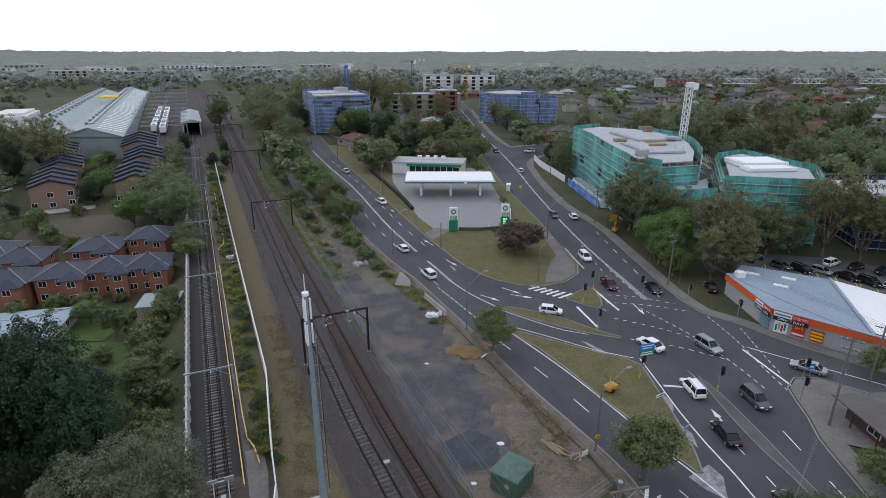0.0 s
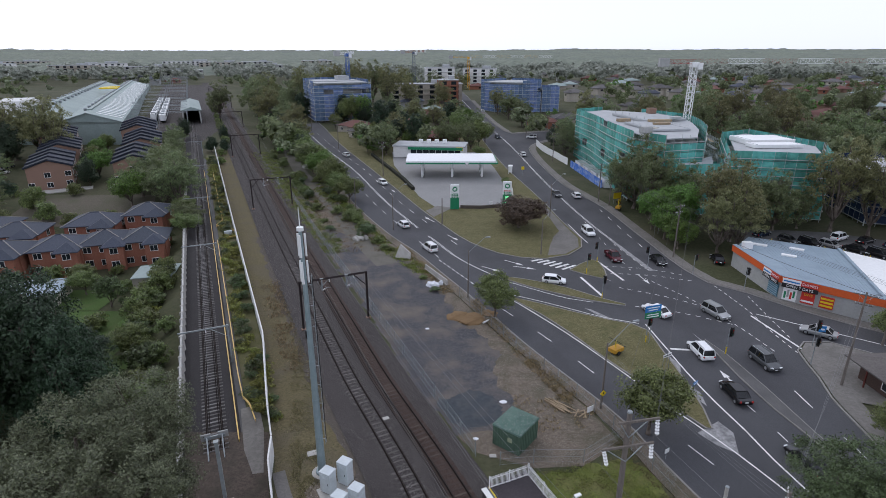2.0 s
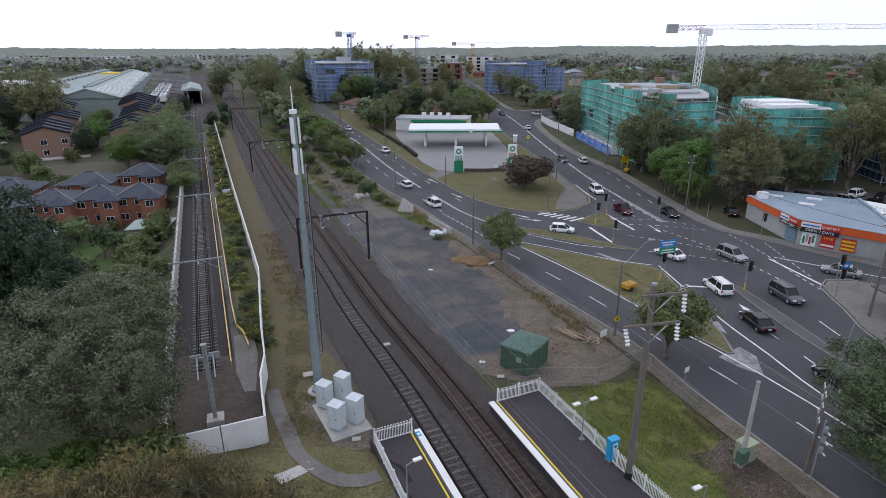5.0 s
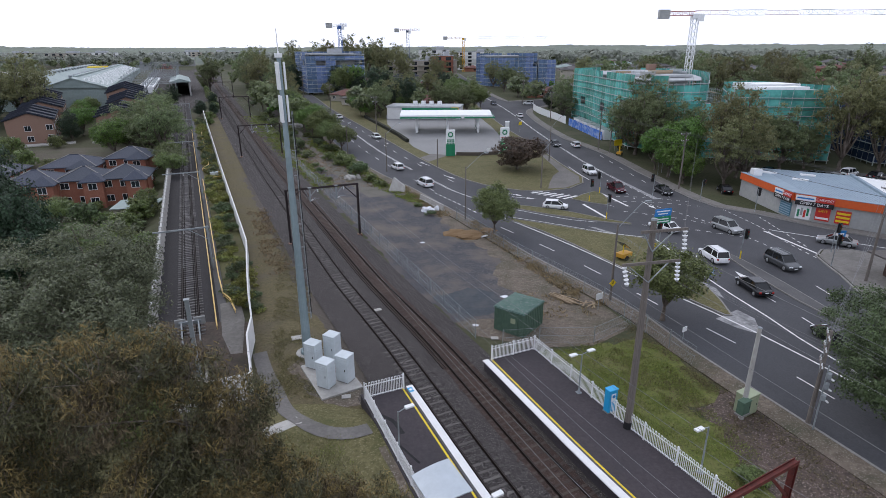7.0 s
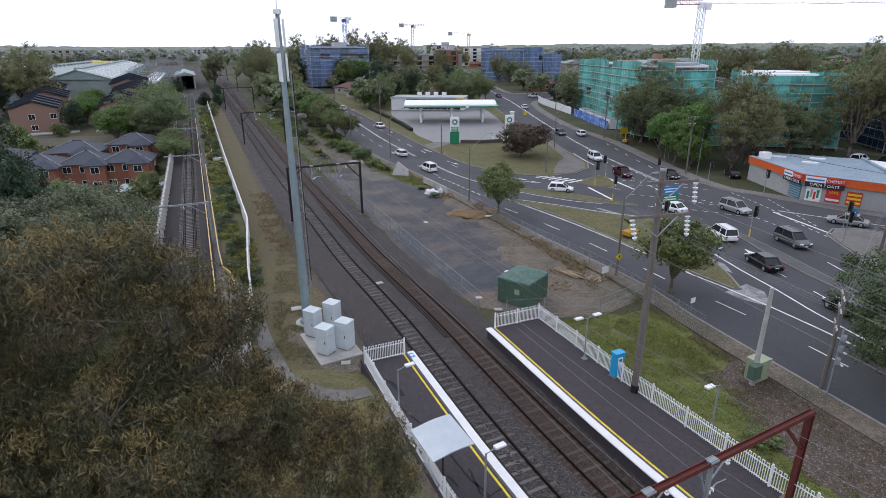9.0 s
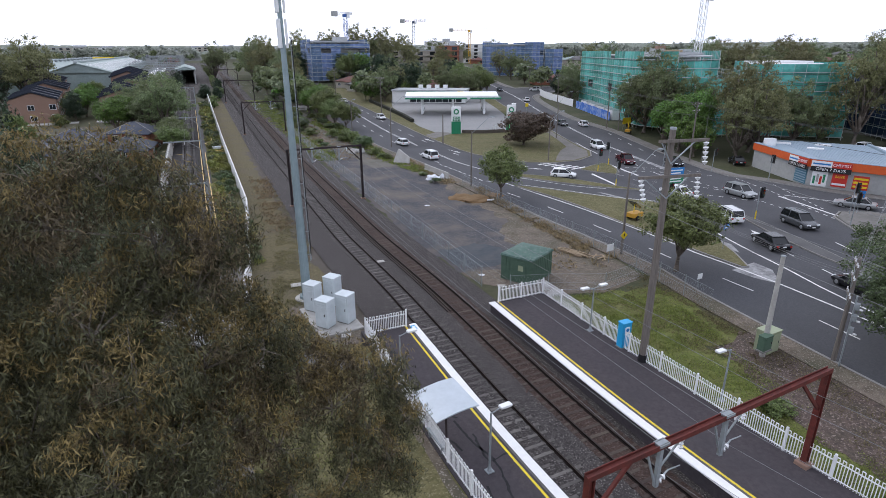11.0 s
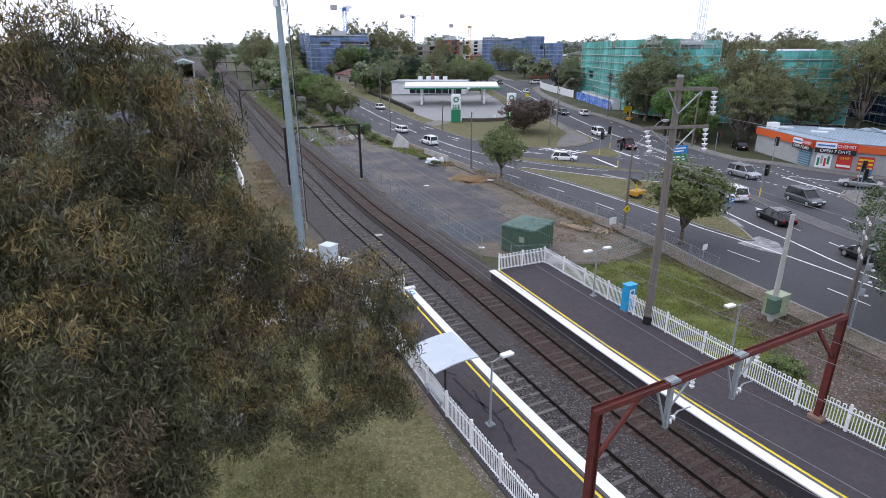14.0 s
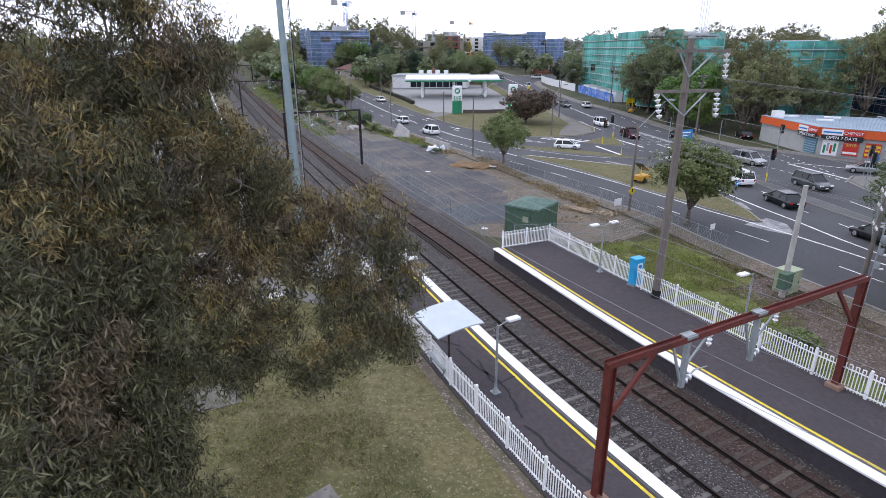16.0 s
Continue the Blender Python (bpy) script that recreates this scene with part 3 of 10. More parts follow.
def markings():
    z = 0.036
    bm = bmesh.new()
    for off in (-0.16, 0.16):
        ribbon(bm, offset_line(A_CENTRE, off), 0.13, z, None, land)
        ribbon(bm, offset_line(B_CENTRE, off), 0.13, z, None, land)
    ribbon(bm, A_EDGE, 0.2, z, None, land)
    ribbon(bm, C_EDGE, 0.2, z, None, land)
    ribbon(bm, spline([(1.9, 105.3), (5, 100), (8.2, 95.7), (10, 93.6)], 2), 0.2, z, None, land)
    ribbon(bm, spline([(10, 92.8), (13, 90.2), (17.4, 86.6), (20.9, 84.2), (24.5, 82.8)], 2), 0.15, z, None, land)
    ribbon(bm, spline([(11.8, 85.6), (15.6, 83.4), (20, 80.5), (24.6, 77.4), (29.6, 75.2)], 2), 0.15, z, None, land)
    ribbon(bm, spline([(14, 105), (20, 102), (24, 98), (30, 92)], 2), 0.12, z, None, land)
    ribbon(bm, spline([(31, 113), (30.4, 118.5), (29.6, 126)], 2), 0.2, z, None, land)
    ribbon(bm, spline([(34.4, 218), (34.6, 200), (37, 166), (40, 152)], 3), 0.15, z, None, land)
    for a, b, w in (((31.4, 67.6), (37, 66.9), 0.45), ((30.2, 101.8), (32.4, 92), 0.45), ((25, 93.6), (26.7, 85.4), 0.45), ((34.6, 97), (41.6, 93.4), 0.0), ((47.9, 77.8), (49.6, 67.6), 0.35), ((49, 78.4), (66, 65.4), 0.2)):
        if w:
            ribbon(bm, [a, b], w, z, None, land)
    dashes(bm, offset_line(A_CENTRE, 3.3), 0.14, z, 3.0, 5.5, land)
    dashes(bm, offset_line(A_CENTRE, -3.4), 0.14, z, 3.0, 5.5, land, 2)
    dashes(bm, offset_line(A_EDGE, 3.5), 0.14, z, 3.2, 6.0, land, 5.5)
    dashes(bm, [(-1, 102.5), (2.4, 96), (6, 88.8), (9.5, 87)], 0.2, z, 1, 0.8, land)
    dashes(bm, offset_line(C_EDGE[6:], -3.3), 0.14, z, 1.6, 3.6, land, 1)
    dashes(bm, [(42.5, 66), (42.6, 56), (42.8, 46), (44.2, 30)], 0.14, z, 3.5, 5, land)
    dashes(bm, [(36.4, 112), (38.4, 97.5)], 0.14, z, 1, 2, land)
    dashes(bm, [(34, 128), (34.6, 112), (35.2, 97)], 0.14, z, 1.2, 2.6, land)
    dashes(bm, offset_line([(40.2, 138), (41, 126), (41.8, 112), (42, 98)], 0), 0.14, z, 2.4, 4, land)
    for line in ([(30.8, 99), (37.5, 98), (44, 94.6)], [(31, 95.4), (38, 94.4), (45, 91.6)], [(36.6, 93), (41.5, 83), (44.2, 74), (45.6, 66)], [(47.6, 89.5), (48.4, 80), (48.2, 72), (48.4, 66.5)], [(51.2, 85), (50.4, 77), (49.8, 70.5)], [(31, 81.2), (37.5, 78.8), (43.6, 74.9)], [(30.6, 88.8), (38, 84.5), (43.4, 79.6)]):
        dashes(bm, spline(line, 2), 0.14, z, 0.75, 0.75, land)
    for i in range(6):
        a, b = Vector((17.2, 101.8)).lerp(Vector((22.4, 97.4)), i / 5), Vector((19.6, 103)).lerp(Vector((25.4, 99.6)), i / 5)
        ribbon(bm, [tuple(a), tuple(b)], 0.55, z, None, land)
    tagged(mesh_ob("road_marking", bm, WHITE_PAINT), "white painted lane lines, stop lines and zebra bars", "road marking", "", "stuff")
    bm = bmesh.new()
    for p in ([(27.4, 49.6), (30.6, 51.6), (31.3, 49.6), (30.2, 46.2), (28.6, 47.6)], [(29.9, 60), (31, 57), (30.6, 54.4), (29.9, 56)], [(30.4, 66), (31.1, 63.5), (30.5, 61.6), (29.9, 63.6)], [(36.4, 72.2), (37.6, 66.6), (37.1, 66.2)], [(22.6, 80.6), (23.6, 80), (26.2, 76.4), (25, 76.6)]):
        bm.faces.new([bm.verts.new((x, y, land(x, y) + 0.034)) for x, y in ccw(p)])
    bm.faces.new([bm.verts.new((x, y, land(x, y) + 0.034)) for x, y in ccw([(36.2, 115.6), (36.9, 115.6), (39.6, 96.8), (38.5, 96.6)])])
    tagged(mesh_ob("worn_road_marking", bm, WORN_PAINT), "worn white painted gore areas", "road marking", "", "stuff")


markings()


def lane_arrow(x, y, heading, turn=0):
    """A painted arrow on the lane; heading in degrees from north, clockwise."""
    bm = bmesh.new()
    bm.faces.new([bm.verts.new((a, b, 0)) for a, b in ((-0.09, -2.2), (0.09, -2.2), (0.09, 0.6), (-0.09, 0.6))])
    bm.faces.new([bm.verts.new((a, b, 0)) for a, b in ((-0.42, 0.6), (0.42, 0.6), (0, 2.3))])
    if turn:
        bm.faces.new([bm.verts.new((a * turn, b, 0.001)) for a, b in ((0.09, -1.2), (0.09, -0.7), (0.75, 0.1), (0.75, -0.3))][:: int(turn)])
        bm.faces.new([bm.verts.new((a * turn, b, 0.001)) for a, b in ((0.55, 0.3), (0.6, -0.6), (1.15, 0.35))][:: int(turn)])
    ob = mesh_ob("lane_arrow", bm, WHITE_PAINT)
    ob.matrix_basis = pose(x, y, land(x, y) + 0.042, 0, 0, -heading)
    tagged(ob, "white painted arrow on the asphalt lane", "lane arrow", "lane arrows", "structure")


for x, y, hd, tn in ((-4.6, 131.5, 152, 0), (-1, 129, 152, 1), (-3.5, 129.6, 330, 0), (1.9, 116.6, 148, 0), (4.6, 117.6, 148, 1), (-15.2, 157, 153, 0), (-12, 160, 153, 1), (9, 97.6, 128, 0), (15.3, 98.3, 112, 0), (35.9, 59.8, 354, 0), (36.2, 92.6, 172, 0), (13.6, 101, 130, 0)):
    lane_arrow(x, y, hd, tn)

# ---- railway ground ----
sheet("railway_bed", main_line(3.3, -60, 600, 6) + main_line(-7.6, -60, 600, 6)[::-1], 0.178, BALLAST, "dark grey stone ballast under the tracks")
sheet("track_bed", main_line(1.25, -60, 500, 6) + main_line(-1.25, -60, 500, 6)[::-1], 0.185, BALLAST_BROWN, "rust-brown ballast of the eastern track")
WW = [(-18.8, 50), (-22.3, 60)] + [(-22.4 - 0.437 * (y - 62.3), y) for y in (68, 80, 100, 120, 150, 180, 212)]
sheet("verge_strip", rail_line(-7.4, 30, 240, 15) + [(x, y) for x, y in WW[::-1]] + [(-17.3, 46), (-15.4, 39.6), (-14.3, 36.4), (-17.4, 34.9), (-12, 31)], 0.035, surf("worn_verge", (0.075, 0.062, 0.032), (0.150, 0.126, 0.070), 3.2, 0.95, 0.5, c3=(0.10, 0.085, 0.062), scale3=0.25, amount3=0.85, bump_dist=0.06, speck=((0.055, 0.058, 0.024), 6)), "worn brown-green grass strip beside the railway")
sheet("grit_edge", rough(main_line(-7.0, 38, 120, 2.0) + main_line(-8.5, 38, 120, 2.0)[::-1], 0.9, 0.7), 0.06, surf("dark_grit", (0.045, 0.038, 0.033), (0.105, 0.09, 0.077), 4, 0.95, 0.6, c3=(0.065, 0.058, 0.04), scale3=0.4, bump_dist=0.06, speck=((0.16, 0.145, 0.13), 9)), "dark grit between ballast and verge")
sheet("lot_ground", rail_line(3.4, 47, 150, 6) + [(-22, 137), (-14, 119.5), (-8.4, 108.4), (-2.4, 95.2), (2.4, 84.6), (5.6, 77), (9.8, 67.4), (14, 59.2), (17, 53), (18.6, 48), (14, 44.5), (9, 44.2), (3.5, 46.4)], 0.03, DIRT, "bare dirt and mulch on a vacant lot")
sheet("lot_asphalt", rough([(-27, 124), (-18, 113), (-9.8, 104), (-5.6, 97), (-1.2, 88), (2.6, 78), (5.2, 72), (7.4, 67), (6.4, 62), (7.0, 58), (8.4, 54), (5.8, 50), (1.6, 49.5), (-2, 55), (-8.4, 70), (-15, 86), (-22.5, 103), (-29, 118)], 1.3, 0.7), 0.045, LOT, "dark patched asphalt of a vacant lot")
sheet("damp_stain", rough([(0.4, 51.6), (3.0, 50.4), (6.2, 51.6), (7.2, 54.2), (5.0, 57.0), (1.6, 57.4), (-0.8, 55.0)], 1.2, 0.5), 0.058, surf("damp_asphalt", (0.026, 0.034, 0.042), (0.045, 0.053, 0.062), 2.2, 0.62, 0.2, c3=(0.075, 0.072, 0.07), scale3=0.5, amount3=0.6), "damp dark patch on the lot asphalt")
sheet("lawn", rough([(8.4, 43.8), (14.4, 44.2), (19.2, 46.4), (21, 41), (22, 36.4), (19, 34.5), (20.4, 28), (23, 20), (30, 0), (24, 0), (19.5, 18), (16.6, 25.5), (13.2, 32.6), (9.6, 40)], 1.2, 0.6), 0.04, GRASS, "green mown lawn behind the platform fence")
sheet("planting_bed", rough([(19.4, 34.4), (21.4, 36.6), (24.2, 36.6), (29.5, 21.5), (35.2, 0), (27, 0), (22, 19), (19.6, 27)], 1.2, 0.6), 0.06, surf("leaf_litter", (0.050, 0.038, 0.033), (0.118, 0.088, 0.074), 4, 0.95, 0.6, c3=(0.046, 0.044, 0.030), scale3=0.6, speck=((0.21, 0.17, 0.15), 9), bump_dist=0.06), "brown leaf litter under roadside trees")
PARK = [(-40, 20), (-17, 35.6), (-8.5, 36), (-6.9, 35.2)] + rail_line(-8.98, -20, 38.6, 2.0)[::-1] + [(-40, -20)]
sheet("park_grass", PARK, 0.04, GRASS_DRY, "dry lawn behind the western platform", [*np.arange(14.0, 36.0, 1.0)], [*np.arange(-38.0, 4.0, 2.0)], bank)
sheet("gravel_strip", rough(rail_line(-9.06, 4, 33.5, 2.0) + rail_line(-9.6, 4, 33.5, 2.0)[::-1], 0.2, 0.7), 0.05, DIRT, "grey grit along the platform fence", [*np.arange(5.0, 34.0, 1.0)], (), bank)
sheet("seat_pad", [(-12.2, 20.4), (-10.6, 20.1), (-8.9, 21.0), (-9.6, 22.6), (-11.6, 22.2)], 0.07, FOOTPATH, "pale concrete pad on the lawn", (), (), bank)
sheet("seat_pad", [(-5.2, 15.3), (-4.2, 16.2), (-3.5, 15.2), (-4.4, 14.2)], 0.07, FOOTPATH, "pale concrete pad on the lawn", (), (), bank)
sheet("path_slab", [(-12.4, 31.6), (-11.6, 30.7), (-9.7, 32.4), (-10.4, 33.5)], 0.095, CONCRETE, "pale concrete path slab", (), (), bank)
sheet("gravel_patch", rough([(-12.4, 44.5), (-9.6, 44.4), (-6.2, 38.4), (-4.9, 35.9), (-8.2, 35.4), (-10.6, 37.4), (-12.6, 41)], 0.9, 0.6), 0.055, DIRT, "bare grit round the mast and cabinets")
sheet("metro_bed", metro_line(2.6, 40, 250, 20) + metro_line(-3.2, 40, 250, 20)[::-1], 0.15, surf("dark_ballast", (0.022, 0.021, 0.022), (0.056, 0.052, 0.052), 12, 0.95, 0.9, c3=(0.045, 0.042, 0.043), scale3=0.2, bump_dist=0.08), "dark ballast of the single track")
sheet("track_end", [(wall_x(49.5) + 0.3, 49.5), (wall_x(34.4) + 0.3, 34.4), (-14.7, 36.7), (-15.9, 39.7), (-17.0, 42.7), (-17.7, 46), (-18.9, 49.5)], 0.16, surf("damp_leaf_soil", (0.05, 0.04, 0.034), (0.105, 0.084, 0.07), 4, 0.95, 0.5, c3=(0.04, 0.04, 0.03), scale3=0.5), "damp soil and leaf litter behind the buffer stop")
sheet("end_path", [(-21.6, 54.5), (-19.6, 50), (-17.6, 43.4), (-18.6, 43.2), (-20.6, 46.6), (-23.4, 53.6)], 0.175, FOOTPATH, "worn concrete path beside the buffer stop")
sheet("service_path", metro_line(3.47, 47, 200, 20) + metro_line(2.50, 47, 200, 20)[::-1], 0.045, ASPHALT_OLD, "narrow grey service path")
sheet("shrub_bed", metro_line(6.9, 52, 205, 20) + metro_line(3.57, 52, 205, 20)[::-1], 0.05, surf("weedy_soil", (0.07, 0.075, 0.03), (0.12, 0.11, 0.05), 6, 0.95, 0.5, c3=(0.13, 0.115, 0.085), scale3=0.3), "weedy planting strip beside the path")
PATH = spline([(-16.2, 43.6), (-14.8, 40.6), (-13.2, 37.8), (-12.0, 35.6), (-10.7, 33.7), (-9.0, 32.0), (-7.4, 31.2), (-6.0, 31.2), (-4.9, 31.7)], 0.6)
sheet("footpath", offset_line(PATH, 0.62) + offset_line(PATH, -0.62)[::-1], 0.085, surf("grey_path_asphalt", (0.125, 0.118, 0.112), (0.18, 0.17, 0.16), 4, 0.92, 0.2, c3=(0.09, 0.085, 0.078), scale3=0.4), "curved grey footpath to the platform", [*np.arange(30.5, 37.5, 0.5)], (), bank)
sheet("dirt_track", spline([(-9, 101), (-18, 120), (-26, 139), (-36, 160), (-47, 184), (-58, 212), (-70, 240)], 8) + spline([(-73, 239), (-61, 210), (-50.5, 182), (-39.5, 158), (-29.5, 137), (-22, 118), (-13, 99)], 8), 0.05, surf("track_gravel", (0.105, 0.098, 0.085), (0.15, 0.138, 0.12), 4, 0.95, 0.3, c3=(0.07, 0.072, 0.045), scale3=0.25), "grey gravel access track", (150.0, 180.0, 210.0))


GREEN_LAWN = surf("lush_lawn", (0.045, 0.085, 0.022), (0.075, 0.12, 0.032), 7, 0.95, 0.5, c3=(0.09, 0.10, 0.045), scale3=0.3, bump_dist=0.05)


def garden(name, x0, y0, x1, y1, material, label):
    """A garden sheet that follows the sloping land."""
    bm = bmesh.new()
    nx, ny = max(1, int((x1 - x0) / 3)), max(1, int((y1 - y0) / 3))
    g = [[bm.verts.new((x0 + (min(x1, wall_x(y0 + (y1 - y0) * j / ny) - 8.5) - x0) * i / nx, y0 + (y1 - y0) * j / ny, 0)) for i in range(nx + 1)] for j in range(ny + 1)]
    for j in range(ny):
        for i in range(nx):
            bm.faces.new((g[j][i], g[j][i + 1], g[j + 1][i + 1], g[j + 1][i]))
    for v in bm.verts:
        v.co.x += 0.5 * noise.noise((v.co.x, v.co.y, 2))
        v.co.z = land(v.co.x, v.co.y) + 0.12
    return tagged(mesh_ob(name, bm, material), label, "", "", "structure")


garden("lawn", -66, 60, -44, 86, GREEN_LAWN, "lush green back garden lawn")
garden("lawn", -84, 86.3, -60, 95, GREEN_LAWN, "green lawn behind brick houses")
garden("bare_plot", -112, 131, -70, 152, surf("cleared_soil", (0.075, 0.068, 0.05), (0.115, 0.10, 0.078), 3, 0.95, 0.4, c3=(0.055, 0.07, 0.03), scale3=0.15), "cleared brown plot below the flats")


# ---- tracks ----
def track(name, line_of, y0, y1, near, label, sleeper_mat, guard=False):
    """Two rails on concrete sleepers; the sleepers nearest the station are parts of their own."""
    ob = thing(name, Matrix.Identity(4), label, "railway track")
    mid = line_of(0.0, y0, y1, 3.0)
    for side in (-0.755, 0.755):
        line = offset_line(mid, side)
        bm = bmesh.new()
        ribbon(bm, line, 0.24, 0.15, 0.215, land)
        ribbon(bm, line, 0.07, 0.16, 0.28, land)
        rail = part("rail", bm, RAIL_RUST, ob)
        bm = bmesh.new()
        ribbon(bm, line, 0.07, 0.27, 0.315, land)
        part("rail_head", bm, RAIL_TOP, rail, "worn bright rail head")
        if guard:
            bm = bmesh.new()
            ribbon(bm, offset_line(mid, side * 0.62), 0.07, 0.16, 0.29, land)
            part("guard_rail", bm, RAIL_RUST, ob)
    bm = bmesh.new()
    box(bm, 0, 0, 0, 2.5, 0.25, 0.18, 0)
    for v in bm.verts:
        if v.co.z > 0.1:
            v.co.y *= 0.8
            v.co.z -= 0.03 * (abs(v.co.x) < 0.5)
    me = bpy.data.meshes.new("sleeper")
    bm.to_mesh(me)
    bm.free()
    me.materials.append(sleeper_mat)
    far_v, far_f = [], []
    s_mid = line_of(0.0, y0, y1, 0.66)
    corner = [v.co.copy() for v in me.vertices]
    faces = [tuple(f.vertices) for f in me.polygons]
    count = 0
    for i in range(len(s_mid) - 1):
        a, b = s_mid[i], s_mid[i + 1]
        ang = math.degrees(math.atan2(b[1] - a[1], b[0] - a[0])) - 90
        m = pose(a[0], a[1], land(*a) + 0.03, 0, 0, ang)
        if near[0] <= a[1] <= near[1] and count < 290:
            part_again("sleeper", me, ob, m)
            count += 1
        elif a[1] < 260:
            k = len(far_v)
            far_v += [tuple(m @ c) for c in corner]
            far_f += [tuple(k + q for q in f) for f in faces]
    if far_v:
        fm = bpy.data.meshes.new("distant_sleeper_run")
        fm.from_pydata(far_v, [], far_f)
        fm.materials.append(sleeper_mat)
        fs = new("distant_sleeper_run", fm)
        fs.parent = ob
        tagged(fs, "", "", "", "stuff")
    return ob


east = track("railway_track", lambda o, a, b, s: main_line(o, a, b, s), -40, 520, (8, 100), "rust-stained eastern railway track with brown sleepers", SLEEPER_BROWN)
for off in (-1.08, -1.34):
    bm = bmesh.new()
    ribbon(bm, main_line(off, 41, 84, 3.0), 0.07, 0.16, 0.29, land)
    part("spare_rail", bm, RAIL_TOP, east, "rusty spare rail laid beside the track")
track("railway_track", lambda o, a, b, s: main_line(o - 3.7, a, b, s), -40, 520, (8, 100), "western main railway track on grey sleepers", SLEEPER)
track("railway_track", lambda o, a, b, s: metro_line(o, a, b, s), 46.6, 320, (46, 126), "single railway track ending at a buffer stop", surf("pale_sleeper", (0.215, 0.205, 0.20), (0.13, 0.123, 0.118), 3, 0.95, 0.2, c3=(0.09, 0.084, 0.08), scale3=1.5, vary=0.3), True)


def plain_track(pts, label):
    """A far track: rails and one run of sleepers."""
    ob = thing("railway_track", Matrix.Identity(4), label, "railway track")
    for side in (-0.755, 0.755):
        bm = bmesh.new()
        ribbon(bm, offset_line(pts, side), 0.12, 0.16, 0.30, land)
        part("rail", bm, RAIL_TOP, ob)
    bm = bmesh.new()
    dashes(bm, pts, 2.5, 0.19, 0.28, 0.5, land)
    tagged(part("distant_sleeper_run", bm, SLEEPER, ob), "", "", "", "stuff")


plain_track([(x, y) for x, y in main_line(-7.6, 236, 520, 12)], "third main track joining beyond the gantries")
plain_track([(x, y) for x, y in main_line(3.6, 262, 520, 12)], "fourth main track joining beyond the gantries")
for off in (-6.2, -10.4, -15.2, -20.0, -24.2):
    plain_track([(metro_x(y) + off, y) for y in range(272, 520, 14)], "stabling track in the depot yard")


def ballast(off, y0, y1, material, label, seed):
    """Uneven stone between and beside the rails, that half buries the sleepers."""
    bm = bmesh.new()
    o = np.arange(-1.5, 1.51, 0.15)
    hump = np.interp(np.abs(o), (0, 0.3, 0.4, 1.1, 1.22, 1.5), (0.200, 0.195, 0.158, 0.158, 0.165, 0.15))
    rows = []
    lines = [main_line(off + float(q), y0, y1, 0.17) for q in o]
    for i in range(min(len(l) for l in lines)):
        rows.append([bm.verts.new((*l[i], h + 0.045 * noise.noise((l[i][0] * 2.3, l[i][1] * 2.3, seed)) + 0.03 * noise.noise((l[i][0] * 6, l[i][1] * 6, seed)))) for l, h in zip(lines, hump)])
    for a, b in zip(rows, rows[1:]):
        for k in range(len(o) - 1):
            bm.faces.new((a[k], a[k + 1], b[k + 1], b[k]))
    return tagged(mesh_ob("ballast", bm, material), label, "", "", "structure")


ballast(0.0, 2, 75, BALLAST_BROWN, "rust-brown ballast stones half burying sleepers", 3)
ballast(-3.7, 2, 75, BALLAST, "dark grey ballast stones half burying sleepers", 9)


# ---- platforms ----
FACE = surf("stained_platform_face", (0.115, 0.107, 0.10), (0.07, 0.064, 0.06), 3, 0.95, 0.25, c3=(0.04, 0.036, 0.034), scale3=0.8, vary=0.2)


def platform(name, edge_off, back_off, y0, y1, label, line=0.74):
    """An asphalt platform with a white coping, a yellow line and a concrete face."""
    sgn = 1 if back_off > edge_off else -1
    back = rail_line(back_off, y0, y1 + 0.4, 2.0)
    bm = bmesh.new()
    prism(bm, ccw(rail_line(edge_off + sgn * 0.12, y0, y1, 2.0) + back[::-1]), 0.0, 1.1)
    ob = tagged(mesh_ob(name, bm, PLATFORM_TOP), label, "", "", "structure")
    bm = bmesh.new()
    ribbon(bm, rail_line(edge_off + sgn * 0.26, y0, y1 + 0.05, 2.0), 0.52, 1.03, 1.106)
    part("coping", bm, EDGE_WHITE, ob, "white painted coping")
    bm = bmesh.new()
    ribbon(bm, rail_line(edge_off + sgn * 0.60, y0, y1, 2.0), 0.12, 1.09, 1.104)
    part("tactile_strip", bm, ASPHALT_OLD, ob)
    bm = bmesh.new()
    ribbon(bm, rail_line(edge_off + sgn * line, y0, y1, 2.0), 0.13, 1.09, 1.106)
    part("yellow_line", bm, YELLOW_PAINT, ob, "yellow safety line")
    for ya, yb in zip(np.arange(y0, y1, 3.0), np.arange(y0 + 3, y1 + 3, 3.0)):
        bm = bmesh.new()
        ribbon(bm, rail_line(edge_off + sgn * 0.3, ya + 0.03, min(yb, y1) - 0.03, 1.5), 0.2, 0.0, 1.02)
        part("face_panel", bm, FACE, ob)
    return ob


platform("platform_east", 1.6, 6.6, -40, 39.6, "dark asphalt railway platform with white edge and yellow line")
platform("platform_west", -5.0, -9.0, -40, 38.8, "dark asphalt railway platform with tar patches and yellow line", 0.84)


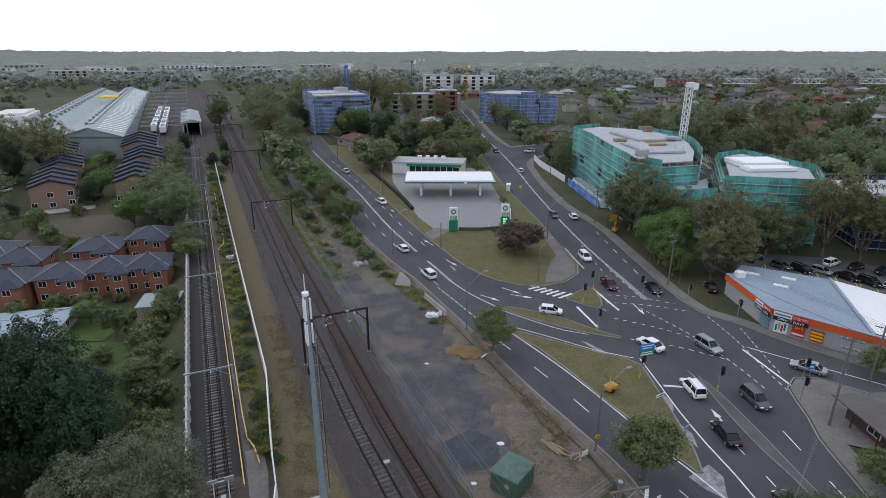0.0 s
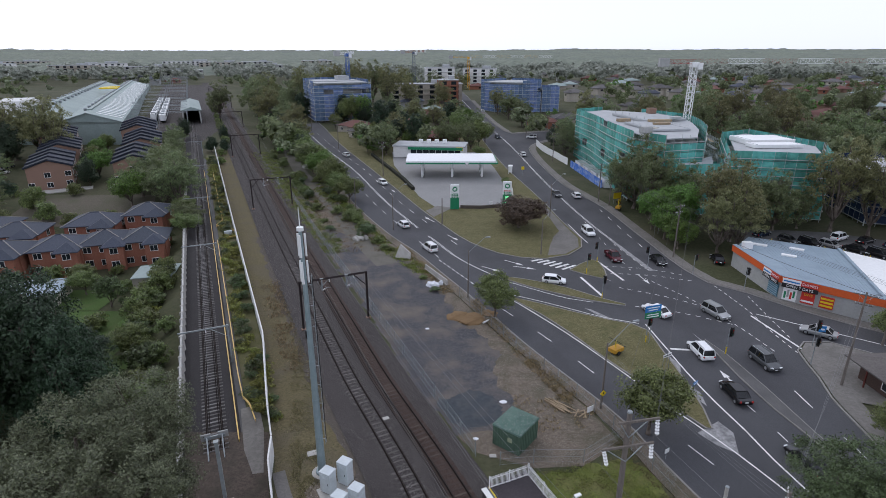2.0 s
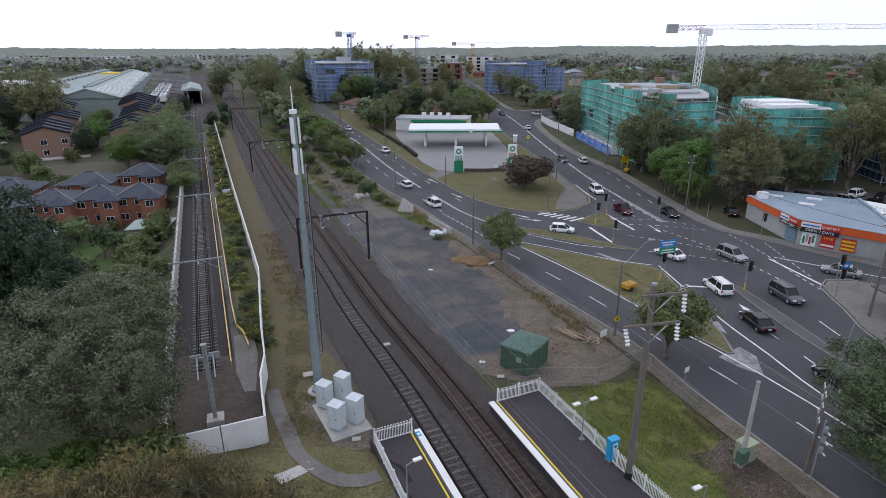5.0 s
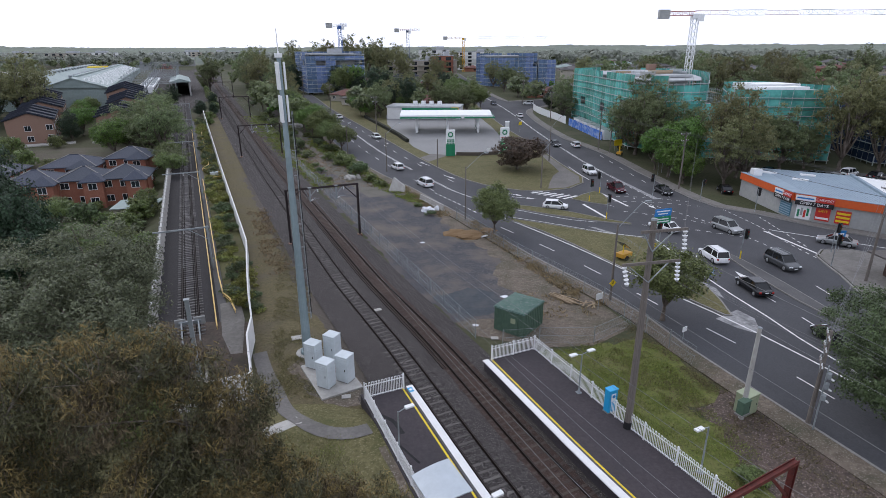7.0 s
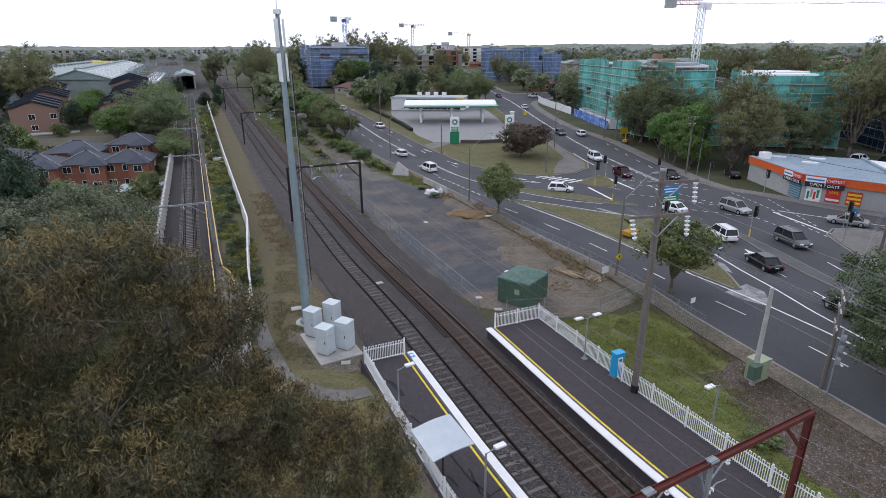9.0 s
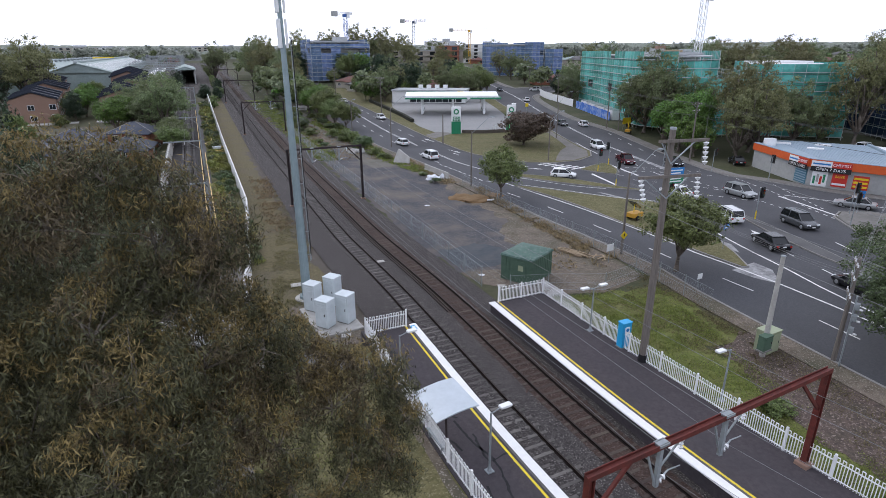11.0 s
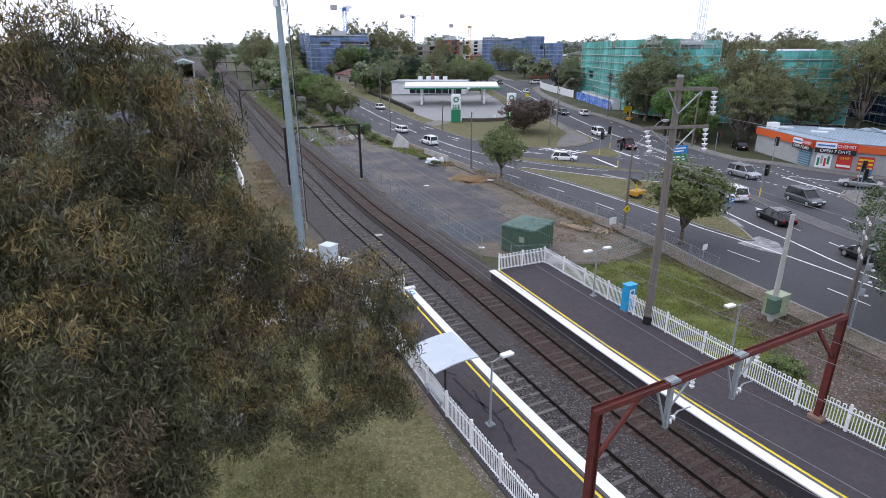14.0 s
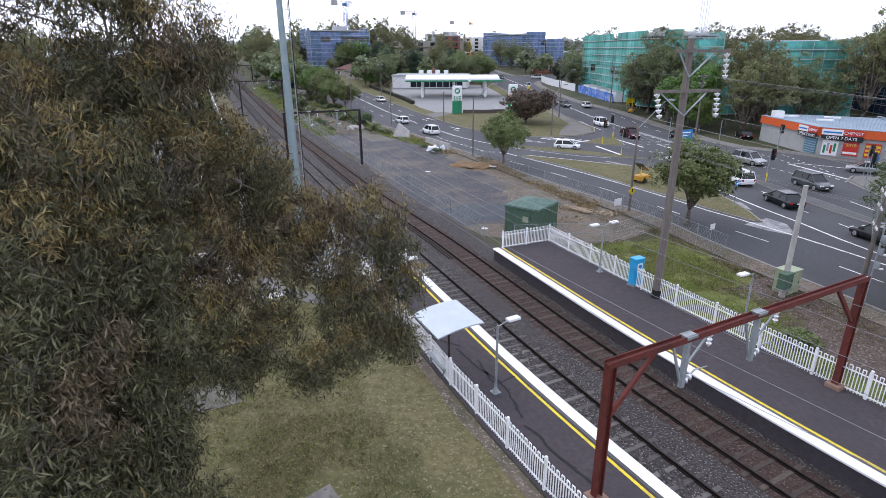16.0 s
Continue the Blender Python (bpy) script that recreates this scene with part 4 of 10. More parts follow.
# ---- walls beside the single track ----
def panel_wall(name, pts, height, panel, thick, material, label, post_mat=None, lean=0.0):
    ob = thing(name, Matrix.Identity(4), label, "wall")
    line = spline(pts, panel)
    for a, b in zip(line, line[1:]):
        bm = bmesh.new()
        d = (Vector(b) - Vector(a)) * 0.012
        ribbon(bm, [(a[0] + d.x, a[1] + d.y), (b[0] - d.x, b[1] - d.y)], thick, -3.5 if lean else -0.3, height, lambda x, y: 0.03 * max(0, y - 120))
        part("wall_panel", bm, material, ob)
        if post_mat:
            bm = bmesh.new()
            box(bm, a[0], a[1], land(*a) - 0.3, thick * 2.2, thick * 2.2, height + 0.36, 0)
            part("post", bm, post_mat, ob)
    return ob


panel_wall("noise_wall", [(-22.6 - 0.437 * (y - 62.3), y) for y in (68, 100, 140, 180, 212)], 2.5, 4.0, 0.16, WHITE_WALL, "long white panel wall beside the railway")
panel_wall("noise_wall", [(-22.6 - 0.437 * 5.7, 68), (-22.4, 60), (-19.3, 51), (-17.4, 46), (-16.7, 42.6), (-15.6, 39.6), (-14.4, 36.5)], 2.5, 3.0, 0.16, WHITE_WALL, "white panel wall turning towards the buffer stop")
panel_wall("noise_wall", [(-14.4, 36.5), (-17.4, 35.2), (-21, 33.7)], 2.5, 2.4, 0.16, WHITE_WALL, "white panel wall across the end of the track")
panel_wall("boundary_wall", [(wall_x(y), y) for y in (33.8, 50, 70, 100, 130, 172)], 2.3, 2.6, 0.22, surf("stained_wall", (0.50, 0.50, 0.48), (0.40, 0.40, 0.385), 3, 0.9, 0.1, c3=(0.28, 0.28, 0.265), scale3=0.6, vary=0.08), "pale concrete panel wall above the gardens", CONCRETE, 1.0)

# ---- trees ----
RNG = np.random.default_rng(11)


def quads(name, v, material, parent=None):
    """A mesh of loose four-cornered leaves; v holds four corners for each."""
    k = len(v) // 4
    me = bpy.data.meshes.new(name)
    me.vertices.add(4 * k)
    me.vertices.foreach_set("co", np.asarray(v, dtype=np.float32).ravel())
    me.loops.add(4 * k)
    me.loops.foreach_set("vertex_index", np.arange(4 * k, dtype=np.int32))
    me.polygons.add(k)
    me.polygons.foreach_set("loop_start", np.arange(0, 4 * k, 4, dtype=np.int32))
    me.update(calc_edges=True)
    me.materials.append(material)
    ob = new(name, me)
    if parent is not None:
        ob.parent = parent
    return ob


def unit(v):
    return v / (np.linalg.norm(v, axis=1)[:, None] + 1e-9)


def leaves(points, size, aspect, droop, rng, facing=None):
    """Leaf corners round the given points: pointed blades that hang by droop and face roughly outward."""
    n = len(points)
    nm = unit(rng.normal(size=(n, 3)) * 0.55 + (0 if facing is None else facing) + np.array((0, 0, 0.35)))
    d = rng.normal(size=(n, 3))
    d[:, 2] -= droop
    d = unit(d - 0.8 * (d * nm).sum(1)[:, None] * nm)
    s = unit(np.cross(d, nm))
    ln = (size * rng.uniform(0.6, 1.35, n))[:, None]
    w = ln * aspect * rng.uniform(0.7, 1.2, n)[:, None]
    out = np.empty((n, 4, 3))
    out[:, 0] = points - d * ln * 0.5
    out[:, 1] = points + s * w * 0.5 - d * ln * 0.05
    out[:, 2] = points + d * ln * 0.5
    out[:, 3] = points - s * w * 0.5 - d * ln * 0.05
    return out.reshape(-1, 3)


def crown_points(blobs, clumps, per, spread, rng, shell=0.55):
    """Points in clumps, more of them near the skin of each ellipsoid, with the way each faces."""
    vol = np.array([b[3] * b[4] * b[5] for b in blobs]) ** 0.7
    pick = rng.choice(len(blobs), clumps, p=vol / vol.sum())
    b = np.array(blobs)[pick]
    u = unit(rng.normal(size=(clumps, 3)))
    r = rng.uniform(shell ** 3, 1.0, clumps) ** (1 / 3)
    c = b[:, :3] + u * r[:, None] * b[:, 3:]
    rad = spread * rng.uniform(0.6, 1.35, clumps)
    v = rng.normal(size=(clumps, per, 3))
    v = v / (np.linalg.norm(v, axis=2)[:, :, None] + 1e-9) * rng.random((clumps, per, 1)) ** 0.45
    p = c[:, None, :] + v * rad[:, None, None] * np.array((1, 1, 0.72))
    f = v * 0.7 + u[:, None, :] * 0.6
    return p.reshape(-1, 3), c, f.reshape(-1, 3)


def limb(bm, a, b, r1, r2, rng, bend=0.12, k=5):
    """A limb in k bent pieces."""
    a, b = Vector(a), Vector(b)
    side = Vector(rng.normal(size=3)) * (b - a).length * bend
    prev, pr = a, r1
    for i in range(1, k + 1):
        t = i / k
        q = a.lerp(b, t) + side * math.sin(math.pi * t)
        rr = r1 + (r2 - r1) * t
        tube(bm, prev, q, pr, rr, 5)
        prev, pr = q, rr


def tree(name, blobs, trunk_r, clumps, per, spread, size, aspect, droop, material, label, seed, fork=0.35, twigs=14, base=(0, 0, 0), shell=0.55, bark=BARK, extra=(), facing=1.0):
    """A tree: trunk and limbs in one mesh, a crown of leaf clumps."""
    rng = np.random.default_rng(seed)
    root = thing(name, Matrix.Identity(4), label, "tree")
    top = max(b[2] for b in blobs)
    fz = base[2] + (top - base[2]) * fork
    cx, cy = np.mean([b[0] for b in blobs]), np.mean([b[1] for b in blobs])
    f = Vector((base[0] + (cx - base[0]) * 0.4, base[1] + (cy - base[1]) * 0.4, fz))
    pts, cl, way = crown_points(blobs, clumps, per, spread, rng, shell)
    bm = bmesh.new()
    tube(bm, (base[0], base[1], base[2] - 0.3), (base[0], base[1], base[2] + 0.5), trunk_r * 1.5, trunk_r * 1.05, 10)
    limb(bm, (base[0], base[1], base[2] + 0.4), f, trunk_r * 1.05, trunk_r * 0.75, rng, 0.05, 4)
    for b in blobs:
        c = Vector(b[:3])
        limb(bm, f, c, trunk_r * 0.55, trunk_r * 0.22, rng, 0.1, 5)
        near = cl[np.argsort(((cl - np.array(b[:3])) ** 2).sum(1))]
        for q in near[:: max(1, len(near) // max(1, twigs))][:twigs]:
            if (Vector(q) - c).length < max(b[3:]) * 1.4:
                limb(bm, c.lerp(f, rng.uniform(0, 0.4)), q, trunk_r * 0.2, trunk_r * 0.05, rng, 0.12, 3)
    part("trunk", bm, bark, root, smooth=True)
    quads("crown", leaves(pts, size, aspect, droop, rng, way * facing), material, root)
    for mat, share, level in extra:
        wave = np.sin(pts[:, 0] * 1.3 + level * 9) * np.sin(pts[:, 1] * 1.1 + 1) + 0.6 * np.sin(pts[:, 2] * 1.5 + level * 5)
        sel = pts[(rng.random(len(pts)) < share * 0.45) & (wave > level * 2 + 0.1)]
        if len(sel):
            quads("young_leaves" if share < 0.5 else "bronze_leaves", leaves(sel, size * 1.08, aspect, droop, rng), mat, root)
    return root


def globe(h, w, n, rng, low=0.3):
    """Crown ellipsoids of an uneven tree of height h and width w."""
    out = []
    for i in range(n):
        a = 6.283 * i / n + rng.uniform(-0.5, 0.5)
        q = rng.uniform(0.25, 0.6) * w / 2 if i else 0
        z = h * (low + (0.88 - low) * rng.uniform(0.25, 0.85)) if i else h * 0.78
        r = w * rng.uniform(0.2, 0.3)
        out.append((q * math.cos(a), q * math.sin(a), z, r, r, min(r * 0.9, h - z)))
    return out


def kinds():
    r = np.random.default_rng(5)
    made = {}
    spec = (
        ("euc", "gum_tree", 16, 12.5, 15, 0.36, 190, 56, 1.0, 0.5, 0.36, 0.6, LEAF_EUC, "tall grey-green gum tree with open crown", 0.12),
        ("euc2", "gum_tree", 18, 13, 16, 0.36, 190, 56, 0.95, 0.5, 0.36, 0.6, LEAF_BROWN, "tall bronze-green gum tree with open crown", 0.16),
        ("round", "tree", 8, 7.4, 9, 0.18, 190, 80, 0.78, 0.27, 0.5, 0.2, LEAF_MID, "round mid-green street tree", 0.3),
        ("bright", "tree", 9, 8, 9, 0.2, 190, 75, 0.82, 0.3, 0.5, 0.2, LEAF_BRIGHT, "bright green leafy tree", 0.2),
        ("dark", "dark_tree", 17, 11.5, 18, 0.35, 430, 84, 1.0, 0.34, 0.46, 0.1, LEAF_DARK, "very dark green dense tree", 0.05),
        ("bush", "bush", 3, 4, 6, 0.1, 80, 45, 0.5, 0.28, 0.5, 0.0, LEAF_MID, "low green bush beside the railway", 0.1),
        ("bushg", "bush", 3, 4, 6, 0.1, 80, 45, 0.5, 0.28, 0.5, 0.0, LEAF_ROADSIDE, "low dark green bush beside the railway", 0.1),
        ("shrub", "shrub", 1.3, 2.0, 5, 0.04, 40, 24, 0.3, 0.2, 0.4, -0.2, LEAF_YELLOW, "yellow-green shrub in the planting strip", 0.05),
        ("shrubd", "shrub", 1.3, 2.0, 5, 0.04, 40, 24, 0.3, 0.2, 0.4, -0.2, LEAF_ROADSIDE, "dull green shrub in the planting strip", 0.05),
        ("red", "red_tree", 8.2, 12.5, 12, 0.25, 300, 60, 0.9, 0.4, 0.5, 0.1, LEAF_RED, "broad dark red-leaved tree on the verge", 0.08),
    )
    for key, name, h, w, n, tr, cl, per, sp, size, asp, droop, mat, lab, low in spec:
        made[key] = tree(name, globe(h, w, n, r, low), tr, cl, per, sp, size, asp, droop, mat, lab, len(made) + 3, max(0.12, low * 0.8), 8)
        made[key]["used"] = 0
    return made


KIND = kinds()


def plant(key, x, y, s=1.0, turn=None, tall=1.0, dz=0.0, label=""):
    """Puts a tree of that kind at x, y: the first is the original, the rest are copies."""
    t = turn if turn is not None else float(RNG.uniform(0, 360))
    m = pose(x, y, land(x, y) + dz, 0, 0, t) @ Matrix.Diagonal((s, s, s * tall, 1))
    ob = KIND[key]
    if not ob["used"]:
        ob["used"] = 1
        ob.matrix_basis = m
        got = ob
    else:
        b = ob.matrix_basis.copy()
        ob.matrix_basis = Matrix.Identity(4)
        got = copy_thing(ob, m)
        ob.matrix_basis = b
    if label:
        got["label"] = label
    return got


# beside the camera: the great gum behind the western platform, bough by bough (x, y, z, radius of each leafy mass)
GUM_TOP = ((-8.1, 13.3, 17.4, 1.07), (-9.5, 12.9, 17.3, 1.34), (-7.2, 13.8, 16.9, 0.95), (-7.2, 13.3, 15.8, 1.20), (-6.0, 13.9, 15.7, 1.12), (-5.9, 14.5, 15.2, 0.78), (-6.5, 13.4, 14.5, 1.17), (-7.5, 12.9, 14.8, 1.03), (-8.0, 11.4, 14.3, 1.11), (-5.7, 14.5, 13.5, 0.70), (-8.0, 14.0, 13.4, 1.78), (-8.9, 12.2, 16.6, 1.0), (-11.2, 12.2, 17.0, 1.5), (-12.6, 12.6, 16.2, 1.8))
GUM_EAST = ((-5.2, 15.0, 12.5, 0.70), (-4.4, 15.1, 11.8, 0.80), (-3.6, 15.1, 11.0, 0.95), (-2.1, 14.7, 11.15, 1.0), (-1.6, 14.7, 10.6, 0.73), (-1.3, 14.3, 9.7, 0.61), (-1.6, 13.6, 8.9, 0.71), (-1.3, 13.3, 8.4, 0.48), (-2.5, 12.9, 8.5, 0.66), (-3.3, 12.3, 8.3, 0.54), (-2.3, 13.9, 9.7, 0.88), (-3.3, 14.0, 10.5, 1.03), (-4.4, 14.6, 11.2, 1.24), (-4.2, 12.2, 9.1, 0.74), (-4.6, 12.7, 10.2, 1.06), (-2.7, 13.3, 9.4, 0.63))
GUM_MID = ((-4.9, 13.5, 12.8, 1.16), (-6.1, 12.5, 12.9, 1.37), (-6.8, 10.7, 13.3, 1.39), (-5.6, 12.3, 11.2, 1.24), (-6.3, 10.6, 11.8, 1.39), (-6.7, 9.2, 12.2, 1.16), (-4.9, 11.4, 9.1, 0.76), (-5.6, 10.9, 10.0, 1.12), (-8.2, 12.4, 10.8, 2.31), (-5.9, 14.4, 11.0, 1.29))
GUM_LOW = ((-6.1, 9.5, 10.6, 1.39), (-6.4, 8.1, 11.1, 1.09), (-5.7, 9.8, 9.2, 0.95), (-5.9, 8.3, 9.7, 1.21), (-5.9, 7.1, 10.1, 1.03), (-5.3, 8.8, 8.8, 0.73), (-4.9, 8.6, 8.1, 0.73), (-5.5, 7.8, 8.6, 1.03), (-5.6, 6.4, 9.2, 1.13), (-4.9, 7.3, 8.0, 1.12))
GUM_BACK = ((-11.4, 12.9, 14.8, 2.2), (-12.2, 10.9, 13.8, 3.2), (-11.0, 9.3, 10.6, 2.8), (-13.8, 11.9, 11.8, 3.4), (-9.2, 9.7, 8.8, 2.1), (-10.4, 8.5, 7.0, 2.2), (-7.8, 9.5, 7.4, 1.6), (-10.0, 11.3, 12.2, 2.8), (-6.8, 10.5, 8.0, 1.2))


def near_gum():
    rng = np.random.default_rng(21)
    root = thing("gum_tree", Matrix.Identity(4), "great gum tree with bronze-green hanging leaves behind the platform", "tree")
    f = Vector((-9.2, 11.6, 6.4))
    bm = bmesh.new()
    tube(bm, (-9.8, 11.2, 0.5), (-9.8, 11.2, 1.7), 0.48, 0.34, 12)
    limb(bm, (-9.8, 11.2, 1.6), f, 0.34, 0.26, rng, 0.04, 5)
    got = {"crown": [], "bronze_leaves": [], "young_leaves": []}
    for bough, fork_at, thick in ((GUM_TOP, 0.7, 0.15), (GUM_EAST, 0.72, 0.10), (GUM_MID, 0.6, 0.13), (GUM_LOW, 0.6, 0.11), (GUM_BACK, 0.5, 0.16)):
        mid = Vector(np.mean([b[:3] for b in bough], axis=0))
        k = f.lerp(mid, fork_at) - Vector((0, 0, 0.5))
        limb(bm, f, k, thick, thick * 0.55, rng, 0.08, 6)
        joints = [k]
        for x, y, z, r in sorted(bough, key=lambda b: (Vector(b[:3]) - k).length):
            c = Vector((x, y, z))
            e = c - Vector((0, 0, 0.35 * r))
            a = min(joints, key=lambda j: (j - e).length)
            limb(bm, a, e, max(0.03, thick * 0.5 - 0.012 * len(joints)), 0.022, rng, 0.12, 5)
            joints.append(e)
            n = int((26 + 46 * r ** 2.2) * (0.8 if bough is GUM_EAST else 0.95 if bough is GUM_TOP else 1.0))
            u = unit(rng.normal(size=(n, 3)))
            at = np.array(c) + u * r * (rng.uniform(0.2, 1.0, n) ** (1 / 2.4))[:, None]
            for q in at[:: max(1, n // 9)]:
                limb(bm, e, q, 0.022, 0.006, rng, 0.14, 3)
            per = 66
            rad = rng.uniform(0.24, 0.46, n)
            v = unit(rng.normal(size=(n * per, 3))).reshape(n, per, 3) * rng.random((n, per, 1)) ** 0.5
            v[:, :, 2] -= 0.35
            pts = at[:, None, :] + v * rad[:, None, None]
            way = v * 0.35 + u[:, None, :] * 0.35
            skin = u[:, 2] + rng.normal(0, 0.25, n)
            bronze = np.sin(at[:, 0] * 1.7 + 1) * np.sin(at[:, 1] * 1.4) + np.sin(at[:, 2] * 1.3) * 0.5 + rng.normal(0, 0.3, n)
            # low and back boughs get fewer bright bronze leaves: shade put into leaf colour
            kind = np.where(skin > (1.1 if bough is GUM_LOW else 0.62), 2, np.where(bronze > (0.95 if bough in (GUM_LOW, GUM_BACK) else 0.35), 1, 0))
            for name, w in (("crown", 0), ("bronze_leaves", 1), ("young_leaves", 2)):
                sel = kind == w
                if sel.any():
                    got[name].append(leaves(pts[sel].reshape(-1, 3), 0.17, 0.16, 1.4, rng, way[sel].reshape(-1, 3)))
    part("trunk", bm, BARK_PALE, root, smooth=True)
    for name, mat in (("crown", LEAF_NEAR), ("bronze_leaves", LEAF_BRONZE), ("young_leaves", LEAF_TIP)):
        quads(name, np.concatenate(got[name]), mat, root)


near_gum()
tree("willow_tree", [(-26.5, 40, 10, 4.4, 4.0, 3.4), (-24.3, 37.6, 8.6, 3.4, 3.6, 3.4), (-30, 37, 9.4, 4.4, 4.4, 3.8), (-24, 33.6, 8.4, 4.2, 3.6, 3.4), (-29, 31.5, 8, 4.6, 4.2, 3.8), (-22.9, 33.4, 6.8, 2.7, 2.8, 2.8), (-33.4, 34, 8, 4, 4, 3.8), (-25, 35.6, 5.6, 5.4, 4.6, 2.8), (-22.4, 35.2, 5.2, 2.0, 2.2, 2.4)],
     0.35, 820, 130, 0.9, 0.22, 0.40, 0.3, LEAF_GREY, "broad grey-green tree beside the single track", 22, 0.3, 8, (-26, 36, 0))
for x, y, s, tl in ((-44, 53, 1.0, 1.3), (-51.5, 52, 1.1, 1.25), (-40, 50, 0.8, 1.3), (-57, 46, 1.1, 1.15), (-48, 43, 0.9, 0.95), (-47.5, 56.5, 1.0, 1.25), (-55.5, 56, 1.05, 1.2)):
    plant("dark", x, y, s, None, tl)
plant("round", 7.9, 77.3, 0.98, 20)
plant("round", 22.0, 49.4, 1.15, 130, 0.9)
plant("red", 17.4, 123.5, 1.08, 10, 0.82)
tree("roadside_tree", [(31.6, 35.6, 6.2, 4.0, 4.0, 3.2), (34.4, 32.3, 6.0, 4.4, 4.0, 3.6), (30.9, 30.8, 4.6, 3.4, 3.4, 3.0), (35.9, 37.3, 5.5, 4.0, 3.6, 3.2), (38.4, 28.3, 6.2, 4.0, 4.0, 3.6), (29.8, 33.0, 4.0, 2.2, 2.4, 2.4)],
     0.3, 620, 150, 0.85, 0.2, 0.45, 0.2, LEAF_ROADSIDE, "dense green trees leaning over the roadside", 23, 0.3, 10, (32.4, 28.9, 0))
for key, x, y, s_ in (("bright", -25.2, 30.6, 0.6), ("bush", -20.6, 32.2, 1.3), ("bush", -22.6, 31.4, 1.5), ("bright", -29, 29, 0.6)):
    plant(key, x, y, s_)
# tall gums standing over the roofs: behind the netted flats, along the ridge, and beyond the gardens
for key, x, y, s_, tl in (("euc", 63, 228, 1.2, 1.1), ("euc2", 86, 238, 1.15, 1.0), ("euc", 99, 222, 1.35, 1.05), ("euc2", 114, 240, 1.3, 0.95), ("euc", 121, 214, 1.3, 0.95), ("euc2", 136, 226, 1.2, 1.05), ("euc", 144, 200, 1.3, 0.9), ("euc2", 152, 184, 1.1, 1.0),
                          ("euc2", -82, 262, 1.1, 1.15), ("euc", -90, 278, 1.3, 1.1), ("euc2", -104, 338, 1.3, 1.05), ("euc2", -78, 372, 1.4, 1.05), ("euc", -48, 384, 1.55, 1.15), ("euc2", -29, 380, 1.4, 1.0), ("euc", -8, 392, 1.3, 1.0), ("euc2", 9, 386, 1.1, 1.0), ("euc", 34, 402, 1.3, 0.95),
                          ("euc2", -136, 192, 1.3, 1.1), ("euc", -150, 206, 1.3, 1.0), ("euc", -124, 312, 1.3, 1.0)):
    plant(key, x, y, s_, None, tl)
# ---- buildings ----
def place(x, y, rz=0.0, dz=0.0):
    return pose(x, y, land(x, y) + dz, 0, 0, rz)


def hip_roof(bm, w, d, z, rise, over=0.5, gable=False):
    """A hipped (or gabled) roof with a thick eave over a w by d plan, ridge along x."""
    a, b = w / 2 + over, d / 2 + over
    r = a if gable else max(0.2, a - b)
    lo = [bm.verts.new(p) for p in ((-a, -b, z - 0.18), (a, -b, z - 0.18), (a, b, z - 0.18), (-a, b, z - 0.18))]
    e = [bm.verts.new(p) for p in ((-a, -b, z), (a, -b, z), (a, b, z), (-a, b, z))]
    t = [bm.verts.new(p) for p in ((-r, 0, z + rise), (r, 0, z + rise))]
    for i in range(4):
        bm.faces.new((lo[i], lo[(i + 1) % 4], e[(i + 1) % 4], e[i]))
    bm.faces.new(lo[::-1])
    bm.faces.new((e[0], e[1], t[1], t[0]))
    bm.faces.new((e[2], e[3], t[0], t[1]))
    bm.faces.new((e[1], e[2], t[1]))
    bm.faces.new((e[3], e[0], t[0]))


def window(parent, x, y, z, w, hgt, rz, frame_mat=SIGN_WHITE, sill=True):
    """A window: frame proud of the wall, a pane in it. Outward is local -y."""
    bm = bmesh.new()
    t = 0.07
    for bx, bz, sw, sh in ((0, 0, w, t), (0, hgt - t, w, t), (-w / 2 + t / 2, t, t, hgt - 2 * t), (w / 2 - t / 2, t, t, hgt - 2 * t), (0, t, t * 0.7, hgt - 2 * t)):
        box(bm, bx, 0, bz, sw, 0.12, sh)
    fr = part("window", bm, frame_mat, parent)
    fr.matrix_basis = pose(x, y, z, 0, 0, rz)
    bm = bmesh.new()
    box(bm, 0, 0.01, t, w - 2 * t, 0.05, hgt - 2 * t)
    part("pane", bm, GLASS, fr)
    return fr


def again_window(src, parent, x, y, z, rz):
    fr = part_again("window", src.data, parent, pose(x, y, z, 0, 0, rz))
    for c in src.children:
        part_again("pane", c.data, fr, Matrix.Identity(4))
    return fr


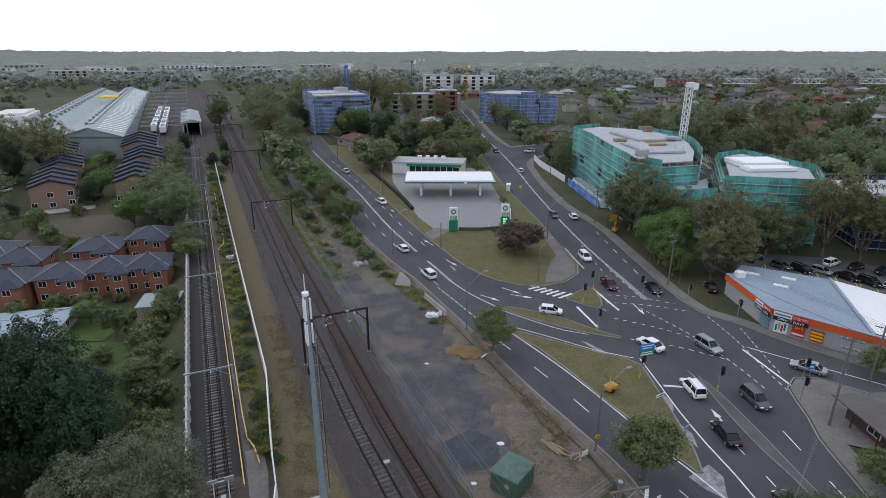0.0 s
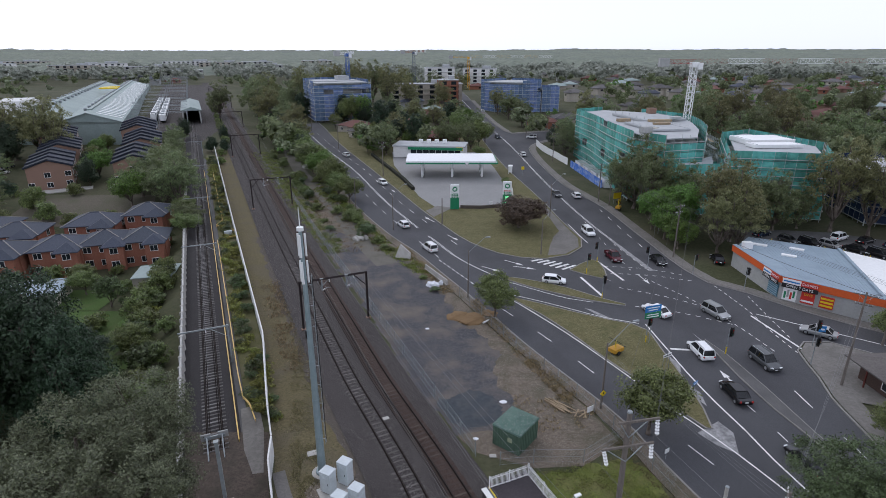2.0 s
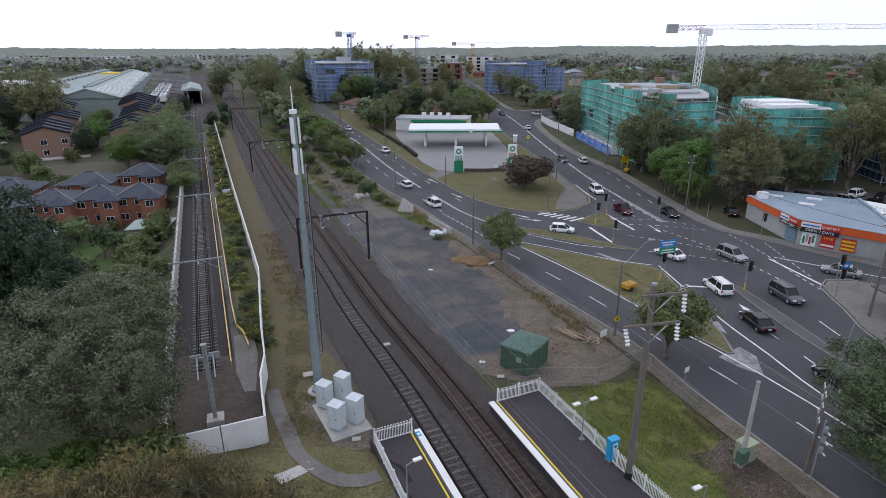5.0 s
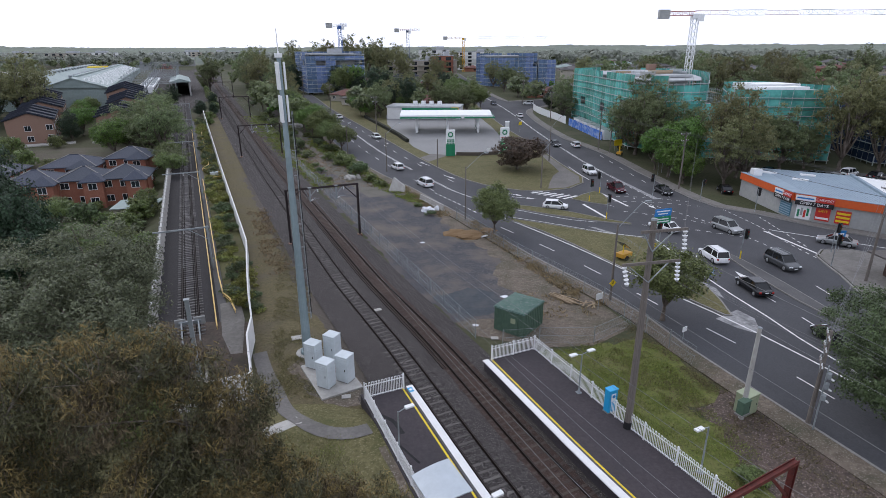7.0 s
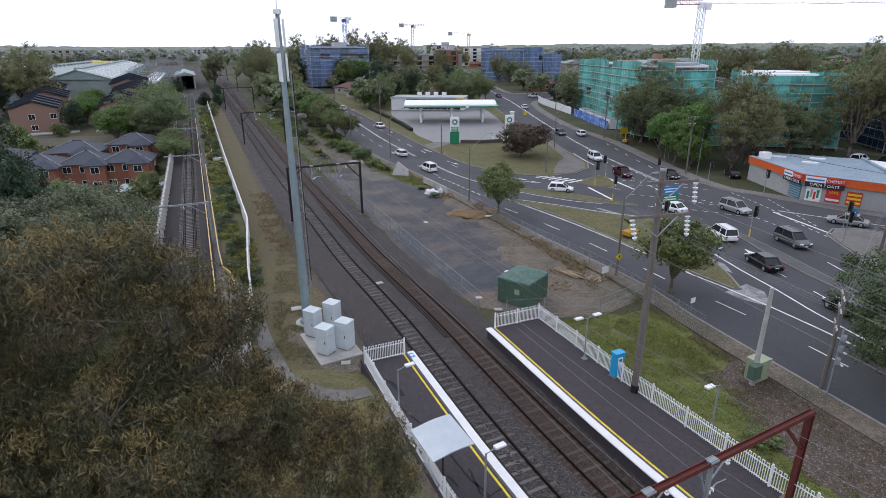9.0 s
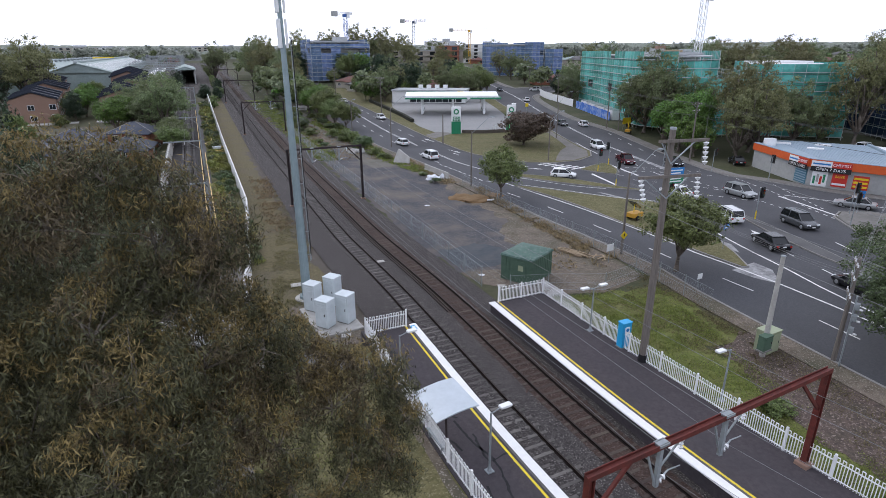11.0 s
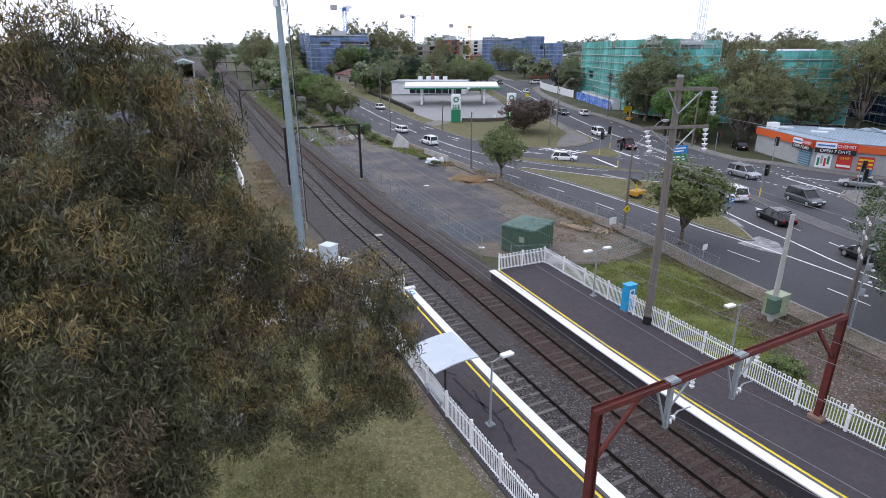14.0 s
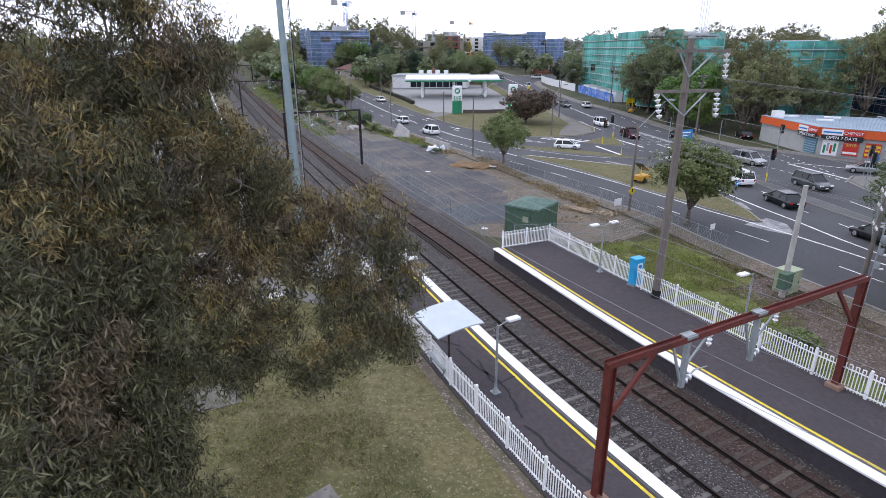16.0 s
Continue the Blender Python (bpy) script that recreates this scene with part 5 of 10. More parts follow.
def house(w, d, hgt, rise, wall_mat, roof_mat, label, m, storeys=1, gable=False, wing=True, over=0.5, deep=0.5):
    """A suburban house: walls, tiled roof with ridge caps, windows, a wing."""
    ob = thing("house", m, label, "house", "houses")
    bm = bmesh.new()
    box(bm, 0, 0, -deep, w, d, hgt + deep)
    if wing:
        box(bm, w * 0.27, -d * 0.55, -deep, w * 0.4, d * 0.4, hgt + deep - 0.02)
    part("wall", bm, wall_mat, ob)
    bm = bmesh.new()
    hip_roof(bm, w, d, hgt, rise, over, gable)
    part("roof", bm, roof_mat, ob)
    if wing:
        bm = bmesh.new()
        hip_roof(bm, d * 0.5, w * 0.4, hgt - 0.05, rise * 0.75, over, False)
        r = part("roof", bm, roof_mat, ob)
        r.matrix_basis = pose(w * 0.27, -d * 0.5, 0, 0, 0, 90)
    bm = bmesh.new()
    rr = max(0.2, w / 2 + over - (d / 2 + over)) if not gable else w / 2 + over
    beam(bm, (-rr, 0, hgt + rise + 0.03), (rr, 0, hgt + rise + 0.03), 0.22, 0.12)
    part("ridge_cap", bm, roof_mat, ob)
    for sx, sy in ((-1, -1), (1, -1), (-1, 1), (1, 1)) if not gable else ():
        bm = bmesh.new()
        beam(bm, (sx * (w / 2 + over), sy * (d / 2 + over), hgt + 0.03), (sx * rr, 0, hgt + rise + 0.04), 0.2, 0.1)
        part("hip_cap", bm, KERB, ob)
    src = None
    for k in range(storeys):
        z = 0.9 + 2.8 * k
        for side, n in ((-1, 3), (1, 3)):
            for i in range(n):
                x = -w * 0.34 + w * 0.34 * i
                if wing and side < 0 and x > 0:
                    continue
                args = (x, side * (d / 2 + 0.03), z, 0 if side < 0 else 180)
                if src is None:
                    src = window(ob, args[0], args[1], args[2], 1.5, 1.3, args[3])
                else:
                    again_window(src, ob, *args)
        for x, rz in ((-w / 2 - 0.03, -90), (w / 2 + 0.03, 90)):
            again_window(src, ob, x, d * 0.12, z, rz)
        if wing:
            again_window(src, ob, w * 0.27, -d * 0.75 - 0.03, z, 0)
    return ob


# two-storey brick houses in the low gardens
for x, y, w, d, rz, lab in ((-81, 123, 10.5, 8.5, 12, "two-storey red brick house with hipped slate roof"), (-71.5, 129, 9, 8, 12, "two-storey orange brick house with hipped slate roof"), (-78.5, 106.5, 9, 8, 18, "two-storey red brick townhouse with slate roof and pale hips"),
                            (-71, 110, 8.5, 8, 18, "middle two-storey brick townhouse with slate roof"), (-63.8, 112, 8.5, 8, 18, "two-storey brick townhouse with pale gable trim"), (-93.5, 115.5, 10, 8.5, 14, "two-storey brick house beside the gardens"), (-88.5, 102.5, 11, 8, 14, "two-storey red brick house with dark slate tiled roof"), (-104, 120, 11, 9, 8, "two-storey brick house with blue-grey tiles")):
    house(w, d, 5.4, 2.0, BRICK_RED, TILE_SLATE, lab, place(x, y, rz), 2)
house(24, 11, 2.7, 1.0, CREAM_WALL, METAL_ROOF_BLUE, "low house with a wide pale grey metal roof", place(-80, 86.5, 13), 1, False, False)


def carport(x, y, rz):
    ob = thing("garden_shed", place(x, y, rz), "low garden building with a pale flat metal roof", "shed")
    bm = bmesh.new()
    box(bm, 0, 0, 0, 7, 6, 2.2)
    part("wall", bm, CREAM_WALL, ob)
    for i in range(12):
        bm = bmesh.new()
        box(bm, -3.6 + 0.62 * i + 0.31, 0, 2.2 + 0.02 * (i % 2), 0.61, 6.8, 0.12)
        part("roof_sheet", bm, METAL_ROOF, ob)


carport(-55.4, 98.4, 12)


# ---- brick apartments stepping up the slope ----
TILE_DARK = surf("black_roof_tile", (0.018, 0.022, 0.034), (0.036, 0.042, 0.058), 5, 0.7, 0.3, vary=0.2)


def apartment_row(x, y, rz, units, w, d, hgt, rise, label):
    """A row of flats in groups of four, each roof a step above the last, brick ends showing between the groups."""
    ob = thing("apartment_building", place(x, y, rz), label, "building")
    src = None
    for i in range(units):
        grp = i // 4
        z, y0, cx = rise * i + 0.5 * grp, d * i + 1.2 * grp, (0, 1.3, -0.6)[grp % 3]
        bm = bmesh.new()
        v = [bm.verts.new((px + cx, py, pz)) for px, py, pz in ((-w / 2, y0, -2), (w / 2, y0, -2), (w / 2, y0 + d - 0.02, -2), (-w / 2, y0 + d - 0.02, -2), (-w / 2, y0, z + hgt), (w / 2, y0, z + hgt), (w / 2, y0 + d - 0.02, z + hgt), (-w / 2, y0 + d - 0.02, z + hgt), (0, y0, z + hgt + 1.9), (0, y0 + d - 0.02, z + hgt + 1.9))]
        for f in ((0, 1, 5, 8, 4), (1, 2, 6, 5), (2, 3, 7, 9, 6), (3, 0, 4, 7), (4, 8, 9, 7), (8, 5, 6, 9)):
            bm.faces.new([v[k] for k in f])
        part("wall", bm, BRICK_TAN, ob)
        for sgn in (-1, 1):
            e = (sgn * (w / 2 + 0.5), hgt + z + 0.06)
            for name, ya, yb, up, th, mat in (("roof", y0 - 0.35, y0 + d - 0.15, 0.0, 0.3, TILE_DARK), ("parapet", y0 - 0.45, y0 - 0.1, 0.22, 0.35, TILE_DARK), ("roof_trim", y0 - 0.12, y0 + 0.06, 0.26, 0.06, METAL_ROOF)):
                bm = bmesh.new()
                q = [bm.verts.new((px + cx, py, pz)) for py in (ya, yb) for px, pz in ((e[0], e[1] + up - 0.1), (0, e[1] + up + 1.96), (0, e[1] + up + 1.96 + th), (e[0], e[1] + up - 0.1 + th))]
                for f in ((0, 1, 2, 3), (7, 6, 5, 4), (0, 4, 5, 1), (1, 5, 6, 2), (2, 6, 7, 3), (3, 7, 4, 0)):
                    bm.faces.new([q[k] for k in f])
                bmesh.ops.recalc_face_normals(bm, faces=bm.faces[:])
                part(name, bm, mat, ob)
            for lv in (0, 1):
                wx, wz = sgn * (w / 2 + 0.03) + cx, z + 0.8 + 2.9 * lv
                if src is None:
                    src = window(ob, wx, y0 + d * 0.4, wz, 1.6, 1.5, 90 * sgn)
                else:
                    again_window(src, ob, wx, y0 + d * 0.4, wz, 90 * sgn)
    for wx, wz in ((-0.6, 3.6), (-0.4, 0.7), (-w * 0.43, 0.9), (w * 0.40, 0.9), (w * 0.40, 3.7)):
        again_window(src, ob, wx, -0.04, wz, 0)
    bm = bmesh.new()
    box(bm, 1.5, -2.6, -1.2, w + 6, 4.6, 1.35, 0, 0.05)
    part("terrace", bm, CONCRETE, ob, "pale concrete terrace")
    return ob


FLATS = ((-114.6, 158, 30, 12, 11.2, 5.9), (-94, 166, 25, 12, 11.4, 5.9))
apartment_row(*FLATS[0], 6.5, 0.2, "stepped row of tan brick flats with dark slate roofs")
apartment_row(*FLATS[1], 6.3, 0.34, "second stepped row of tan brick flats with dark slate roofs")


def on_flats(x, y):
    """Whether x, y lies under one of the rows of flats."""
    for fx, fy, rz, n, w, d in FLATS:
        u, v = (x - fx) * math.cos(radians(rz)) + (y - fy) * math.sin(radians(rz)), -(x - fx) * math.sin(radians(rz)) + (y - fy) * math.cos(radians(rz))
        if abs(u) < w / 2 + 2.5 and -6 < v < n * d + 6:
            return True
    return False


# ---- train depot ----
def depot():
    ob = thing("train_depot", pose(-131, 229, 4.0, 0, 0, 25), "huge train depot with pale green metal roof and skylights", "depot")
    length = 311
    front = lambda x: -0.466 * x
    bm = bmesh.new()
    prism(bm, ccw([(0, front(0)), (0, length), (-46, length), (-46, front(-46))]), -2, 8.5)
    part("wall", bm, METAL_ROOF, ob)
    for k, (xa, xr, xb) in enumerate(((0, -13, -24), (-24, -34, -46))):
        for a, b in ((xa, xr), (xb, xr)):
            bm = bmesh.new()
            v = [bm.verts.new(p) for p in ((a, front(a) - 1, 8.6), (a, length, 8.6), (b, length, 12.2), (b, front(b) - 1, 12.2), (a, front(a) - 1, 8.3), (a, length, 8.3), (b, length, 11.9), (b, front(b) - 1, 11.9))]
            for f in ((0, 1, 2, 3), (7, 6, 5, 4), (0, 3, 7, 4), (1, 0, 4, 5), (2, 1, 5, 6), (3, 2, 6, 7)):
                bm.faces.new([v[i] for i in f])
            bmesh.ops.recalc_face_normals(bm, faces=bm.faces[:])
            r = part("roof", bm, METAL_ROOF, ob)
            sm, vm = None, None
            for i in range(44):
                yy = 12 - a * 0.466 + i * 6.6
                t = 0.42
                px, pz = a + (b - a) * t, 8.6 + 3.6 * t
                q = -math.degrees(math.atan2(3.6, b - a)) if b > a else math.degrees(math.atan2(3.6, a - b))
                if k == 0 and a > b:
                    if sm is None:
                        bm = bmesh.new()
                        box(bm, 0, 0, 0.03, 9.5, 1.5, 0.08)
                        sm = part("skylight", bm, SIGN_WHITE, r)
                        sm.matrix_basis = pose(px, yy, pz, 0, q, 0)
                    else:
                        part_again("skylight", sm.data, r, pose(px, yy, pz, 0, q, 0))
                elif i % 2 == 0:
                    if vm is None:
                        bm = bmesh.new()
                        tube(bm, (0, 0, 0), (0, 0, 0.9), 0.7, 0.7, 8)
                        tube(bm, (0, 0, 0.9), (0, 0, 1.3), 1.0, 0.5, 8)
                        vm = part("roof_vent", bm, GALV, r)
                        vm.matrix_basis = pose(a + (b - a) * 0.8, yy, 8.6 + 2.9, 0, 0, 0)
                    else:
                        part_again("roof_vent", vm.data, r, pose(a + (b - a) * 0.8, yy, 8.6 + 2.9, 0, 0, 0))
        bm = bmesh.new()
        box(bm, xr, length / 2 + 8, 12.1, 1.4, length - 20, 0.55)
        part("ridge_monitor", bm, METAL_ROOF, ob)
        bm = bmesh.new()
        bm.faces.new([bm.verts.new(p) for p in ((xa, front(xa) - 0.6, 8.3), (xr, front(xr) - 0.6, 11.9), (xb, front(xb) - 0.6, 8.3))])
        part("gable", bm, METAL_ROOF, ob)
    bm = bmesh.new()
    box(bm, -56, 100, -2, 16, 34, 13, 0, 0.1)
    box(bm, -56, 100, 11, 13, 28, 1.2)
    part("office_block", bm, WHITE_WALL, ob, "white plant block beside the depot")
    bm = bmesh.new()
    for i in range(3):
        box(bm, -20, 182 + 8 * i, 12.3, 11, 3.5, 0.8, 20 * i)
    part("tarpaulin", bm, SIGN_YELLOW, ob, "crumpled yellow tarpaulin")
    return ob


depot()


def shelter_hall(x, y, rz, w, d, hgt, label, name="station_hall"):
    ob = thing(name, place(x, y, rz), label, "building")
    bm = bmesh.new()
    for sx in (-1, 1):
        box(bm, sx * (w / 2 - 0.3), d / 2, 0, 0.6, d, hgt)
    box(bm, 0, d - 0.3, 0, w, 0.5, hgt)
    part("wall", bm, GREY_WALL, ob)
    bm = bmesh.new()
    hip_roof(bm, d, w, hgt, 1.6, 0.6, True)
    r = part("roof", bm, METAL_ROOF, ob)
    r.matrix_basis = pose(0, d / 2, 0, 0, 0, 90)
    for sx in (-1, 1):
        for k in range(4):
            bm = bmesh.new()
            box(bm, sx * w * 0.48, 1 + k * d / 5, 0, 0.4, 0.4, hgt)
            part("column", bm, SIGN_WHITE, ob)
    return ob


shelter_hall(-127.6, 285, 24, 8.6, 62, 6.8, "grey gabled hall over the single track")


# ---- buildings wrapped in scaffold netting ----
def netted(outline, base, top, net, roof_mat, label, name="scaffolded_building", storey=3.1, bays=2.4, lift=2.0, open_top=True):
    """A concrete shell behind scaffold tubes, boards and sheets of netting, storey by storey."""
    ob = thing(name, Matrix.Identity(4), label, "building")
    o = ccw(outline)
    inn = []
    k = len(o)
    for i in range(k):
        a, p, b = Vector(o[i - 1]), Vector(o[i]), Vector(o[(i + 1) % k])
        d = (b - a).normalized()
        inn.append((p.x - d.y * 1.9, p.y + d.x * 1.9))
    storey = (top - base) / max(1, round((top - base) / storey))
    z = base
    n = 0
    while z < top - 1.0:
        bm = bmesh.new()
        prism(bm, inn, z + storey - 0.28, z + storey)
        part("floor_slab", bm, CONCRETE if z + storey < top - 0.5 else roof_mat, ob)
        z += storey
        n += 1
    cx, cy = sum(p[0] for p in o) / k, sum(p[1] for p in o) / k
    core = [(cx + (p[0] - cx) * 0.8, cy + (p[1] - cy) * 0.8) for p in inn]
    bm = bmesh.new()
    prism(bm, core, base - 1, base + n * storey - 0.3)
    part("core_wall", bm, GREY_WALL, ob)
    rng = random.Random(int(abs(outline[0][0]) * 10))
    for i in range(k):
        a, b = Vector(o[i]), Vector(o[(i + 1) % k])
        ln = (b - a).length
        m = max(1, round(ln / bays))
        d = (b - a) / m
        nrm = Vector((d.y, -d.x)).normalized()
        poles = bmesh.new()
        for j in range(m + 1):
            p = a + d * j + nrm * 0.1
            box(poles, p.x, p.y, base - 1, 0.09, 0.09, top - base + rng.choice((1.4, 2.0, 2.4)))
        for q in range(int((top - base) / lift) + 1):
            zz = base + lift * q
            beam(poles, (a.x + nrm.x * 0.32, a.y + nrm.y * 0.32, zz + 0.1), (b.x + nrm.x * 0.32, b.y + nrm.y * 0.32, zz + 0.1), 0.14, 0.16)
        tagged(part("scaffold", poles, SCAFFOLD, ob, "galvanised scaffold tubes and boards"), kind="stuff")
        # netting: one sheet a bay and lift group, sagging a little between the ties
        bands = max(1, int((top - base) / lift))
        for q in range(bands):
            if open_top and q == bands - 1 and rng.random() < 0.25:
                continue
            bm = bmesh.new()
            z0, z1 = base + (top + 1.2 - base) * q / bands, base + (top + 1.2 - base) * (q + 1) / bands - 0.1
            for b0 in range(0, m, 2):
                if q > bands * 0.35 and rng.random() < 0.07:
                    continue
                rows = []
                for j in range(2 * b0, 2 * min(m, b0 + 2) + 1):
                    p = a + d * j / 2
                    sag = 0.02 + 0.16 * (j % 2) * rng.uniform(0.4, 1.3)
                    rows.append([bm.verts.new((p.x + nrm.x * o_, p.y + nrm.y * o_, z_)) for o_, z_ in ((0.1 + sag * 0.5, z0), (0.12 + sag, (z0 + z1) / 2), (0.1 + sag * 0.3, z1))])
                for r0, r1 in zip(rows, rows[1:]):
                    bm.faces.new((r0[0], r1[0], r1[1], r0[1]))
                    bm.faces.new((r0[1], r1[1], r1[2], r0[2]))
            tagged(part("netting", bm, net, ob), kind="stuff")
    return ob


ROOF_SLAB = surf("roof_slab", (0.42, 0.435, 0.445), (0.34, 0.355, 0.365), 0.8, 0.85, 0.1, c3=(0.33, 0.345, 0.355), scale3=0.12, amount3=0.7)
netted([(48.5, 207), (49.8, 188), (49.2, 165), (49.6, 146), (55, 138), (66, 141), (73, 156), (78, 172), (81, 188), (72, 207), (60, 215)], 1.5, 18.4, GREEN_NET, ROOF_SLAB, "half-built curved flats wrapped in green scaffold netting")
netted([(56, 138.5), (56.8, 131), (67.5, 133), (74, 149), (66, 146)], 0.8, 12.4, GREEN_NET, ROOF_SLAB, "lower wing wrapped in green scaffold netting")
netted([(68.5, 132.5), (90, 127.5), (99, 145), (93, 171), (82, 165)], 0.8, 15.6, GREEN_NET, ROOF_SLAB, "half-built flats wrapped in green netting beside the car park")
netted([(99, 125), (128, 117), (134, 150), (103, 150)], 0.8, 12, surf("dark_blue_net", (0.02, 0.035, 0.075), (0.035, 0.055, 0.11), 1, 0.9, 0.4, c3=(0.015, 0.02, 0.04)), ROOF_SLAB, "building wrapped in dark blue netting behind gum trees")
netted([(-65.5, 287), (-38.5, 300), (-50, 328), (-72, 335), (-79, 322)], 6, 24.5, BLUE_NET, ROOF_SLAB, "block of flats wrapped in blue scaffold netting", storey=3.1)
netted([(58.2, 345), (56, 327.4), (66, 329), (68, 344)], 6.5, 19.4, BLUE_NET, ROOF_SLAB, "lower wing wrapped in blue netting beside the road", storey=3.1)
netted([(22, 342), (29, 328), (44, 323), (55, 327), (58, 346), (42, 360)], 6.5, 23.0, BLUE_NET, ROOF_SLAB, "half-built flats wrapped in blue netting beside the road", storey=3.1)


def roof_works():
    """Upper decks, sheds and stacks on the half-built roofs."""
    for name, x, y, z, sx, sy, sz, rz, mat, lab in (
            ("roof_deck", 67, 186, 18.5, 15, 20, 0.7, 12, ROOF_SLAB, "pale roof deck under construction"), ("roof_deck", 61, 162, 18.5, 11, 18, 0.6, 8, ROOF_SLAB, "pale grey roof deck"),
            ("timber_stack", 65, 170, 19.12, 7, 1.6, 0.7, 5, TIMBER, "stack of orange formwork timber on the roof"), ("timber_stack", 63, 163, 19.12, 5, 1.4, 0.6, 10, TIMBER, "stack of formwork timber on the roof"),
            ("formwork_stack", 56, 176, 18.5, 4, 2.2, 0.9, 20, TIMBER, "stack of orange formwork sheets on the roof"), ("formwork_stack", 58, 155, 18.5, 2.6, 1.8, 0.7, 40, CREAM_WALL, "pallet of pale boards on the roof"), ("formwork_stack", 72, 176, 19.22, 3.5, 1.6, 0.8, -10, SCAFFOLD, "bundle of scaffold tubes on the roof"), ("site_box", 54, 150, 18.5, 3.0, 2.0, 1.6, 15, GREY_WALL, "grey site box on the roof"), ("site_box", 70.5, 193, 19.22, 2.6, 2.2, 1.8, 12, BRICK_TAN, "brown site box on the roof"), ("formwork_stack", 75, 184, 18.5, 4.2, 1.4, 0.7, 50, TIMBER, "leaning formwork boards at the roof edge"), ("roof_canopy", 86.5, 152, 15.7, 13, 9, 1.3, 4, SIGN_WHITE, "white sheeted roof canopy"), ("roof_canopy", 85.5, 144, 15.7, 13, 4.5, 0.9, 4, SIGN_WHITE, "white sheeted roof canopy edge")):
        ob = thing(name, pose(x, y, z, 0, 0, rz), lab, "roof works")
        bm = bmesh.new()
        box(bm, 0, 0, 0, sx, sy, sz, 0, 0.12)
        part("deck" if "deck" in name else ("sheeting" if "canopy" in name else "board"), bm, mat, ob)
        for q in (-1, 1):
            bm = bmesh.new()
            box(bm, q * sx * 0.45, 0, sz, 0.08, sy * 0.96, 0.05)
            for j in range(5):
                box(bm, q * sx * 0.45, sy * (-0.46 + 0.23 * j), sz, 0.06, 0.06, 1.0 if "deck" in name else 0.1)
            part("edge_rail", bm, GALV, ob)


roof_works()


def scaffold_tower(x, y, rz, nx, ny, levels, label):
    """Open tube scaffold: standards, ledgers, braces and board decks, level by level."""
    ob = thing("scaffold_tower", place(x, y, rz), label, "scaffold", "open scaffolds")
    bay = 2.2
    for i in range(nx + 1):
        for j in range(ny + 1):
            bm = bmesh.new()
            tube(bm, (i * bay, j * bay, -0.3), (i * bay, j * bay, levels * 2.0 + 1.2), 0.06, 0.06, 5)
            part("standard", bm, SCAFFOLD, ob)
    for k in range(1, levels + 1):
        bm = bmesh.new()
        for i in range(nx + 1):
            beam(bm, (i * bay, 0, 2 * k), (i * bay, ny * bay, 2 * k), 0.09, 0.09)
        for j in range(ny + 1):
            beam(bm, (0, j * bay, 2 * k + 0.1), (nx * bay, j * bay, 2 * k + 0.1), 0.09, 0.09)
            beam(bm, (0, j * bay, 2 * k + 1.0), (nx * bay, j * bay, 2 * k + 1.0), 0.06, 0.06)
            beam(bm, (0, j * bay, 2 * k - 2.0), (nx * bay * (0.5 + 0.5 * (k % 2)), j * bay, 2 * k), 0.06, 0.06)
        tagged(part("ledgers", bm, SCAFFOLD, ob), kind="stuff")
        bm = bmesh.new()
        box(bm, nx * bay * (0.3 + 0.4 * (k % 2)), ny * bay / 2, 2 * k + 0.16, nx * bay * 0.55, ny * bay * 0.96, 0.08)
        part("deck", bm, TIMBER if k % 3 == 0 else SCAFFOLD, ob)


scaffold_tower(72.6, 150.5, -22, 2, 5, 5, "open grey scaffold stair between the netted flats")
scaffold_tower(79.5, 166, -12, 1, 5, 6, "open grey scaffold beside the curved flats")


def flats(x, y, rz, w, d, floors, mat, label, dz=0.0, band_mat=None):
    """A plain block of flats with rows of windows and balcony slabs."""
    ob = thing("apartment_building", place(x, y, rz, dz), label, "building", "distant flats")
    hgt = floors * 3.1
    bm = bmesh.new()
    box(bm, 0, 0, -3, w, d, hgt + 3)
    part("wall", bm, mat, ob)
    bm = bmesh.new()
    box(bm, 0, 0, hgt, w + 0.8, d + 0.8, 0.4)
    box(bm, w * 0.2, 0, hgt + 0.4, w * 0.25, d * 0.4, 2.2)
    part("roof", bm, band_mat or ROOF_SLAB, ob)
    bm = bmesh.new()
    box(bm, 0, 0, 0, 3.2, 0.14, 2.0)
    wm = bpy.data.meshes.new("window")
    bm.to_mesh(wm)
    bm.free()
    wm.materials.append(GLASS)
    n = max(2, int(w / 7))
    for k in range(floors):
        bm = bmesh.new()
        box(bm, 0, -d / 2 - 0.5, k * 3.1 - 0.12, w * 0.96, 1.0, 0.2)
        part("balcony", bm, mat, ob)
        for i in range(n):
            q = (-w / 2 + w * (i + 0.5) / n, -d / 2 - 0.04, k * 3.1 + 0.5, 0)
            part_again("window", wm, ob, pose(*q[:3]))
        for sgn in (-1, 1):
            part_again("window", wm, ob, pose(sgn * (w / 2 + 0.04), -d * 0.2, k * 3.1 + 0.5, 0, 0, 90))
    return ob


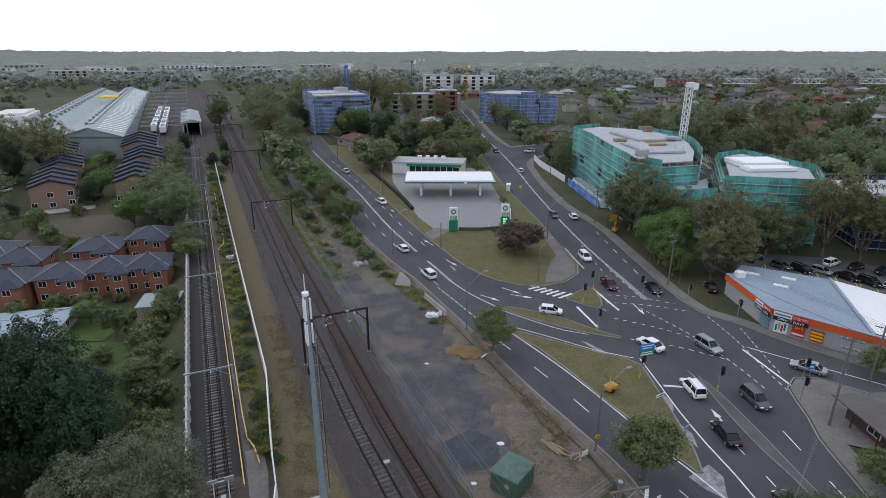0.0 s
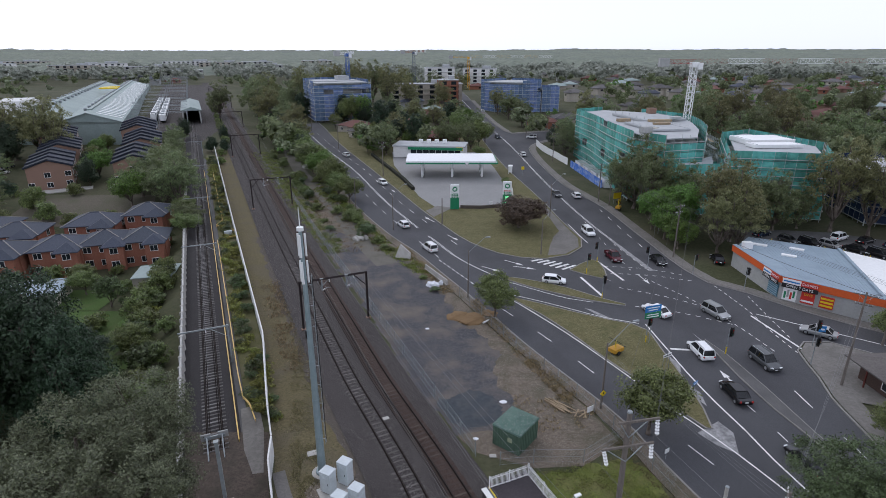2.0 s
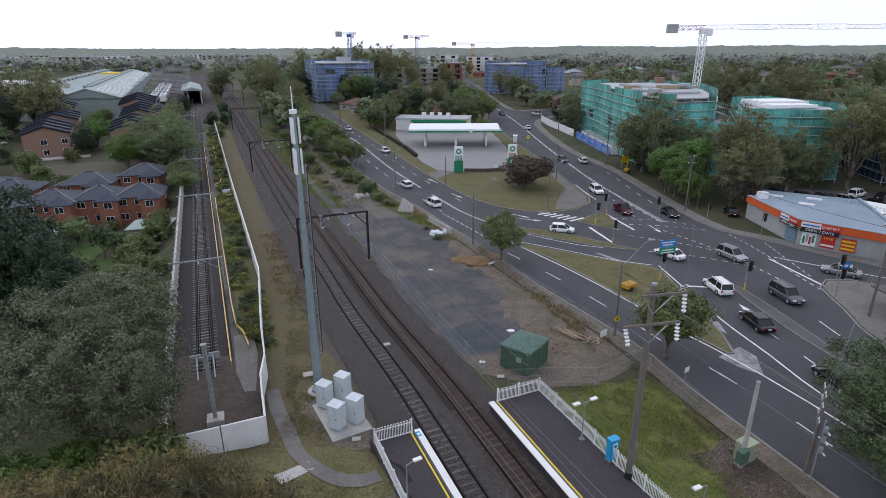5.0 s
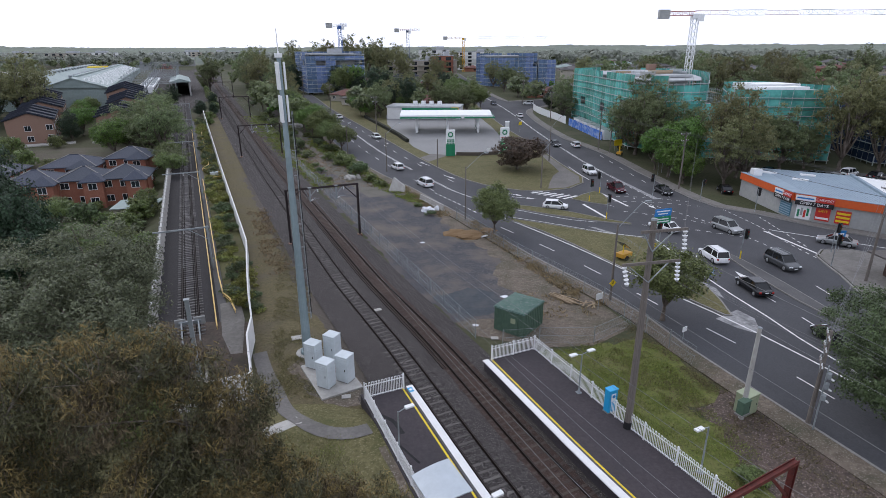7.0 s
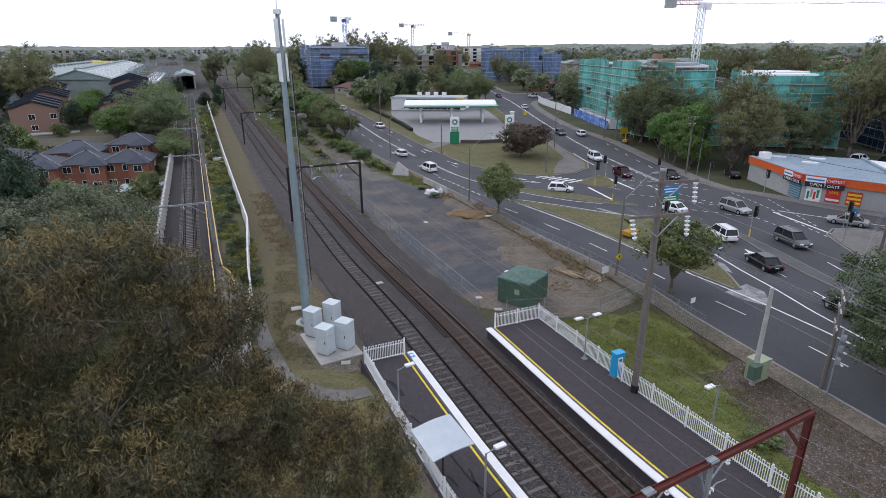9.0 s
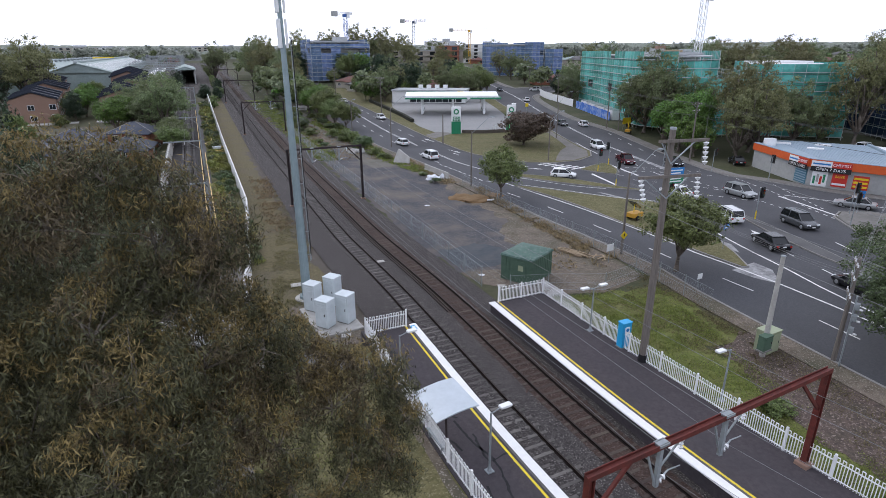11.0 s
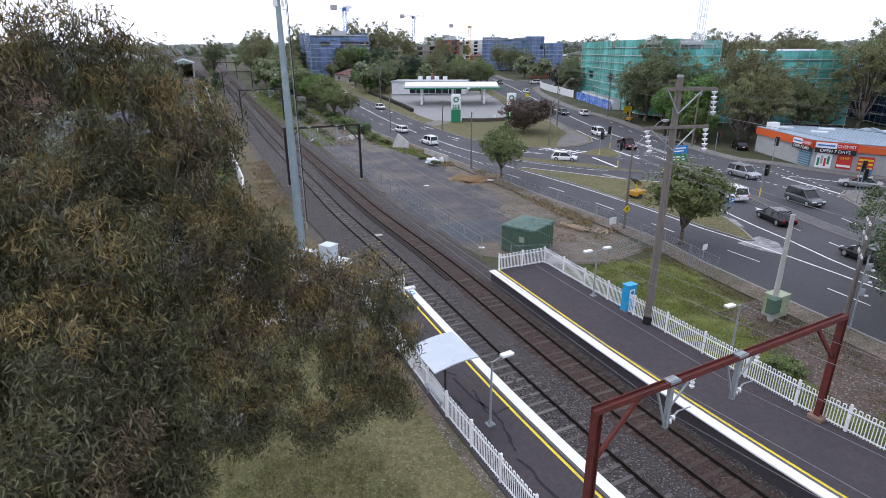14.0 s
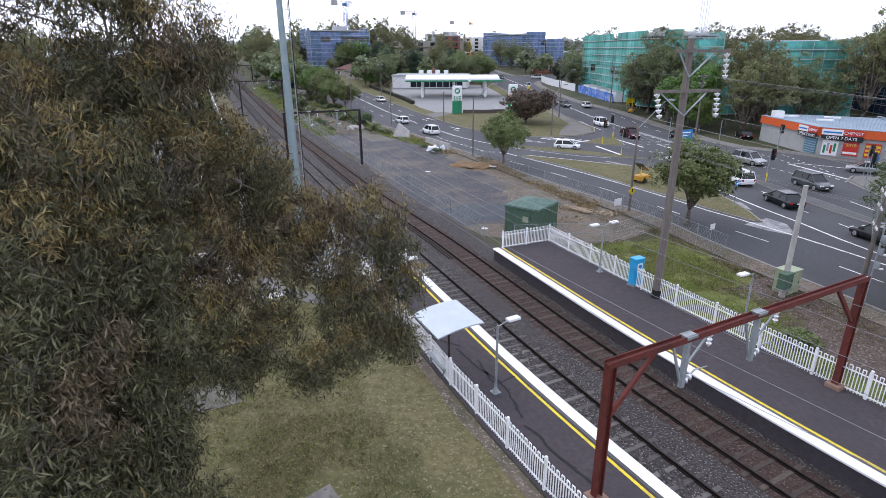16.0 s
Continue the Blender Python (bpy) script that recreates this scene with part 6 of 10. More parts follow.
flats(-61, 316, 25, 24, 20, 6, WHITE_WALL, "white block of flats with balconies above blue netting", 0)
flats(-12, 372, 4, 46, 12, 4, CREAM_WALL, "grey block of flats under construction with open floors", 0)
flats(2, 362, 8, 12, 12, 5, BRICK_RED, "red brick block of flats", 0)
flats(33, 540, -8, 30, 16, 5, WHITE_WALL, "white block of flats behind blue scaffolding", 0)
flats(-4, 500, 0, 26, 16, 5, WHITE_WALL, "white flats among trees", 2)
for i, (x, y, w, f) in enumerate(((-520, 640, 60, 3), (-440, 690, 50, 4), (-385, 760, 60, 3), (-470, 800, 55, 4), (-330, 860, 60, 4), (-290, 900, 45, 4), (-620, 780, 70, 4), (-560, 900, 60, 3), (-250, 820, 40, 3), (-420, 960, 80, 4), (-700, 960, 80, 4), (-330, 700, 70, 2), (-590, 690, 60, 3), (-215, 980, 50, 4))):
    flats(x, y, 10 + 7 * (i % 3), w, 22, f, (WHITE_WALL, CREAM_WALL, GREY_WALL)[i % 3], "pale low commercial building far beyond the depot", 3)


# ---- corner chemist shop ----
def chemist():
    ob = thing("corner_shop", Matrix.Identity(4), "single-storey grey corner shop with orange fascia and blue metal roof", "shop")
    o = ccw([(55.4, 99.6), (55.6, 84.0), (65.6, 74.6), (78, 64.5), (88, 76), (80, 90), (73, 98), (61, 105.5)])
    bm = bmesh.new()
    prism(bm, o, -0.3, 3.1)
    part("wall", bm, GREY_WALL, ob)
    walls = [((55.4, 99.6), (55.6, 84.0)), ((55.6, 84.0), (65.6, 74.6)), ((65.6, 74.6), (78, 64.5))]
    for a, b in walls:
        bm = bmesh.new()
        ribbon(bm, [a, b], 0.7, 3.05, 4.25)
        part("fascia", bm, ORANGE, ob, "orange metal fascia band")
        bm = bmesh.new()
        ribbon(bm, [a, b], 0.8, 4.25, 4.33)
        part("capping", bm, METAL_ROOF_BLUE, ob)
    bm = bmesh.new()
    prism(bm, [(55.7, 99.3), (55.9, 84.4), (65.6, 75.2), (73.6, 97.6), (61, 105.2)][::1], 3.5, 3.95)
    rf = part("roof", bm, METAL_ROOF_BLUE, ob)
    bmesh_rows = 22
    for i in range(bmesh_rows):
        t = (i + 0.5) / bmesh_rows
        a, b = Vector((57.4, 82.8)).lerp(Vector((65.4, 75.6)), t), Vector((61.2, 104.6)).lerp(Vector((73.2, 97.4)), t)
        bm = bmesh.new()
        beam(bm, (a.x, a.y, 3.97), (b.x, b.y, 3.97), 0.06, 0.05)
        part("roof_rib", bm, METAL_ROOF_BLUE, rf)
    bm = bmesh.new()
    prism(bm, [(66.2, 75), (77.8, 65.2), (87.4, 76), (79.6, 89.6), (74, 97)], 3.5, 4.02)
    part("roof", bm, SIGN_WHITE, ob, "white metal roof section")
    bm = bmesh.new()
    beam(bm, (65.9, 75.2, 4.1), (73.8, 97.4, 4.1), 0.5, 0.4)
    part("parapet", bm, METAL_ROOF_BLUE, ob)
    bm = bmesh.new()
    box(bm, 57.2, 98.5, 3.95, 1.6, 1.2, 1.2, 0, 0.05)
    part("air_conditioner", bm, SIGN_WHITE, ob)
    for x, y in ((62.5, 94), (66, 97.5), (60.5, 100)):
        bm = bmesh.new()
        box(bm, x, y, 3.95, 2.4, 0.9, 0.25, -35, 0.03)
        part("roof_vent", bm, SIGN_WHITE, ob)

    def board(a, b, s0, s1, z, hgt, mat, out, name, lab=""):
        """A flat board on the wall a-b between s0 and s1 metres along it."""
        va, vb = Vector(a), Vector(b)
        d = (vb - va).normalized()
        n = Vector((d.y, -d.x)) * out
        p = va + d * (s0 + s1) / 2 + n
        ang = math.degrees(math.atan2(d.y, d.x))
        bm = bmesh.new()
        box(bm, 0, 0, 0, s1 - s0, 0.08, hgt)
        q = part(name, bm, mat, ob, lab)
        q.matrix_basis = pose(p.x, p.y, z, 0, 0, ang)
        return q

    w1, w3, _ = walls
    for (a, b), s0, s1 in (((w1[0], w1[1]), 11.0, 15.4), ((w3[0], w3[1]), 0.2, 5.3)):
        ln = s1 - s0
        out = 0.45
        lo = board(a, b, s0, s1, 2.55, 0.72, BLACK, out, "sign_board", "black sign with white letters")
        text_part("lettering", "OPEN 7 DAYS", 0.62, pose(0, -0.06, 0.36, 90, 0, 0), SIGN_WHITE, lo)
        l2 = board(a, b, s0, s0 + ln * 0.52, 3.3, 0.8, SIGN_WHITE, out, "sign_board", "white brand panel with plain bars")
        bm = bmesh.new()
        box(bm, 0, -0.06, 0.28, ln * 0.44, 0.03, 0.22)
        part("bar", bm, SIGN_BLUE, l2)
        l3 = board(a, b, s0 + ln * 0.52, s1, 3.3, 0.8, SIGN_RED, out, "sign_board", "red sign with white letters")
        text_part("lettering", "CHEMIST", 0.58, pose(0, -0.06, 0.4, 90, 0, 0), SIGN_WHITE, l3)
    for s0, s1, mat, words in ((3.1, 5.0, SIGN_RED, "SAVE"), (5.7, 7.6, SIGN_RED, "")):
        p = board(*w3, s0, s1, 0.5, 2.0, mat, 0.1, "poster", "red sale poster")
        if words:
            text_part("lettering", words, 0.55, pose(0, -0.06, 1.5, 90, 0, 0), SIGN_YELLOW, p)
        for j in range(1 if words else 3):
            bm = bmesh.new()
            box(bm, 0, -0.05, 0.25 + 0.58 * j, 1.7, 0.03, 0.3)
            part("bar", bm, SIGN_WHITE if words else SIGN_YELLOW, p)
    p = board(*w3, 0.5, 2.5, 0.3, 2.2, SIGN_WHITE, 0.1, "poster", "pale poster with green shapes")
    for j in range(4):
        bm = bmesh.new()
        box(bm, -0.65 + 0.42 * j, -0.05, 0.3 + 0.3 * (j % 2), 0.3, 0.03, 1.2)
        part("bar", bm, (SIGN_GREEN, GREY_WALL, SIGN_RED, SIGN_GREEN)[j], p)
    p = board(*w1, 12.5, 15.3, 0.3, 2.3, plain("teal_panel", (0.05, 0.16, 0.22), 0.4), 0.1, "shutter", "blue striped shopfront panel")
    for j in range(6):
        bm = bmesh.new()
        box(bm, 0, -0.05, 0.15 + 0.36 * j, 2.6, 0.03, 0.14)
        part("bar", bm, METAL_ROOF_BLUE, p)
    return ob


chemist()


# ---- petrol station ----
def petrol_station():
    FORE = surf("forecourt_concrete", (0.21, 0.21, 0.21), (0.27, 0.27, 0.265), 2, 0.85, 0.1, c3=(0.21, 0.21, 0.21), scale3=0.2, amount3=0.6)
    sheet("forecourt", [(-20, 212), (-17.5, 190), (-11, 165), (-7, 150), (-2.2, 139.5), (4, 139.6), (15, 140.5), (18.4, 150), (18.6, 162), (17, 184), (14, 212)], 0.12, FORE, "pale concrete forecourt of the petrol station", (150.0, 170.0, 190.0))
    g = land(2, 176) + 0.12
    ob = thing("petrol_canopy", pose(2.4, 176.2, g), "white fuel canopy with green edge band on columns", "canopy")
    w, d, zt = 28.4, 14.0, 4.6
    bm = bmesh.new()
    n = 10
    prof = [(-d / 2, zt)] + [(-d / 2 + d * i / n, zt + 0.9 + 0.75 * math.sin(math.pi * i / n) ** 0.8) for i in range(n + 1)] + [(d / 2, zt)]
    l = [bm.verts.new((-w / 2, y, z)) for y, z in prof]
    r = [bm.verts.new((w / 2 - (0.9 if z > zt + 0.5 else 0), y, z)) for y, z in prof]
    for i in range(len(prof)):
        j = (i + 1) % len(prof)
        bm.faces.new((l[i], l[j], r[j], r[i]))
    bm.faces.new(l[::-1])
    bm.faces.new(r)
    bmesh.ops.recalc_face_normals(bm, faces=bm.faces[:])
    part("canopy_roof", bm, SIGN_WHITE, ob)
    for a, b in (((-w / 2, -d / 2), (w / 2, -d / 2)), ((w / 2, -d / 2), (w / 2, d / 2)), ((-w / 2, -d / 2), (-w / 2, d / 2))):
        bm = bmesh.new()
        beam(bm, (a[0], a[1], zt + 0.22), (b[0], b[1], zt + 0.22), 0.12, 0.44)
        part("edge_band", bm, SIGN_GREEN, ob, "green lit edge band")
    bm = bmesh.new()
    tube(bm, (4.6, -d / 2 - 0.12, zt + 0.5), (4.6, -d / 2 - 0.22, zt + 0.5), 0.55, 0.55, 12)
    part("emblem", bm, SIGN_WHITE, ob)
    for x in (-9.4, 0.0, 9.4):
        for y in (-4.4, 3.6):
            bm = bmesh.new()
            box(bm, x, y, 0, 0.6, 0.45, zt)
            part("column", bm, SIGN_WHITE, ob)
    for x in (-9.4, 0.0, 9.4):
        for y in (-3.2, 2.4):
            p = thing("fuel_pump", pose(2.4 + x + 0.1, 176.2 + y, g), "white fuel pump on a raised kerb island", "fuel pump", "pumps under the canopy")
            bm = bmesh.new()
            box(bm, 0, 0, 0, 1.2, 2.6, 0.14, 0, 0.03)
            part("plinth", bm, KERB, p)
            bm = bmesh.new()
            box(bm, 0, 0, 0.14, 0.75, 1.1, 1.9, 0, 0.05)
            part("cabinet", bm, SIGN_WHITE, p)
            for sx in (-1, 1):
                bm = bmesh.new()
                box(bm, sx * 0.38, 0, 0.9, 0.05, 0.8, 0.7)
                part("display", bm, BLACK, p)
                bm = bmesh.new()
                box(bm, sx * 0.4, 0.45, 0.8, 0.12, 0.12, 0.5)
                part("nozzle", bm, SIGN_GREEN, p)
    st = thing("petrol_shop", place(-5, 206, -8, 0.12), "white petrol station shop with green band and glass front", "shop")
    bm = bmesh.new()
    box(bm, 0, 0, 0, 26, 11, 3.9)
    part("wall", bm, WHITE_WALL, st)
    bm = bmesh.new()
    box(bm, 0, 0, 3.9, 26.6, 11.6, 0.5)
    part("roof", bm, ROOF_SLAB, st)
    bm = bmesh.new()
    box(bm, 2.5, -5.85, 3.0, 20, 0.3, 0.9)
    part("fascia", bm, SIGN_GREEN, st, "green fascia band")
    for i in range(8):
        bm = bmesh.new()
        box(bm, -5.5 + 2.3 * i, -5.55, 0.3, 2.1, 0.12, 2.6)
        part("pane", bm, GLASS, st)
    bm = bmesh.new()
    box(bm, 11.4, -5.7, 2.9, 2.4, 0.4, 1.2)
    part("sign_panel", bm, SIGN_YELLOW, st, "yellow sign panel")
    for i in range(4):
        bm = bmesh.new()
        box(bm, -4 + 3.0 * i, 1.5, 4.4, 1.5, 1.3, 1.3, 0, 0.06)
        part("air_conditioner", bm, SIGN_WHITE, st)
    for x, y, rz, lit in ((2.7, 138.3, 6, 0), (16.5, 141.4, -4, 1)):
        p = thing("price_sign", place(x, y, rz, 0.05), "tall rounded white and green fuel price sign", "sign", "fuel price signs")
        bm = bmesh.new()
        box(bm, 0, 0, 0, 2.3, 0.5, 3.0, 0, 0.1)
        part("lower_panel", bm, SIGN_GREEN, p)
        bm = bmesh.new()
        box(bm, 0, 0, 2.95, 2.3, 0.52, 3.6, 0, 0.24)
        part("upper_panel", bm, SIGN_WHITE, p)
        bm = bmesh.new()
        for k in range(12):
            a = 6.283 * k / 12
            box(bm, 0.52 * math.cos(a), -0.3, 5.35 + 0.52 * math.sin(a) - 0.15, 0.28, 0.06, 0.3)
        part("emblem", bm, SIGN_GREEN, p)
        for k in range(3):
            bm = bmesh.new()
            box(bm, 0, -0.29, 3.05 + 0.42 * k, 1.7, 0.05, 0.3)
            part("price_panel", bm, SIGN_RED if (lit and k == 2) else SIGN_GREEN, p)
            bm = bmesh.new()
            for j in range(2):
                box(bm, -0.35 + 0.6 * j, -0.33, 3.12 + 0.42 * k, 0.4, 0.03, 0.14)
            part("bar", bm, SIGN_WHITE, p)
        if lit:
            for k in range(3):
                bm = bmesh.new()
                box(bm, 0.1, -0.29, 0.9 + 0.62 * k, 1.1, 0.06, 0.45)
                em = bpy.data.materials.new("led_green") if "led_green" not in bpy.data.materials else bpy.data.materials["led_green"]
                em.use_nodes = True
                em.node_tree.nodes["Principled BSDF"].inputs["Emission Color"].default_value = (0.02, 1.0, 0.25, 1)
                em.node_tree.nodes["Principled BSDF"].inputs["Emission Strength"].default_value = 1.6
                part("led_display", bm, em, p, "bright green lit price digits")
    band("garden_wall", [(4.2, 139), (9.5, 138.6), (14.8, 140)], 0.5, 0, 0.9, surf("dark_stone", (0.07, 0.06, 0.052), (0.11, 0.095, 0.08), 4, 0.95, 0.4), "low dark stone wall in front of the forecourt")
    band("hedge_wall", [(-27, 206), (-18.5, 184), (-12.5, 168), (-9, 157)], 0.9, 0, 1.0, surf("dark_hedge", (0.018, 0.02, 0.014), (0.035, 0.036, 0.026), 6, 0.95, 0.6, bump_dist=0.1), "dark clipped hedge along the forecourt")
    band("forecourt_fence", [(18.6, 166), (19.6, 155), (18.7, 146)], 0.12, 0, 1.1, WHITE_WALL, "low white wall beside the forecourt")


petrol_station()


# site hoarding and sheds along the road
def hoarding(pts, mat, label, hgt=2.4):
    ob = thing("site_hoarding", Matrix.Identity(4), label, "hoarding")
    line = spline(pts, 2.4)
    for a, b in zip(line, line[1:]):
        bm = bmesh.new()
        ribbon(bm, [a, b], 0.1, 0, hgt - (0.1 if hash(round(a[1])) % 2 else 0), land)
        part("panel", bm, mat, ob)


hoarding([(37.4, 226), (38.2, 214), (40.5, 202), (42.6, 190)], SIGN_WHITE, "white mesh hoarding along the footpath")
hoarding([(43, 187), (44.4, 175), (45.6, 164), (46.2, 159)], surf("blue_banner", (0.04, 0.12, 0.42), (0.06, 0.18, 0.55), 1.5, 0.7, 0.2, c3=(0.5, 0.55, 0.6), scale3=0.7, amount3=0.7), "blue printed hoarding along the footpath")
for x, y in ((45.8, 183), (46.6, 176), (47.4, 169), (48, 162)):
    ob = thing("site_shed", place(x, y, 3), "white flat-roofed site shed behind the hoarding", "shed", "site sheds")
    bm = bmesh.new()
    box(bm, 0, 0, 0, 2.6, 6.2, 2.7, 0, 0.05)
    part("wall", bm, WHITE_WALL, ob)
    bm = bmesh.new()
    for k in range(12):
        box(bm, 0, -2.9 + 0.53 * k, 2.7, 2.7, 0.4, 0.08)
    part("roof", bm, METAL_ROOF, ob)
    bm = bmesh.new()
    box(bm, -1.32, 1, 0.2, 0.06, 0.9, 2.0)
    part("door", bm, GREY_WALL, ob)


# dark-roofed house by the corner
def corner_house():
    ob = thing("corner_house", place(58.5, 53.0, 93), "low corner building with dark tiled roof and red trim", "house")
    bm = bmesh.new()
    box(bm, 0, 0, 0, 15, 12, 2.7)
    part("wall", bm, surf("dark_brown_brick", (0.095, 0.062, 0.05), (0.06, 0.042, 0.036), 8, 0.9, 0.3), ob)
    bm = bmesh.new()
    hip_roof(bm, 15, 12, 2.8, 2.6, 1.4)
    part("roof", bm, surf("brown_grey_roof_tile", (0.125, 0.115, 0.11), (0.085, 0.076, 0.074), 5, 0.85, 0.4, c3=(0.15, 0.14, 0.13), scale3=0.6), ob)
    for i in range(4):
        bm = bmesh.new()
        box(bm, -6.6 + 4 * i, 7.0, 0, 0.14, 0.14, 2.6)
        part("veranda_post", bm, GANTRY_RED, ob)
    window(ob, -3, 6.04, 0.8, 2.0, 1.4, 180)
    window(ob, 3, 6.04, 0.8, 2.0, 1.4, 180)


corner_house()

# houses between and beyond the roads
for x, y, w, d, rz, wm, rm, lab in ((-5, 234, 22, 11, -8, BRICK_RED, TILE_TERRA, "long red brick house with brown tiled roof"), (-9, 300, 14, 11, 10, CREAM_WALL, TILE_TERRA, "house with brown roof and white gable"),
                                    (-41, 262, 14, 10, -30, CREAM_WALL, TILE_TERRA, "cream house with brown tiled roof"), (-33, 246, 15, 10, -28, CREAM_WALL, TILE_GREY, "cream house with grey-brown roof"), (-22, 275, 13, 10, -15, BRICK_RED, TILE_TERRA, "brick house among trees"),
                                    (48, 276, 13, 11, 4, BRICK_RED, TILE_TERRA, "brick house beside the side street"), (62, 286, 14, 11, 0, CREAM_WALL, TILE_GREY, "cream house with grey roof"), (60, 240, 14, 11, -5, CREAM_WALL, TILE_GREY, "grey-roofed house behind trees")):
    house(w, d, 3.0, 2.2, wm, rm, lab, place(x, y, rz))

# ---- railway things ----
def rail_at(off, y):
    """A point off metres to the right of the eastern track's centre, square to it at y."""
    d = rail_x(y + 0.5) - rail_x(y - 0.5)
    k = math.hypot(d, 1)
    return (rail_x(y) + off / k, y - off * d / k)


def rail_turn(y):
    return math.degrees(math.atan2(-(rail_x(y + 0.5) - rail_x(y - 0.5)), 1))


def insulator(bm, a, b, n=5, r=0.09):
    """A string of discs from a to b."""
    a, b = Vector(a), Vector(b)
    tube(bm, a, b, 0.025)
    for i in range(n):
        p, q = a.lerp(b, (i + 0.25) / n), a.lerp(b, (i + 0.75) / n)
        tube(bm, p, q, r, r * 0.55, 10)


def gantry(y, left, right, top, mat, zl, zr, label, droppers=True):
    """A steel portal over the tracks: two posts, a beam, knee braces and wire supports."""
    m = pose(rail_x(y), y, land(rail_x(y), y), 0, 0, rail_turn(y))
    ob = thing("overhead_gantry", m, label, "gantry", "gantries over the railway")
    for x, z in ((left, zl), (right, zr)):
        bm = bmesh.new()
        for q in (-0.13, 0.13):
            box(bm, x + q, 0, z, 0.035, 0.26, top - z)
        box(bm, x, 0, z, 0.24, 0.03, top - z)
        post = part("post", bm, mat, ob)
        bm = bmesh.new()
        box(bm, x, 0, z - 0.3, 0.62, 0.62, 0.5, 0, 0.05)
        part("footing", bm, BRICK_TAN, post)
        s = 1 if x == left else -1
        bm = bmesh.new()
        beam(bm, (x + s * 0.1, 0, top - 2.0), (x + s * 1.9, 0, top - 0.1), 0.12, 0.14)
        part("knee_brace", bm, mat, ob)
    bm = bmesh.new()
    for q in (-0.12, 0.12):
        box(bm, (left + right) / 2, q, top - 0.1, right - left + 0.3, 0.03, 0.22)
    box(bm, (left + right) / 2, 0, top - 0.01, right - left + 0.3, 0.2, 0.03)
    part("beam", bm, mat, ob)
    if droppers:
        for x in (-3.65, 0.0):
            bm = bmesh.new()
            box(bm, x - 0.55, 0, top - 1.9, 0.16, 0.16, 1.95)
            beam(bm, (x - 1.3, 0, top), (x - 0.6, 0, top - 1.8), 0.07, 0.07)
            beam(bm, (x + 0.5, 0, top - 0.1), (x - 0.5, 0, top - 1.1), 0.06, 0.06)
            tube(bm, (x - 0.5, 0, top - 1.75), (x + 0.1, 0.05, top - 1.45), 0.035)
            tube(bm, (x + 0.1, 0.05, top - 1.45), (x + 0.75, 0.05, top - 1.5), 0.025)
            box(bm, x - 0.55, 0, top + 0.02, 0.5, 0.35, 0.1)
            dr = part("wire_support", bm, GALV, ob, "galvanised wire support bracket")
            bm = bmesh.new()
            insulator(bm, (x + 0.55, 0, top - 0.15), (x + 0.55, 0, top - 0.62), 3, 0.1)
            part("insulator", bm, INSULATOR, dr)
            bm = bmesh.new()
            insulator(bm, (x - 0.45, 0, top - 1.72), (x - 0.1, 0, top - 1.55), 2, 0.12)
            part("insulator", bm, INSULATOR, dr)
    return ob


gantry(19.0, -7.6, 6.35, 6.35, GANTRY_RED, 1.1, 1.1, "red-oxide steel gantry over the station tracks")
for i, y in enumerate((76, 141, 207, 272, 340, 410)):
    gantry(y, -7.4, 2.5, 7.7, GANTRY_DARK, 0.1, 0.1, "dark weathered steel gantry over two tracks", i < 2)
gantry(-42, -7.6, 6.35, 6.35, GANTRY_RED, 1.1, 1.1, "red-oxide steel gantry behind the station")


def line_wire(name, pts, r, mat, label, sag=0.0, seg=8):
    """A hanging wire through the given points."""
    bm = bmesh.new()
    last = None
    for a, b in zip(pts, pts[1:]):
        a, b = Vector(a), Vector(b)
        side = (b - a).cross(Vector((0, 0, 1))).normalized() * r
        for i in range(seg + 1):
            t = i / seg
            q = a.lerp(b, t)
            q.z -= sag * 4 * t * (1 - t)
            if i == 0 and last:
                continue
            ring = [bm.verts.new(q + o) for o in (side, Vector((0, 0, r)), -side, Vector((0, 0, -r)))]
            if last:
                for j in range(4):
                    bm.faces.new((last[j], last[(j + 1) % 4], ring[(j + 1) % 4], ring[j]))
            last = ring
    ob = mesh_ob(name, bm, mat)
    return tagged(ob, label, "wire", "overhead wires")


def contact_wires():
    ys = (-42, 19, 76, 141, 207, 272, 340)
    for off in (-3.65, 0.0):
        tops, lows = [], []
        for y in ys:
            x, yy = rail_at(off, y)
            g = land(x, yy)
            tops.append((x, yy, g + 6.3 if y > 30 else 5.8))
            lows.append((x, yy, g + 4.9 if y > 30 else 4.7))
        line_wire("catenary_wire", tops, 0.012, WIRE, "sagging carrier wire over the track", 0.9)
        line_wire("contact_wire", lows, 0.011, WIRE, "straight contact wire over the track", 0.08)
    side = [(*rail_at(6.2, -42), 5.6), (*rail_at(5.6, 19), 5.4), (*rail_at(2.7, 76), 6.6), (*rail_at(2.7, 141), 7.4), (*rail_at(2.7, 207), 9.5)]
    line_wire("feeder_wire", side, 0.014, WIRE, "feeder wire along the gantry posts", 0.7)
    side = [(*rail_at(6.2, -42), 4.6), (*rail_at(5.2, 19), 4.6), (*rail_at(2.9, 76), 5.6), (*rail_at(2.9, 141), 6.4), (*rail_at(2.9, 207), 8.5)]
    line_wire("feeder_wire", side, 0.014, WIRE, "lower feeder wire along the gantry posts", 0.6)


contact_wires()


